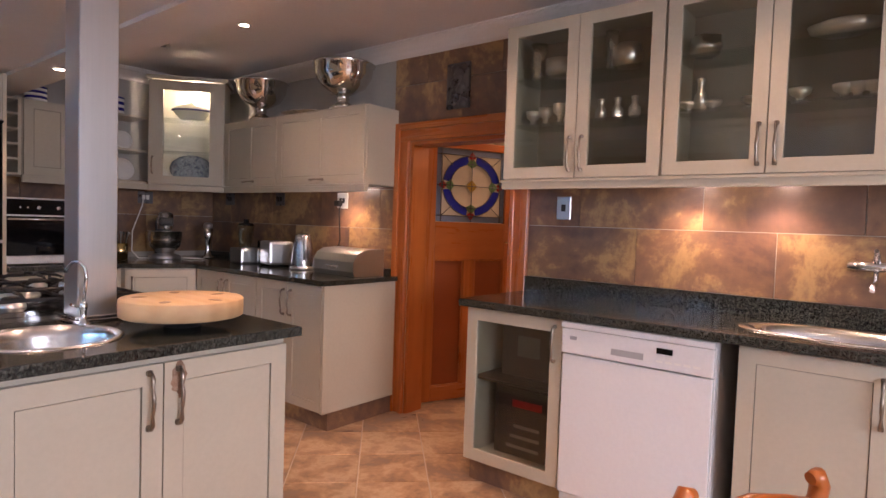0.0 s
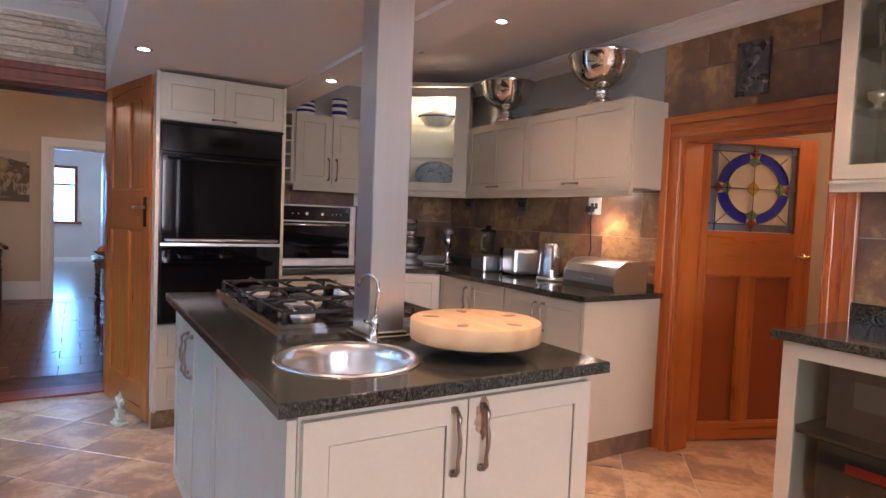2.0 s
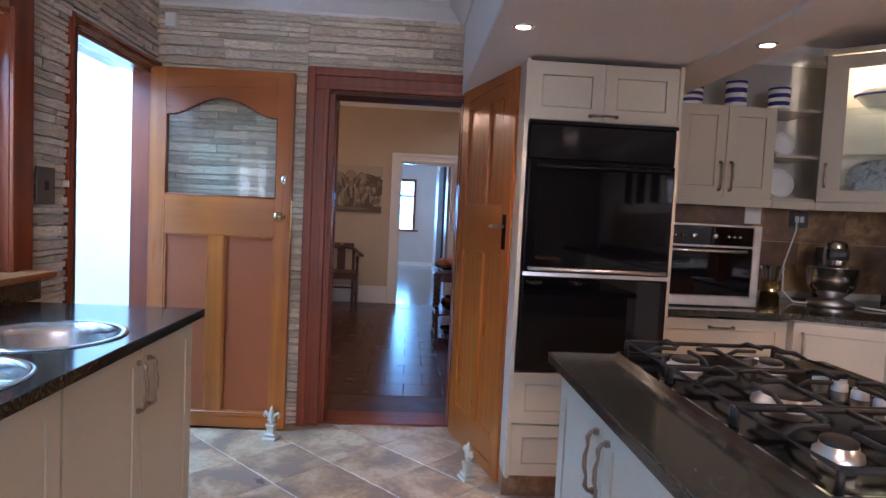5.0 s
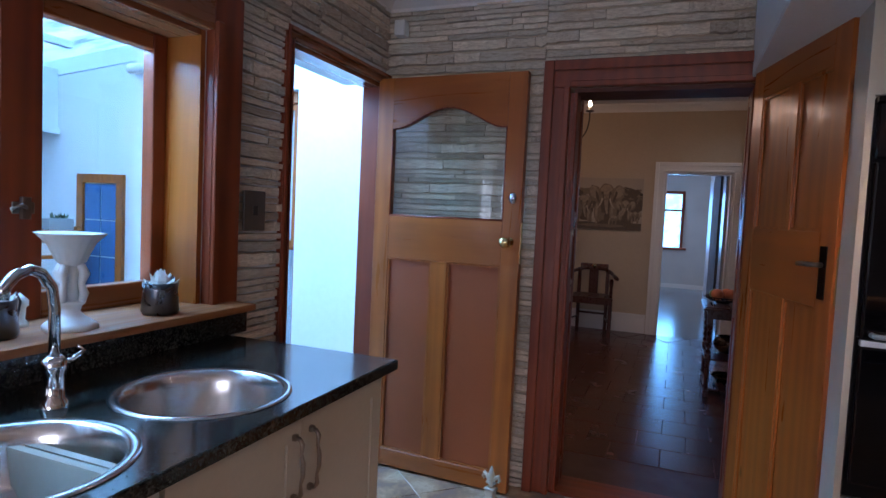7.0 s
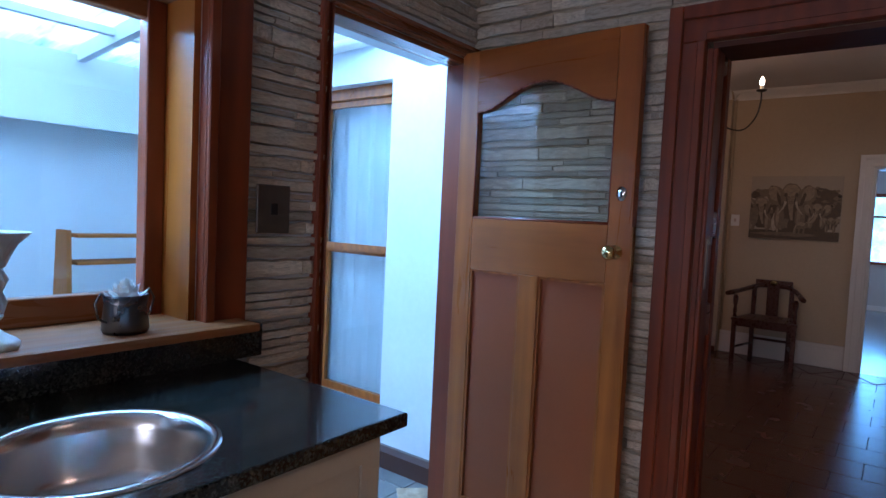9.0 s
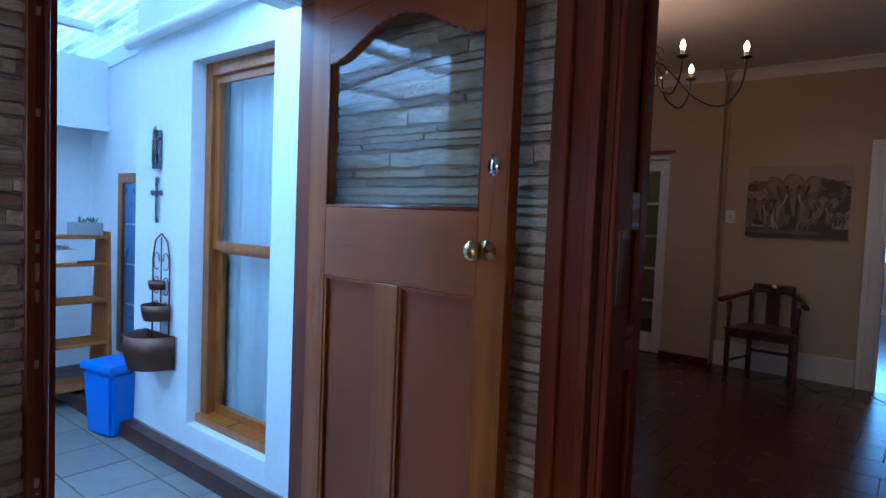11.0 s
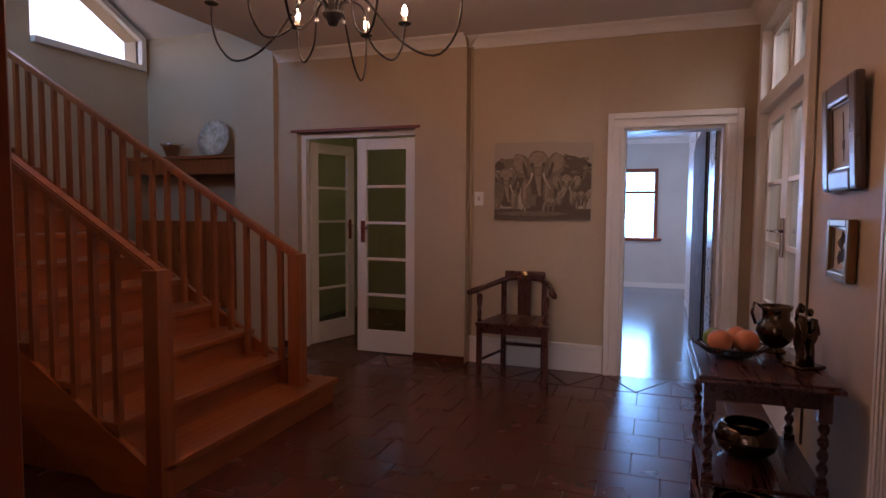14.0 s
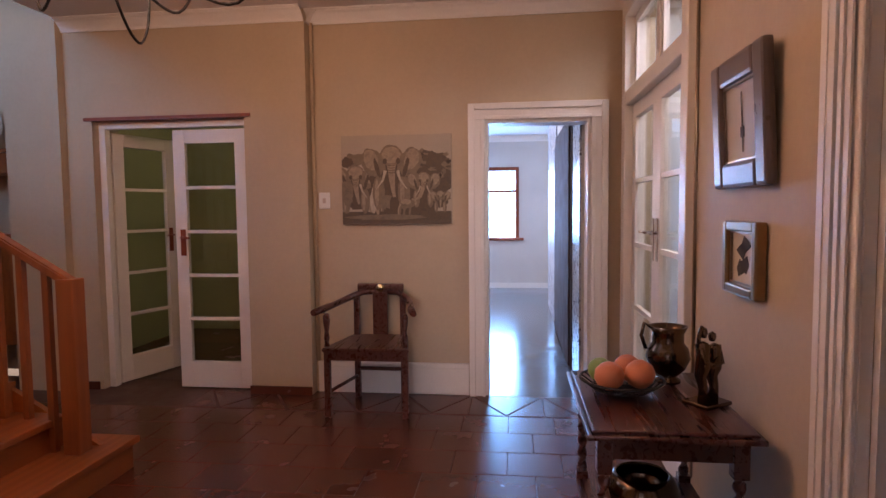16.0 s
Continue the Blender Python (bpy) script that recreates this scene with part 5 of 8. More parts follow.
plate("wall_socket", "white blank plate above the small oven", face(-5.282, 3.98, 1.385, 90), 0.10, 0.11, PLASTIC, 0)
one("alarm_sensor", "small white corner sensor on the stone wall", "sensor", B((-5.33, -5.27, 0.50, 0.56, 2.27, 2.35), bev=0.006), PLASTIC)


# ---- courtyard ----
struct("courtyard_wall", B((-5.88, -5.641, -1.08, -0.34, 2.10, 2.7), (-5.88, -5.64, -1.73, -1.08, -0.1, 2.7), (-5.88, -5.641, -0.34, 0.33, -0.1, 2.7), (-5.88, -5.64, -1.08, -0.34, -0.1, 0.12),
                           (-6.4, -5.98, -3.3, -1.73, -0.1, 2.7), (-5.98, -5.88, -1.9, -1.731, -0.1, 2.7)), RENDERED)
struct("courtyard_far_wall", B((-6.4, 3.0, -3.5, -3.3, -0.1, 2.9)), RENDERED)
struct("courtyard_header", B((-5.979, 3.0, -3.15, -3.0, 1.90, 2.42), (-5.979, 3.0, -3.0, -2.97, 1.88, 1.93)), RENDERED)
struct("courtyard_end_wall", B((3.0, 3.2, -3.5, 0.43, -0.1, 2.9)), RENDERED)
# Unseen hall walls; the first closes the sash window to keep the hall dark.
struct("hall_east_light_block", B((-5.91, -5.881, -1.73, 0.33, 0, 3.0), (-6.45, -6.401, -3.5, -1.73, 0, 3.0)), BEIGE)
SHEET = translucent("translucent_roof_sheet", (0.85, 0.92, 0.95))
bm = bmesh.new()
rows = []
for y, z in ((-3.4, 2.46), (0.19, 2.78)):
    rows.append([(-6.3 + 0.038 * i, y, z + (0.016 if i % 2 else -0.0)) for i in range(245)])
ribbon(bm, rows, False)
roof_sheet = struct("roof_sheets", bm, SHEET)
for i in range(9):
    x = -6.0 + 0.95 * i
    bm = bmesh.new()
    prism(bm, [(-3.1, 2.36), (0.19, 2.65), (0.19, 2.76), (-3.1, 2.47)], x - 0.03, x + 0.03, "x")
    rf = struct("rafter", bm, RENDERED)
for y in (-0.5, -1.5, -2.4):
    zz = 2.36 + (y + 3.1) * 0.088 + 0.045
    struct("purlin", B((-5.64, 3.0, y - 0.03, y + 0.03, zz, zz + 0.05)), RENDERED)
bm = bmesh.new()
tube(bm, [(-5.59, -1.73, 2.27), (-5.59, 0.19, 2.36)], 0.035, 10)
struct("gutter_pipe", bm, PLASTIC)
# sash window in the courtyard wall
cw = thing("sash_window", "tall varnished pine sash window in a deep white reveal", "window", face(-5.75, -1.08, 0.12, 90), "", "structure")
Wd, Hd = 0.74, 1.98
part("frame", B((0, 0.06, -0.03, 0.06, 0.0, Hd), bev=0.004), PINE, cw)
part("frame", B((Wd - 0.06, Wd, -0.03, 0.06, 0.0, Hd), bev=0.004), PINE, cw)
part("head", B((0.06, Wd - 0.06, -0.03, 0.06, Hd - 0.07, Hd), bev=0.004), PINE_Y, cw)
part("sill", B((0.0, Wd, -0.06, 0.06, 0.0, 0.05), bev=0.006), PINE_Y, cw)
for z0, z1, y in ((0.05, 0.99, 0.025), (0.97, Hd - 0.07, -0.005)):
    part("sash", B((0.06, 0.10, y, y + 0.028, z0, z1)), PINE, cw)
    part("sash", B((Wd - 0.10, Wd - 0.06, y, y + 0.028, z0, z1)), PINE, cw)
    part("sash_rail", B((0.10, Wd - 0.10, y, y + 0.028, z0, z0 + 0.045)), PINE_Y, cw)
    part("sash_rail", B((0.10, Wd - 0.10, y, y + 0.028, z1 - 0.04, z1)), PINE_Y, cw)
    part("pane", B((0.10, Wd - 0.10, y + 0.011, y + 0.015, z0 + 0.045, z1 - 0.04)), GLASS, cw)
bm = bmesh.new()
rows = [[(-5.855 + 0.012 * math.sin(i * 0.9) + 0.006 * math.sin(i * 2.3), -1.05 + i * 0.0175, z) for i in range(40)] for z in (0.16, 2.05)]
ribbon(bm, rows)
one("lace_curtain", "dark grey gathered net curtain behind the sash window", "curtain", bm, paint("curtain_cloth", (0.55, 0.58, 0.62), 0.8))
struct("courtyard_skirting", B((-5.64, -5.625, -1.73, 0.32, -0.1, 0.0)), TILE_YARD)
# second window frame beyond
sw2 = thing("far_courtyard_window", "varnished pine window with small blue panes", "window", face(-5.979, -2.73, 0.2, 90), "", "structure")
part("frame", B((0, 0.07, -0.03, 0, 0, 1.35), (0.45, 0.52, -0.03, 0, 0, 1.35), (0.07, 0.45, -0.03, 0, 1.28, 1.35), (0.07, 0.45, -0.03, 0, 0, 0.07)), PINE, sw2)
for i in range(4):
    # Panes are opaque and coloured blue.
    part("pane", B((0.075, 0.255, -0.012, -0.008, 0.08 + i * 0.30, 0.37 + i * 0.30), (0.265, 0.445, -0.012, -0.008, 0.08 + i * 0.30, 0.37 + i * 0.30)), paint("opaque_blue_pane", (0.05, 0.16, 0.34), 0.3), sw2)
# shelf with pots
shf = thing("plant_shelf", "orange-stained open plant shelf with four boards", "shelf", face(-5.80, -2.42, -0.10, 180))
for k, sx in enumerate((0.0, -1.0)):
    bm = bmesh.new()
    prism(bm, [(0.0, 0), (0.36, 0), (0.24, 1.22), (0.06, 1.22)], -0.03 + sx, 0.0 + sx, "x")
    part("side", bm, YARDW, shf, at=pose(0, 0, 0))
for z, d in ((0.12, 0.33), (0.42, 0.31), (0.72, 0.28), (0.98, 0.26), (1.17, 0.24)):
    part("board", B((-0.97, -0.03, 0.03, d, z, z + 0.022), bev=0.003), YARDW, shf)
TERRAP = paint("grey_planter", (0.35, 0.36, 0.36), 0.7)
LEAFM = paint("succulent_leaf", (0.06, 0.13, 0.07), 0.5, 0.3)


def planter(x, y, z, w, label, leafm, mat):
    t = thing("planter", label, "plant pot", pose(x, y, z))
    part("box", B((-w / 2, w / 2, -0.05, 0.05, 0, 0.09), bev=0.006), mat, t)
    bm = bmesh.new()
    rnd = random.Random(int(x * 100))
    for k in range(26):
        a, tilt, L = rnd.uniform(0, 360), rnd.uniform(25, 75), rnd.uniform(0.03, 0.06)
        m = pose(rnd.uniform(-w / 3, w / 3), rnd.uniform(-0.03, 0.03), 0.085, 0, 0, a) @ pose(0, 0, 0, 0, -tilt, 0)
        v = [bm.verts.new(m @ Vector(p)) for p in ((0, 0, 0), (L * 0.5, 0.009, 0.002), (L, 0, 0.004), (L * 0.5, -0.009, 0.002), (L * 0.5, 0, -0.005))]
        for q in ((0, 1, 2, 3), (0, 4, 1), (1, 4, 2), (2, 4, 3), (3, 4, 0)):
            bm.faces.new([v[i] for i in q])
    part("leaves", bm, leafm, t)
    return t


planter(-5.66, -2.55, 1.092, 0.20, "grey planter box of small green succulents on the shelf", LEAFM, TERRAP)
planter(-5.52, -2.55, 0.902, 0.15, "small white basket with pale flowers on the shelf", PLASTIC, PLASTIC)
planter(-5.40, -2.55, 1.092, 0.12, "small dark planter with trailing green leaves", LEAFM, metal_dark)
bin_ = thing("pedal_bin", "bright blue plastic bin with a lid in the courtyard", "bin", pose(-5.56, -1.83, -0.10, 0, 0, 12))
BLUE = paint("blue_plastic", (0.01, 0.16, 0.60), 0.35, 0.05, 0.05)
bm = bmesh.new()
prism(bm, [(-0.11, -0.14), (0.11, -0.14), (0.11, 0.14), (-0.11, 0.14)], 0, 0.40)
for v in bm.verts:
    if v.co.z < 0.1:
        v.co.x *= 0.8
        v.co.y *= 0.85
bmesh.ops.bevel(bm, geom=bm.edges[:], offset=0.02, segments=2, affect="EDGES")
part("tub", bm, BLUE, bin_)
part("lid", B((-0.12, 0.12, -0.15, 0.15, 0.402, 0.45), bev=0.015), BLUE, bin_)
# wall ornaments
bm = B((-5.638, -5.615, -1.475, -1.395, 1.53, 1.75), bev=0.006)
box(bm, -5.615, -5.605, -1.46, -1.41, 1.56, 1.70, bev=0.004)
lathe(bm, [(0.02, 0), (0.015, 0.006), (0, 0.008)], 12, pose(-5.615, -1.435, 1.755, 0, 90, 0))
one("wall_plaque", "small dark cast-metal plaque on the white wall", "plaque", bm, metal_dark)
cr = thing("iron_cross", "ornate blackened iron cross on the white wall", "cross", face(-5.628, -1.43, 1.36, 90))
part("upright", B((-0.012, 0.012, -0.008, 0, -0.12, 0.10), bev=0.003), metal_dark, cr)
part("arm", B((-0.05, 0.05, -0.0085, -0.001, 0.02, 0.045), bev=0.003), metal_dark, cr)
for x, z in ((-0.055, 0.033), (0.055, 0.033), (0, 0.11), (0, -0.125)):
    bm = bmesh.new()
    lathe(bm, [(0.018, 0), (0.014, 0.008), (0, 0.01)], 10)
    part("boss", bm, metal_dark, cr, at=pose(x, 0, z, 90))
BRONZE = metal("rusty_brown_iron", (0.17, 0.08, 0.06), 0.45)
rkk = thing("wall_planter_rack", "brown iron wall rack with three cascading planter cups", "plant stand", face(-5.634, -1.36, 0.40, 90))
bm = bmesh.new()
tube(bm, [(-0.10, -0.01, 0.0), (-0.10, -0.01, 0.62), (-0.07, -0.01, 0.72), (0, -0.01, 0.76), (0.07, -0.01, 0.72), (0.10, -0.01, 0.62), (0.10, -0.01, 0.0)], 0.005, 6)
for s in (-1, 1):
    for z in (0.32, 0.46, 0.60):
        tube(bm, [(s * (0.02 + 0.035 * (1 - math.cos(a))), -0.01, z + 0.05 * math.sin(a)) for a in [i * 0.6 for i in range(10)]], 0.003, 5)
tube(bm, [(0, -0.01, 0), (0, -0.01, 0.74)], 0.004, 6)
part("frame", bm, BRONZE, rkk)
for w, d, z, h, x in ((0.17, 0.20, 0.0, 0.19, 0), (0.085, 0.12, 0.27, 0.09, 0.03), (0.05, 0.07, 0.44, 0.05, 0.0)):
    bm = bmesh.new()
    n = 16
    lo, hi = [], []
    rows = [[(x + w * k * math.cos(math.pi * i / n), -0.012 - d * k * math.sin(math.pi * i / n), zz) for i in range(n + 1)] for k, zz in ((0.85, z), (0.97, z + h * 0.5), (1.0, z + h), (0.95, z + h), (0.80, z + 0.01))]
    ribbon(bm, rows)
    bm.faces.new([bm.verts.new(p) for p in rows[0]])
    box(bm, x - w, x + w, -0.012, -0.009, z, z + h)
    part("cup", bm, BRONZE, rkk)

# ---- hall joinery ----
bm = B((-10.149, -10.132, 0.50, FD0 - 0.1201, 0, 0.20), (-10.149, -10.125, 0.50, FD0 - 0.1201, 0.20, 0.235), bev=0.004)
struct("baseboard", bm, WHITE)
struct("baseboard_dark", B((-10.049, -10.035, 0.002, 0.478, 0, 0.06), (-10.049, -10.035, -1.39, -1.222, 0, 0.06)), TERRA)
frame_set("far_door_frame", face(-10.15, FD0, 0, 90), FD1 - FD0, FDZ, WHITE, WHITE, 0.115, 0.045, "white moulded frame of the far doorway", 0.2)
# french doors in their recess
fd = thing("french_door_frame", "white timber frame of the glazed inner doors", "", face(-10.12, FR0, 0, 90), "", "structure")
part("jamb", B((0.0, 0.05, -0.0, 0.06, 0, 2.0)), WHITE, fd)
part("jamb", B((1.17, 1.22, 0.0, 0.06, 0, 2.0)), WHITE, fd)
part("head", B((0.0, 1.22, 0.0, 0.06, 2.0, 2.06)), WHITE, fd)
# Thin dark strip standing in for the shadow under the thick lintel.
part("lintel_shadow_strip", B((-0.06, 1.25, -0.085, -0.005, 2.052, 2.075)), MERANTI_Y, fd)


def french_leaf(m, w, h, label, rows=5, lockx=0.06):
    d = thing("french_door", label, "door", m, "glazed inner doors")
    s = 0.095
    part("stile", B((0, s, 0, 0.04, 0, h), bev=0.002), WHITE, d)
    part("stile", B((w - s, w, 0, 0.04, 0, h), bev=0.002), WHITE, d)
    part("rail", B((s, w - s, 0, 0.04, 0, 0.20), bev=0.002), WHITE, d)
    part("rail", B((s, w - s, 0, 0.04, h - 0.10, h), bev=0.002), WHITE, d)
    ph = (h - 0.30) / rows
    for i in range(rows):
        z = 0.20 + i * ph
        if i:
            part("glazing_bar", B((s, w - s, 0.005, 0.035, z - 0.012, z + 0.012)), WHITE, d)
        part("pane", B((s, w - s, 0.018, 0.022, z + 0.012 * (i > 0), z + ph - 0.012 * (i < rows - 1))), GLASS, d)
    bm = bmesh.new()
    box(bm, lockx - 0.022, lockx + 0.022, -0.004, 0, 1.02, 1.22, bev=0.002)
    tube(bm, [(lockx, -0.004, 1.16), (lockx, -0.04, 1.16), (lockx + (0.07 if lockx < w / 2 else -0.07), -0.045, 1.155)], 0.008, 8)
    part("lock", bm, MERANTI, d)
    return d


french_leaf(face(-10.135, -0.602, 0.01, 90), 0.585, 1.97, "white five-pane glazed door standing closed")
french_leaf(face(-10.19, -1.13, 0.01, 163), 0.585, 1.97, "white five-pane glazed door folded back into the dark room", 5, 0.52)
# No screen here: a blue panel stands in for the window's daylight beyond.
one("blue_window_panel", "narrow blue panel standing in for a bright window behind the glazed door", "screen", B((-12.38, -12.36, -0.75, -0.62, 0.45, 1.3)), paint("blue_window_light", (0.1, 0.35, 0.7), 0.4))

# double doors with a fanlight on the right-hand hall wall
dd = thing("double_door_set", "white glazed double doors under a fanlight", "door", face(RD0, 2.722, 0))
w = RD1 - RD0
part("jamb", B((0, 0.10, -0.035, 0.10, 0, 2.70), bev=0.004), WHITE, dd)
part("jamb", B((w - 0.10, w, -0.035, 0.10, 0, 2.70), bev=0.004), WHITE, dd)
part("transom", B((0.10, w - 0.10, -0.03, 0.09, 2.03, 2.12), bev=0.004), WHITE, dd)
part("head", B((0.10, w - 0.10, -0.035, 0.10, 2.60, 2.70), bev=0.004), WHITE, dd)
part("mullion", B((w / 2 - 0.03, w / 2 + 0.03, 0.02, 0.07, 2.12, 2.60)), WHITE, dd)
for x0, x1 in ((0.10, w / 2 - 0.03), (w / 2 + 0.03, w - 0.10)):
    part("fanlight_frame", B((x0, x0 + 0.05, 0.03, 0.06, 2.12, 2.60), (x1 - 0.05, x1, 0.03, 0.06, 2.12, 2.60), (x0 + 0.05, x1 - 0.05, 0.03, 0.06, 2.12, 2.17), (x0 + 0.05, x1 - 0.05, 0.03, 0.06, 2.55, 2.60)), WHITE, dd)
    part("fanlight_pane", B((x0 + 0.05, x1 - 0.05, 0.043, 0.047, 2.17, 2.55)), GLASS, dd)
lw = w / 2 - 0.10
for k, x0 in enumerate((0.10, w / 2)):
    for a, b in ((x0, x0 + 0.09), (x0 + lw - 0.09, x0 + lw)):
        part("stile", B((a, b, 0.02, 0.06, 0.005, 2.03), bev=0.002), WHITE, dd)
    part("rail", B((x0 + 0.09, x0 + lw - 0.09, 0.02, 0.06, 0.005, 0.30), bev=0.002), WHITE, dd)
    part("rail", B((x0 + 0.09, x0 + lw - 0.09, 0.02, 0.06, 1.94, 2.03), bev=0.002), WHITE, dd)
    for i in range(4):
        z = 0.30 + i * 0.41
        if i:
            part("glazing_bar", B((x0 + 0.09, x0 + lw - 0.09, 0.025, 0.055, z - 0.014, z + 0.014)), WHITE, dd)
        part("pane", B((x0 + 0.09, x0 + lw - 0.09, 0.038, 0.042, z + 0.014 * (i > 0), z + 0.41 - 0.014 * (i < 3))), GLASS, dd)
    hx = x0 + lw - 0.045 if k == 0 else x0 + 0.045
    bm = bmesh.new()
    box(bm, hx - 0.02, hx + 0.02, 0.014, 0.02, 1.06, 1.30, bev=0.002)
    tube(bm, [(hx, 0.014, 1.22), (hx, -0.03, 1.22), (hx + (-0.10 if k == 0 else 0.10), -0.035, 1.22)], 0.009, 8)
    part("handle", bm, CHROME, dd)
struct("veranda_backing", B((-10.3, -8.1, 3.9, 4.0, 0, 2.8), (-10.4, -10.3, 2.9, 4.0, 0, 2.8), (-8.1, -8.0, 2.9, 4.0, 0, 2.8), (-10.4, -8.0, 2.9, 4.0, 2.8, 2.9)), paint("veranda_wall", (0.55, 0.57, 0.55), 0.8))
struct("floor_veranda", B((-10.35, -8.05, 2.9, 3.95, -0.12, -0.001)), TERRA)
bm = bmesh.new()
tube(bm, [(RD1 + 0.05, 2.715, 0.2), (RD1 + 0.05, 2.715, 2.7)], 0.006, 6)
one("surface_cable", "thin dark cable clipped beside the door frame", "cable", bm, PEWTER)
bm = bmesh.new()
tube(bm, [(-10.13, 0.505, 0.24), (-10.13, 0.505, 2.72)], 0.012, 8)
one("conduit_pipe", "painted conduit pipe in the wall corner", "pipe", bm, BEIGE)
frame_set("side_passage_frame", face(AR0 - 0.12, 2.72, 0), 1.02, 2.2, WHITE, WHITE, 0.16, 0.05, "white fluted architrave", 0.18)
for i in range(4):
    struct("architrave_flute", B((AR0 - 0.26 + i * 0.034, AR0 - 0.243 + i * 0.034, 2.6665, 2.672, 0, 2.34)), WHITE)

# ---- staircase ----
SX0, SX1 = -8.62, -7.24
st = thing("staircase", "orange-stained timber staircase with square posts and plain balusters", "staircase", pose(0, 0, 0), "", "structure")
RISE, GO = 0.165, 0.285
Y0 = -0.06
for i in range(12):
    y = Y0 - i * GO
    wide = 0.16 if i == 0 else 0.0
    part("tread", B((SX0 - wide, SX1 + 0.02, y - GO - 0.01, y + 0.02, RISE * (i + 1) - 0.035, RISE * (i + 1)), bev=0.006), STAIRW, st)
    part("riser", B((SX0 - wide * 0.8, SX1, y - 0.03, y - 0.005, RISE * i, RISE * (i + 1) - 0.036)), STAIRW, st)
SL = RISE / GO
for x in (SX1 + 0.0, SX0 - 0.03):
    bm = bmesh.new()
    prism(bm, [(Y0 - 0.05, 0.0), (Y0 - 0.05, 0.14), (Y0 - 3.2, 0.14 + 3.15 * SL), (Y0 - 3.2, 3.15 * SL - 0.20), (Y0 - 0.35, 0.0)], x, x + 0.03, "x")
    part("stringer", bm, PINE_Y, st)
for name, x, z0, yn in (("near", SX1 + 0.0, 1.06, Y0 + 0.12), ("far", SX0 + 0.09, 1.04, Y0)):
    part("newel_post", B((x - 0.045, x + 0.045, yn - 0.19, yn - 0.10, 0.0 if name == "near" else RISE, z0), bev=0.004), STAIRZ, st)
    bm = bmesh.new()
    ln = 3.0
    prism(bm, [(yn - 0.12, z0 - 0.005), (yn - 0.12, z0 - 0.055), (yn - 0.12 - ln, z0 - 0.055 + ln * SL), (yn - 0.12 - ln, z0 - 0.005 + ln * SL)], x - 0.032, x + 0.032, "x")
    bmesh.ops.bevel(bm, geom=bm.edges[:], offset=0.008, segments=2, affect="EDGES")
    part("handrail", bm, STAIRW, st)
    for k in range(20):
        yy = Y0 - 0.27 - k * 0.135
        zb = RISE * (1 + int((Y0 - yy) / GO))
        zt = z0 - 0.05 + (yn - 0.12 - yy) * SL
        part("baluster", B((x - 0.016, x + 0.016, yy - 0.016, yy + 0.016, zb, zt)), STAIRZ, st)
bm = bmesh.new()
prism(bm, [(Y0 - 0.35, 0.0), (Y0 - 3.2, 0.0), (Y0 - 3.2, 3.15 * SL - 0.20)], SX0, SX1 - 0.05, "x")
part("under_panel", bm, STAIRW, st)

# niche shelf behind the stairs
bm = B((-10.43, -9.2, -3.53, -3.44, 2.87, 2.93))
prism(bm, [(-10.49, 2.87), (-10.43, 2.87), (-10.43, 3.197), (-9.2, 3.85), (-9.2, 3.92), (-10.49, 3.235)], -3.53, -3.44, "y")
struct("gable_window_frame", bm, WHITE)
one("mantel_shelf", "thick dark red timber shelf in the stairwell niche", "shelf", B((-10.55, -10.20, -3.45, -1.95, 1.69, 1.85), (-10.55, -10.16, -3.48, -1.92, 1.85, 1.88), bev=0.006), STAIRW)
cb = thing("low_cabinet", "orange-stained cabinet with two dark slots behind the stairs", "cabinet", pose(-10.54, -3.3, 0))
part("body", B((0, 0.35, 0, 1.3, 0.3, 1.2)), STAIRW, cb)
for y in (0.55, 0.78):
    part("slot", B((0.35, 0.354, y, y + 0.07, 0.85, 1.15)), MATTE, cb)
bw = thing("decorated_platter", "large cream platter with a leaf pattern on the shelf", "plate", pose(-10.42, -2.45, 1.881))
bm = bmesh.new()
lathe(bm, [(0, 0), (0.12, 0.005), (0.2, 0.03), (0.205, 0.035), (0.12, 0.012), (0, 0.008)], 32, pose(0, 0, 0.19, 0, 78, 0))
part("dish", bm, mottled("floral_glaze", [(0.3, (0.25, 0.2, 0.12)), (0.5, (0.5, 0.45, 0.36)), (0.7, (0.6, 0.56, 0.48))], 14, 0.25), bw)
cn = thing("glass_bowl", "smoky glass bowl holding a small lit candle", "candle holder", pose(-10.36, -2.98, 1.881))
bm = bmesh.new()
lathe(bm, [(0, 0), (0.05, 0), (0.06, 0.01), (0.10, 0.12), (0.13, 0.15), (0.125, 0.15), (0.09, 0.12), (0.05, 0.012), (0, 0.01)], 28)
part("bowl", bm, SILVER, cn)
bm = bmesh.new()
lathe(bm, [(0, 0.01), (0.02, 0.01), (0.02, 0.05), (0, 0.05)], 12)
part("candle", bm, glow("tealight", (1.0, 0.7, 0.4), 6), cn)

# ---- chandelier ----
ch = thing("chandelier", "black wrought-iron chandelier with looping arms and lit candle bulbs", "chandelier", pose(CHX, CHY, CHZ))
bm = bmesh.new()
lathe(bm, [(0, -0.05), (0.02, -0.045), (0.03, -0.02), (0.05, 0.0), (0.052, 0.012), (0.02, 0.02), (0.008, 0.03), (0.008, HZ - CHZ - 0.03), (0.05, HZ - CHZ - 0.02), (0.06, HZ - CHZ), (0, HZ - CHZ)], 20)
part("stem", bm, IRON, ch)
CUPM, CANDLE = IRON, paint("candle_sleeve", (0.7, 0.66, 0.55), 0.5)
crystal = material("crystal_drop", (0.9, 0.9, 0.9), 0.03, 0.0, 1.0)[0]
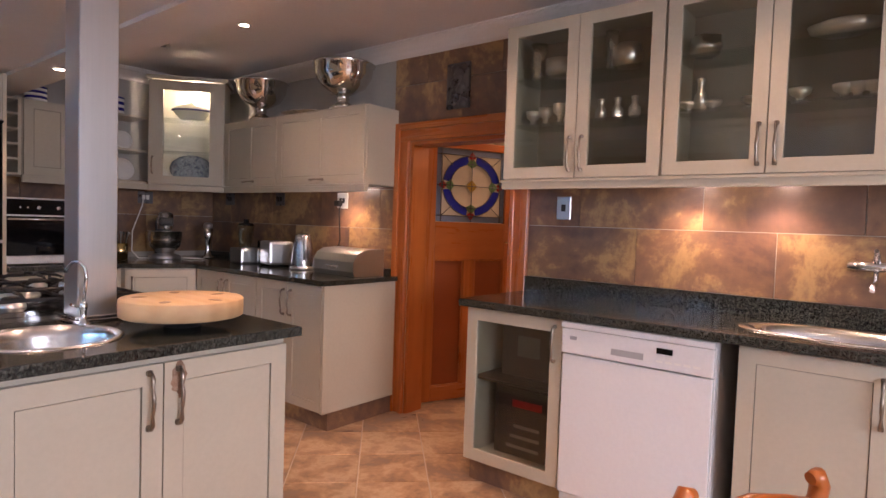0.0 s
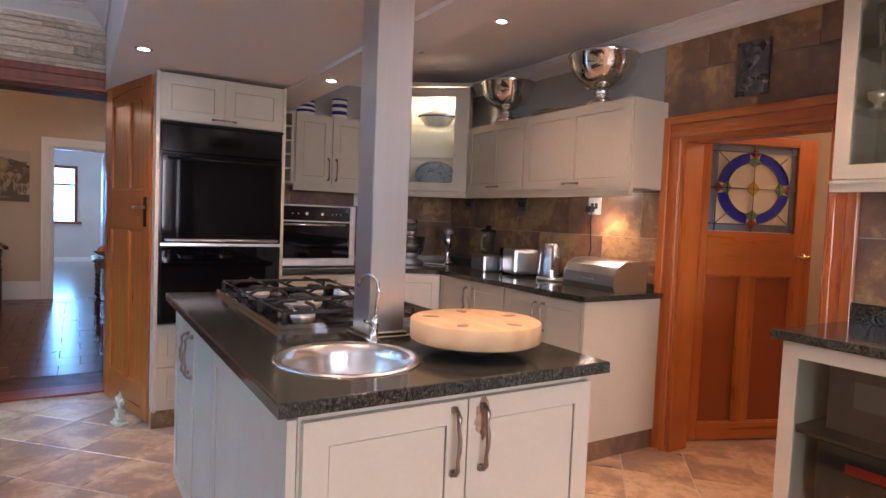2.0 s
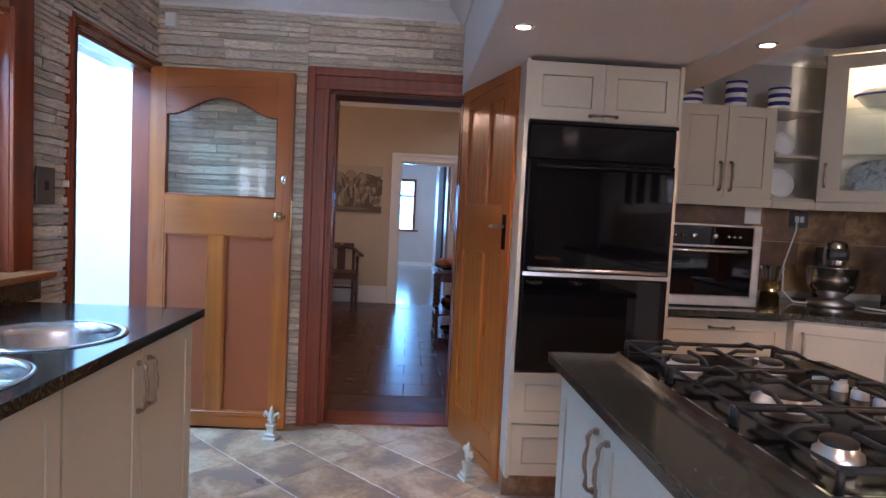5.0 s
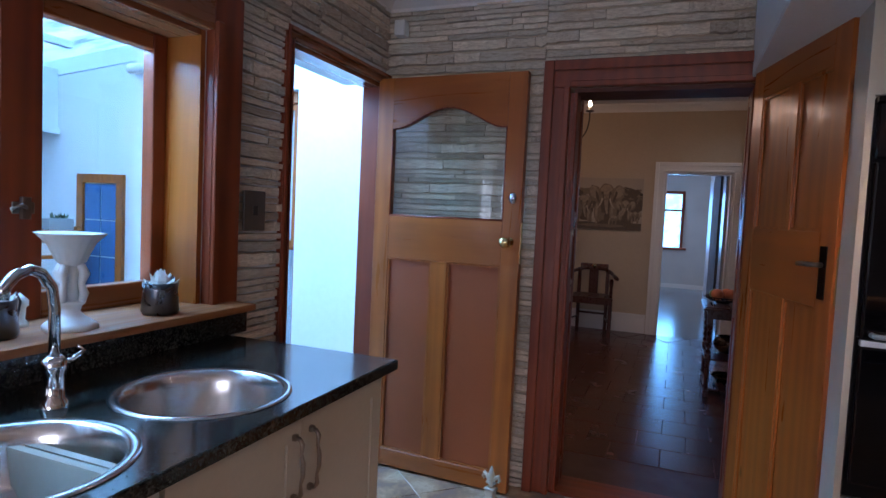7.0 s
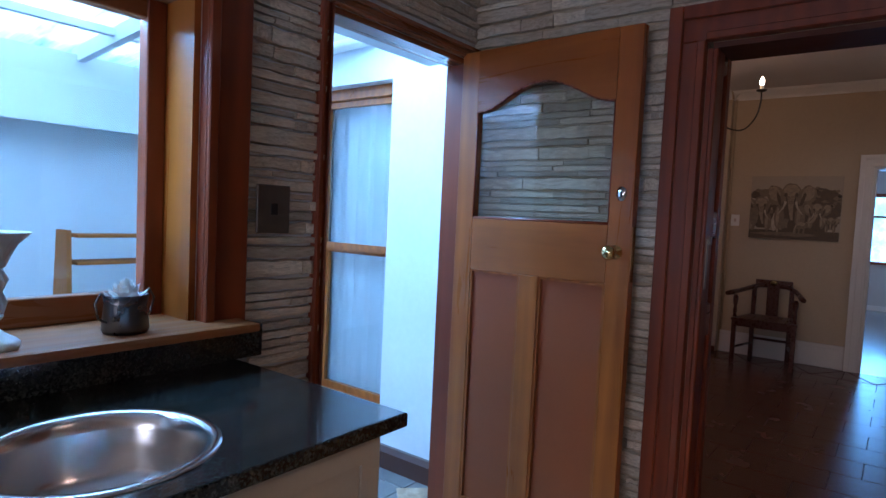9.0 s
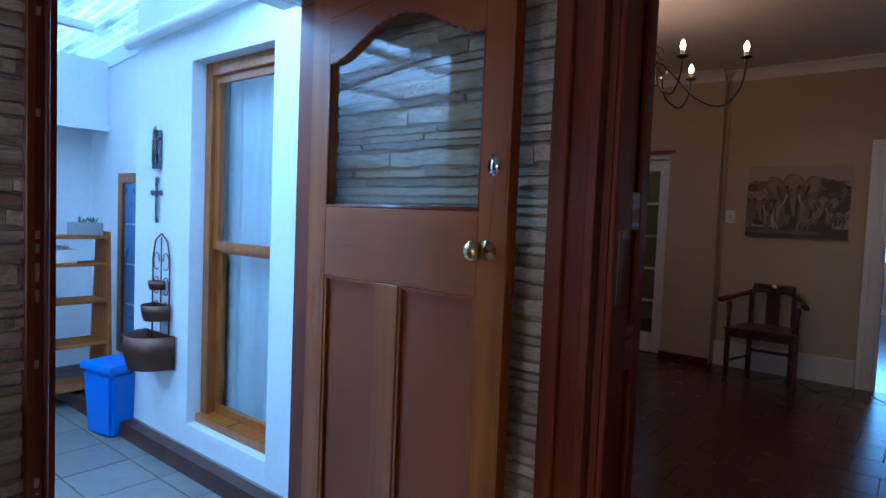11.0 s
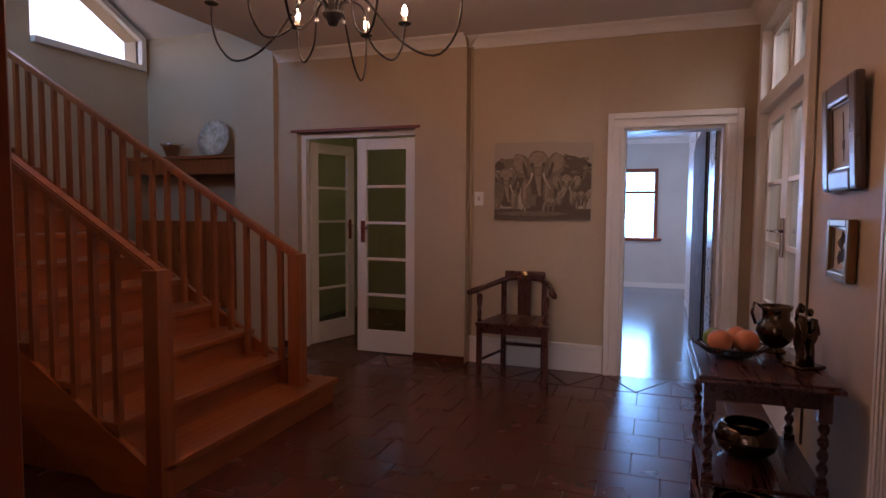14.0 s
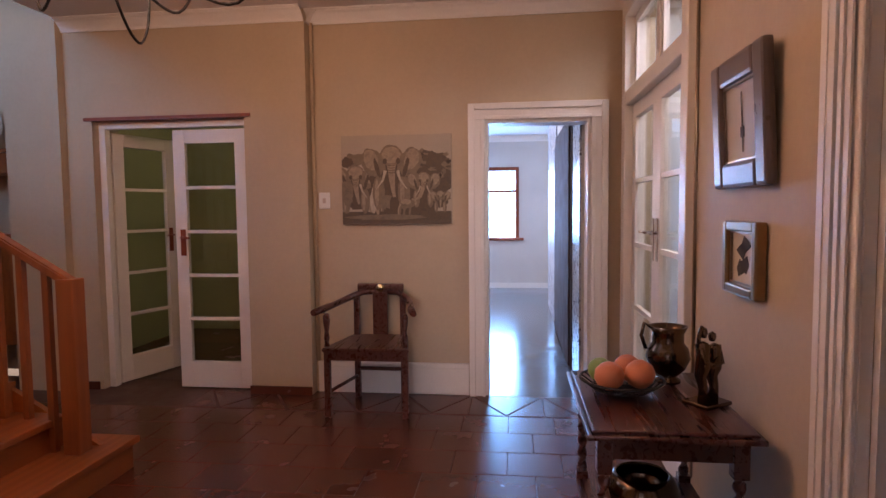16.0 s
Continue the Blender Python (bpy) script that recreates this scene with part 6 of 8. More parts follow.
for k in range(8):
    m = pose(0, 0, 0, 0, 0, 45 * k + 12)
    long_arm = k % 2 == 0
    R, cz = (0.60, 0.07) if long_arm else (0.40, 0.03)
    arm = thing("arm", "", "", m)
    arm.parent = ch
    bm = bmesh.new()
    low = -0.19 if long_arm else -0.15
    pts = [(0.03, 0, 0.0), (0.05, 0, 0.06), (0.11, 0, 0.085), (0.17, 0, 0.05), (R * 0.50, 0, low * 0.55), (R * 0.68, 0, low * 0.95), (R * 0.84, 0, low), (R * 0.96, 0, low * 0.55), (R, 0, 0.0), (R, 0, cz)]
    sm = []
    for i in range(len(pts) - 1):
        p0, p1, p2, p3 = [Vector(pts[min(max(i + j, 0), len(pts) - 1)]) for j in (-1, 0, 1, 2)]
        for u in (0, 0.33, 0.66):
            sm.append(0.5 * ((2 * p1) + (-p0 + p2) * u + (2 * p0 - 5 * p1 + 4 * p2 - p3) * u * u + (-p0 + 3 * p1 - 3 * p2 + p3) * u ** 3))
    sm.append(Vector(pts[-1]))
    tube(bm, sm, 0.0055, 7)
    part("rod", bm, IRON, arm)
    bm = bmesh.new()
    tube(bm, [(0.10 + 0.045 * math.cos(a), 0, 0.14 + 0.045 * math.sin(a)) for a in [i * 0.45 for i in range(14)]], 0.003, 5)
    tube(bm, [(0.03, 0, 0.02), (0.075, 0, 0.22), (0.05, 0, 0.34), (0.01, 0, 0.42)], 0.004, 5)
    part("scroll", bm, IRON, arm)
    bm = bmesh.new()
    lathe(bm, [(0, cz), (0.02, cz), (0.033, cz + 0.006), (0.035, cz + 0.012), (0.016, cz + 0.012), (0, cz + 0.012)], 16, pose(R, 0, 0))
    part("drip_pan", bm, IRON, arm)
    bm = bmesh.new()
    lathe(bm, [(0.012, cz + 0.012), (0.012, cz + 0.045), (0, cz + 0.046)], 12, pose(R, 0, 0))
    part("candle_sleeve", bm, CANDLE, arm)
    bm = bmesh.new()
    lathe(bm, [(0.008, cz + 0.046), (0.015, cz + 0.062), (0.013, cz + 0.08), (0.004, cz + 0.10), (0, cz + 0.104)], 12, pose(R, 0, 0))
    part("bulb", bm, BULB, arm)
    bm = bmesh.new()
    lathe(bm, [(0, -0.012), (0.009, -0.004), (0.006, 0.008), (0, 0.014)], 6, pose(0.17, 0, 0.02))
    part("crystal", bm, crystal, arm)

# downlights
for x, y, z in DOWNLIGHTS:
    dl_ = thing("downlight", "small round recessed ceiling downlight, lit", "ceiling light", pose(x, y, z), "ceiling downlights")
    bm = bmesh.new()
    lathe(bm, [(0.026, -0.001), (0.028, -0.005), (0.040, -0.004), (0.042, 0.0), (0.026, 0.0)], 24)
    part("ring", bm, CHROME, dl_)
    bm = bmesh.new()
    lathe(bm, [(0, -0.003), (0.025, -0.003), (0.025, -0.001), (0, -0.001)], 20)
    part("bulb", bm, LAMPGLOW, dl_)
sd_ = thing("smoke_alarm", "round ceiling fitting with a dark centre", "alarm", pose(-4.35, 3.95, 2.369))
bm = bmesh.new()
lathe(bm, [(0.02, -0.02), (0.045, -0.018), (0.05, 0), (0, 0)], 20)
part("ring", bm, CHROME, sd_)
bm = bmesh.new()
lathe(bm, [(0, -0.021), (0.022, -0.021), (0.02, -0.012), (0, -0.01)], 16)
part("eye", bm, MATTE, sd_)

# ---- hall furniture ----
hc = thing("corner_armchair", "dark carved mahogany horseshoe-back armchair with a solid seat", "chair", pose(-9.82, 1.0, 0, 0, 0, 0))
for x, y, z in ((0.21, -0.26, 0.68), (0.21, 0.26, 0.68), (-0.22, -0.17, 0.74), (-0.22, 0.17, 0.74)):
    part("leg", B((x - 0.02, x + 0.02, y - 0.02, y + 0.02, 0, 0.46 if z < 0.7 else z), bev=0.004), MAHOG, hc)
for y in (-0.26, 0.26):
    bm = bmesh.new()
    lathe(bm, [(0.02, 0.47), (0.014, 0.50), (0.02, 0.53), (0.013, 0.57), (0.022, 0.62), (0.024, 0.67), (0.012, 0.69), (0, 0.69)], 14)
    part("arm_post", bm, MAHOG, hc, at=pose(0.21, y, 0))
bm = bmesh.new()
prism(bm, [(0.24, -0.29), (0.24, 0.29), (-0.24, 0.20), (-0.24, -0.20)], 0.435, 0.462)
bmesh.ops.bevel(bm, geom=bm.edges[:], offset=0.006, segments=2, affect="EDGES")
part("seat", bm, MAHOG, hc)
for b_ in ((0.195, 0.225, -0.24, 0.24, 0.38, 0.434), (-0.235, -0.21, -0.16, 0.16, 0.38, 0.434)):
    part("seat_rail", B(b_), MAHOG, hc)
part("stretcher", B((-0.23, -0.21, -0.15, 0.15, 0.20, 0.225), bev=0.003), MAHOG, hc)
for s in (-1, 1):
    bm = bmesh.new()
    tube(bm, [(0.20, s * 0.26, 0.16), (-0.21, s * 0.17, 0.16)], 0.012, 8)
    part("stretcher", bm, MAHOG, hc)
bm = bmesh.new()
arc = [(0.27, -0.33, 0.70), (0.18, -0.30, 0.708), (0.02, -0.27, 0.715), (-0.14, -0.22, 0.735), (-0.24, -0.13, 0.77), (-0.26, 0, 0.775), (-0.24, 0.13, 0.77), (-0.14, 0.22, 0.735), (0.02, 0.27, 0.715), (0.18, 0.30, 0.708), (0.27, 0.33, 0.70)]
tube(bm, arc, [0.020, 0.026, 0.022, 0.022, 0.024, 0.024, 0.024, 0.022, 0.022, 0.026, 0.020], 10)
part("arm_rail", bm, MAHOG, hc)
part("crest", B((-0.275, -0.235, -0.17, 0.17, 0.765, 0.83), bev=0.012), MAHOG, hc)
part("splat", B((-0.245, -0.228, -0.055, 0.055, 0.46, 0.77), bev=0.003), MAHOG, hc)
bm = bmesh.new()
lathe(bm, [(0.03, 0), (0.022, 0.006), (0, 0.008)], 12, pose(-0.235, 0, 0.80, 0, 90, 0))
part("carving", bm, BRASS, hc)

tb = thing("side_table", "dark mahogany two-tier side table with barley-twist legs", "table", pose(-7.89, 2.415, 0))
bm = B((-0.34, 0.34, -0.245, 0.245, 0.695, 0.712), (-0.325, 0.325, -0.23, 0.23, 0.712, 0.722), bev=0.006)
part("tabletop", bm, MAHOG, tb)
part("apron", B((-0.29, 0.29, -0.20, 0.20, 0.625, 0.694)), MAHOG, tb)
for sx in (-0.28, 0.28):
    for sy in (-0.19, 0.19):
        bm = bmesh.new()
        for z0, z1 in ((0.0, 0.05), (0.28, 0.34), (0.58, 0.694)):
            box(bm, -0.022, 0.022, -0.022, 0.022, z0, z1, bev=0.002)
        rows = []
        for i in range(45):
            z = 0.335 + 0.25 * i / 44
            rows.append([((0.014 + 0.006 * math.cos(2 * (2 * math.pi * j / 12) - i * 0.72)) * math.cos(2 * math.pi * j / 12), (0.014 + 0.006 * math.cos(2 * (2 * math.pi * j / 12) - i * 0.72)) * math.sin(2 * math.pi * j / 12), z) for j in range(13)])
        ribbon(bm, rows)
        lathe(bm, [(0.016, 0.05), (0.02, 0.08), (0.014, 0.13), (0.02, 0.20), (0.014, 0.24), (0.016, 0.28)], 12)
        part("leg", bm, MAHOG, tb, at=pose(sx, sy, 0))
part("shelf", B((-0.31, 0.31, -0.215, 0.215, 0.295, 0.313), bev=0.004), MAHOG, tb)
part("shelf", B((-0.30, 0.30, -0.205, 0.205, 0.055, 0.070), bev=0.004), MAHOG, tb)
DARKPOT = metal("dark_glazed_bronze", (0.14, 0.10, 0.07), 0.15)
fb = thing("fruit_basket", "dark pierced metal basket holding oranges and a green pear", "fruit bowl", pose(-7.93, 2.33, 0.723))
bm = bmesh.new()
for k in range(24):
    a = 2 * math.pi * k / 24
    tube(bm, [(0.05 * math.cos(a), 0.05 * math.sin(a), 0.012), (0.10 * math.cos(a + 0.1), 0.10 * math.sin(a + 0.1), 0.02), (0.14 * math.cos(a + 0.2), 0.14 * math.sin(a + 0.2), 0.05)], 0.003, 5)
for r, z in ((0.14, 0.05), (0.10, 0.021), (0.05, 0.012)):
    tube(bm, [(r * math.cos(2 * math.pi * i / 32), r * math.sin(2 * math.pi * i / 32), z) for i in range(32)], 0.004, 6, True)
lathe(bm, [(0, 0.0), (0.05, 0.0), (0.05, 0.012), (0, 0.012)], 20)
part("basket", bm, IRON, fb)
ORANGE, GREENF = paint("orange_peel", (0.66, 0.21, 0.09), 0.45, 0.2, 0.5, 180), paint("green_peel", (0.20, 0.30, 0.07), 0.4, 0.2)


def fruit(name, label, x, y, z, r, mt):
    bm = bmesh.new()
    lathe(bm, [(0, -r * 0.93), (r * 0.5, -r * 0.84), (r * 0.86, -r * 0.5), (r, 0), (r * 0.88, r * 0.48), (r * 0.5, r * 0.84), (r * 0.12, r * 0.92), (0, r * 0.86)], 20)
    return one(name, label, "fruit", bm, mt, pose(x, y, z, 8, 12, 0))


fruit("orange", "ripe reddish orange in the dark basket", -7.875, 2.28, 0.795, 0.050, ORANGE)
fruit("orange", "ripe orange fruit resting in the basket", -7.90, 2.385, 0.797, 0.050, ORANGE)
fruit("orange", "ripe orange at the back of the basket", -7.99, 2.36, 0.795, 0.048, ORANGE)
fruit("green_pear", "green fruit at the side of the basket", -7.975, 2.265, 0.790, 0.044, GREENF)
jg = thing("bronze_jug", "dark glazed bronze jug with a flared neck and handle", "jug", pose(-8.08, 2.52, 0.723))
bm = bmesh.new()
lathe(bm, [(0, 0), (0.045, 0), (0.045, 0.01), (0.03, 0.02), (0.06, 0.05), (0.078, 0.09), (0.07, 0.125), (0.055, 0.145), (0.055, 0.18), (0.068, 0.205), (0.062, 0.205), (0.05, 0.18), (0.05, 0.145), (0, 0.14)], 32)
part("body", bm, DARKPOT, jg)
bm = bmesh.new()
tube(bm, [(0, -0.062, 0.20), (0, -0.085, 0.215), (0, -0.095, 0.17), (0, -0.078, 0.12)], 0.007, 8)
part("handle", bm, DARKPOT, jg)
bm = bmesh.new()
box(bm, -0.05, 0.05, -0.06, 0.06, 0, 0.012, bev=0.003)
for d, h in ((-1, 1.0), (1, 0.93)):
    y_ = 0.026 * d
    body = [(0.004, y_ * 0.9, 0.012), (0.006, y_, 0.05), (-0.004, y_ * 1.05, 0.085), (0.004, y_, 0.115), (0.006, y_ * 1.1, 0.150), (0.002, y_, 0.176), (0.0, y_ * 0.85, 0.184)]
    tube(bm, [(a, b_, 0.012 + (c_ - 0.012) * h) for a, b_, c_ in body], [0.017, 0.014, 0.018, 0.024, 0.019, 0.024, 0.008], 14)
    lathe(bm, [(0, -0.015), (0.009, -0.012), (0.013, 0), (0.011, 0.010), (0, 0.016)], 14, pose(0, y_ * 0.8, 0.012 + 0.196 * h))
    tube(bm, [(0.012, y_ * 1.6, 0.165 * h), (0.022, y_ * 1.7, 0.130 * h), (0.020, -y_ * 0.2, 0.118 * h), (0.018, -y_ * 0.9, 0.140 * h)], [0.008, 0.007, 0.0065, 0.006], 8)
tube(bm, [(0, -0.044, 0.170), (0.006, -0.050, 0.205), (0.0, -0.030, 0.226), (0, -0.010, 0.215)], [0.007, 0.0065, 0.006, 0.006], 8)
one("bronze_figurine", "dark polished bronze ornament of two embracing shapes on a square base", "ornament", bm, DARKPOT, pose(-7.83, 2.58, 0.723, 0, 0, 35) @ Matrix.Diagonal((1.0, 1.0, 1.12, 1)))
pot2 = thing("shelf_bowl", "dark glossy rounded pot on the table shelf", "bowl", pose(-7.92, 2.40, 0.314))
bm = bmesh.new()
lathe(bm, [(0, 0), (0.07, 0), (0.11, 0.03), (0.125, 0.08), (0.105, 0.12), (0.09, 0.135), (0.084, 0.13), (0.10, 0.11), (0.11, 0.08), (0, 0.02)], 36)
part("body", bm, DARKPOT, pot2)
bm = bmesh.new()
lathe(bm, [(0, 0), (0.08, 0), (0.13, 0.05), (0.14, 0.055), (0.08, 0.012), (0, 0.01)], 30)
one("low_dish", "dark shallow metal dish on the bottom shelf", "dish", bm, DARKPOT, pose(-7.9, 2.4, 0.071))

# pictures
cvs = thing("elephant_canvas", "sepia canvas print of an elephant herd before dark trees", "picture", face(-10.148, 0.712, 1.258, 90))
SEP = [mottled("sepia_tone", [(0.32, dim(c, 0.62)), (0.5, c), (0.68, dim(c, 1.25))], 26.0, 0.7, 0.03, 0.0) for c in
       ((0.05, 0.032, 0.018), (0.11, 0.078, 0.047), (0.20, 0.148, 0.095), (0.31, 0.235, 0.155), (0.44, 0.36, 0.26))]
CW, CH = 0.81, 0.645
part("canvas", B((0, CW, -0.022, 0, 0, CH), bev=0.002), paint("sepia_sky", (0.42, 0.345, 0.255), 0.7), cvs)
layer = [0]


def blob(cx, cy, w, h, tone, jag=0.06, turn=0, n=26):
    """One painted patch; places and half sizes in hundredths of the canvas, from its top left corner."""
    rnd_, t = random.Random(layer[0] * 7 + 1), radians(turn)
    layer[0] += 1
    pts = []
    for i in range(n):
        k, a = 1 + rnd_.uniform(-jag, jag), 2 * math.pi * i / n
        u, v = w * k * math.cos(a), h * k * math.sin(a)
        pts.append((min(max((cx + u * math.cos(t) - v * math.sin(t)) * CW / 100, 0.003), CW - 0.003), min(max((100 - cy - (u * math.sin(t) + v * math.cos(t))) * CH / 100, 0.003), CH - 0.003)))
    y = -0.0225 - 0.00010 * layer[0]
    bm = bmesh.new()
    bm.faces.new([bm.verts.new((a, y, b_)) for a, b_ in pts])
    part("patch", bm, SEP[tone], cvs)


def stroke(pts, w0, w1, tone):
    """A tapering painted line through points given like those of blob()."""
    y = -0.0225 - 0.00010 * layer[0]
    layer[0] += 1
    p = [Vector((a * CW / 100, y, (100 - b_) * CH / 100)) for a, b_ in pts]
    left, right = [], []
    for i, q in enumerate(p):
        d = (p[min(i + 1, len(p) - 1)] - p[max(i - 1, 0)]).normalized()
        w_ = (w0 + (w1 - w0) * i / (len(p) - 1)) * CW / 200
        left.append(q + Vector((-d.z, 0, d.x)) * w_)
        right.append(q - Vector((-d.z, 0, d.x)) * w_)
    bm = bmesh.new()
    ribbon(bm, [left, right], False)
    part("patch", bm, SEP[tone], cvs)


def beast(cx, cy, k, legs=True, tusks=True, sway=0.0):
    """An elephant seen from the front: k its half height in hundredths of the canvas."""
    blob(cx, cy + k * 0.55, k * 0.62, k * 0.62, 1, 0.05)
    if legs:
        for d in (-0.36, 0.34):
            blob(cx + d * k, cy + k * 1.05, k * 0.17, k * 0.58, 2, 0.04)
            blob(cx + d * k - k * 0.05, cy + k * 1.05, k * 0.06, k * 0.45, 3, 0.08)
    for d in (-1, 1):
        blob(cx + d * k * 0.52, cy + k * 0.02, k * 0.30, k * 0.50, 2, 0.06, d * 12)
        blob(cx + d * k * 0.56, cy - k * 0.08, k * 0.20, k * 0.36, 3, 0.08, d * 12)
        blob(cx + d * k * 0.40, cy + k * 0.20, k * 0.06, k * 0.34, 1, 0.10, d * 12)
    blob(cx, cy - k * 0.05, k * 0.36, k * 0.52, 2, 0.04)
    blob(cx, cy - k * 0.22, k * 0.26, k * 0.28, 3, 0.05)
    for d in (-1, 1):
        blob(cx + d * k * 0.18, cy - k * 0.02, k * 0.06, k * 0.10, 1, 0.1)
    tr = [(cx + sway * k * f * f, cy + k * (0.10 + f)) for f in (0, 0.25, 0.5, 0.8, 1.1)]
    stroke(tr, k * 0.34, k * 0.12, 1)
    stroke(tr, k * 0.24, k * 0.08, 3)
    for f in (0.12, 0.2, 0.28, 0.36):
        stroke([(cx - k * 0.10, cy + k * f), (cx, cy + k * (f + 0.02)), (cx + k * 0.10, cy + k * f)], k * 0.02, k * 0.02, 1)
    if tusks:
        for d in (-1, 1):
            stroke([(cx + d * k * 0.17, cy + k * 0.30), (cx + d * k * 0.24, cy + k * 0.62), (cx + d * k * 0.42, cy + k * 0.92)], k * 0.09, k * 0.02, 4)


for a in ((12, 27, 10, 7, 2), (5, 30, 6, 6, 1), (72, 30, 13, 13, 2), (78, 24, 8, 6, 1), (88, 34, 11, 13, 1), (96, 44, 8, 12, 2), (70, 46, 12, 14, 1), (84, 52, 17, 16, 1), (50, 66, 50, 24, 1), (32, 60, 14, 30, 2)):
    blob(*a, 0.16)
pr = random.Random(3)
for k in range(26):
    blob(pr.uniform(62, 98), pr.uniform(22, 50), pr.uniform(1.5, 4), pr.uniform(1.2, 3), pr.choice((0, 1, 2)), 0.3)
stroke([(0.4, 92.5), (99.6, 92.5)], 11, 11, 1)
blob(40, 92, 34, 3, 2, 0.2)
for a in ((26, 60, 5, 26, 3), (33, 66, 6, 22, 3), (38, 62, 4, 22, 2), (29, 72, 3, 16, 4), (24, 66, 1.2, 20, 1), (35, 70, 1.2, 18, 1)):
    blob(*a, 0.10)
beast(13, 47, 25, sway=0.1)
blob(5, 64, 6, 14, 2, 0.12)
beast(46, 30, 33, sway=0.06)
beast(75, 52, 18, sway=-0.35)
beast(90, 69, 11, tusks=False)
blob(60, 77, 7, 5, 2, 0.06)
blob(59, 75, 5, 3, 3, 0.08)
for x_ in (54, 58, 63):
    stroke([(x_, 77), (x_ - 0.5, 84), (x_ - 1, 90)], 2.2, 1.6, 2)
stroke([(54, 77), (52, 83), (52, 89)], 1.6, 0.8, 3)
stroke([(75, 60), (72, 70), (67, 73), (64, 72)], 2.6, 1.4, 3)


plate("thermostat", "small white wall control box beside the canvas", face(-10.149, 0.572, 1.435, 90), 0.085, 0.12, PLASTIC, 1, GROUT)


DK = paint("print_ink", (0.06, 0.045, 0.035), 0.7)


def framed(name, label, x0, x1, z0, z1, wdt, mat_f, picture, lean, motif):
    t = thing(name, label, "picture", pose(x0, 2.716, z0) @ pose(0, 0, 0, lean, 0, 0))
    w, h = x1 - x0, z1 - z0
    for b_ in ((0, wdt, 0, h), (w - wdt, w, 0, h), (wdt, w - wdt, 0, wdt), (wdt, w - wdt, h - wdt, h)):
        bm = B((b_[0], b_[1], -0.035, 0.0, b_[2], b_[3]), bev=0.014 if wdt > 0.05 else 0.007)
        part("frame", bm, mat_f, t)
    part("slip", B((wdt, w - wdt, -0.02, -0.014, wdt, wdt + 0.008), (wdt, w - wdt, -0.02, -0.014, h - wdt - 0.008, h - wdt), (wdt, wdt + 0.008, -0.02, -0.014, wdt + 0.008, h - wdt - 0.008), (w - wdt - 0.008, w - wdt, -0.02, -0.014, wdt + 0.008, h - wdt - 0.008)), PEWTER, t)
    part("mount", B((wdt, w - wdt, -0.012, -0.008, wdt, h - wdt)), picture, t)
    bm = bmesh.new()
    motif(bm, w, h)
    part("drawing", bm, DK, t)
    return t


def stalk(bm, w, h):
    box(bm, w / 2 - 0.006, w / 2 + 0.006, -0.0135, -0.0125, h * 0.27, h * 0.72)
    box(bm, w / 2 - 0.016, w / 2 + 0.016, -0.0135, -0.0125, h * 0.38, h * 0.46)


def leafy(bm, w, h):
    for i, (a, b_) in enumerate(((0.4, 0.6), (0.55, 0.68), (0.5, 0.42), (0.42, 0.35))):
        prism(bm, [(w * a + 0.04 * math.cos(k * 1.05 + i), h * b_ + 0.035 * math.sin(k * 1.05 + i) * (1 if k % 2 else 0.4)) for k in range(6)], -0.0135, -0.0125, "y")


framed("framed_print", "dark wood framed print with a beaded slip, tilted off the wall", -8.12, -7.665, 1.42, 1.845, 0.085, FRAMEM, paint("grey_mount", (0.50, 0.47, 0.43), 0.6), 3, stalk)
framed("framed_print", "small gilt framed botanical print in cream mount", -8.02, -7.735, 1.07, 1.31, 0.032, metal("dull_gilt", (0.30, 0.18, 0.08), 0.38), paint("cream_mount", (0.62, 0.56, 0.42), 0.6), 0, leafy)

# far room things
BACK = glow("outdoor_view", (0.75, 0.95, 1.0), 4.5)
nt = BACK.node_tree
c = ramp(nt, noisy(nt, coords(nt), 1.8, 6, 0.7), [(0.40, (0.10, 0.30, 0.28)), (0.52, (0.16, 0.50, 0.95)), (0.6, (0.22, 0.60, 1.0))])
nt.links.new(c, nt.nodes["Principled BSDF"].inputs["Emission Color"])
nt.nodes["Principled BSDF"].inputs["Base Color"].default_value = (0, 0, 0, 1)
tagged(finish("backdrop", B((-20.1, -20.0, -3, 6, -1, 5)), BACK), "", "", "", "structure")
fw = thing("far_window", "timber-framed window of the far room with daylight behind", "window", face(-16.2, 0.98, 0.87, 90), "", "structure")
part("frame", B((0, 0.06, -0.03, 0.15, 0, 1.21)), MERANTI, fw)
part("frame", B((1.01, 1.07, -0.03, 0.15, 0, 1.21)), MERANTI, fw)
part("frame", B((0.06, 1.01, -0.03, 0.15, 1.15, 1.21)), MERANTI_Y, fw)
part("sill", B((-0.08, 1.15, -0.08, 0.15, -0.045, 0.0), bev=0.004), MERANTI_Y, fw)
part("mullion", B((0.06, 1.01, 0.02, 0.06, 0.78, 0.82)), MERANTI_Y, fw)
bm = bmesh.new()
cornice(bm, (-16.199, 0.6), (-16.199, 2.75), (1, 0), 2.60)
struct("far_cornice", bm, COVE)
struct("far_baseboard", B((-16.2, -16.18, 0.6, 2.75, 0, 0.09)), WHITE)
wd = thing("dark_doorway", "dark timber door case in the patterned wall of the far room", "door", pose(-12.8, 2.457, 0))
DARKDOOR = paint("dull_dark_door_paint", (0.035, 0.016, 0.011), 0.85)
part("case", B((-0.05, 1.9, -0.02, 0.0, 0, 2.15)), DARKDOOR, wd)
part("leaf", B((0.05, 1.8, -0.035, -0.02, 0.01, 2.05)), DARKDOOR, wd)
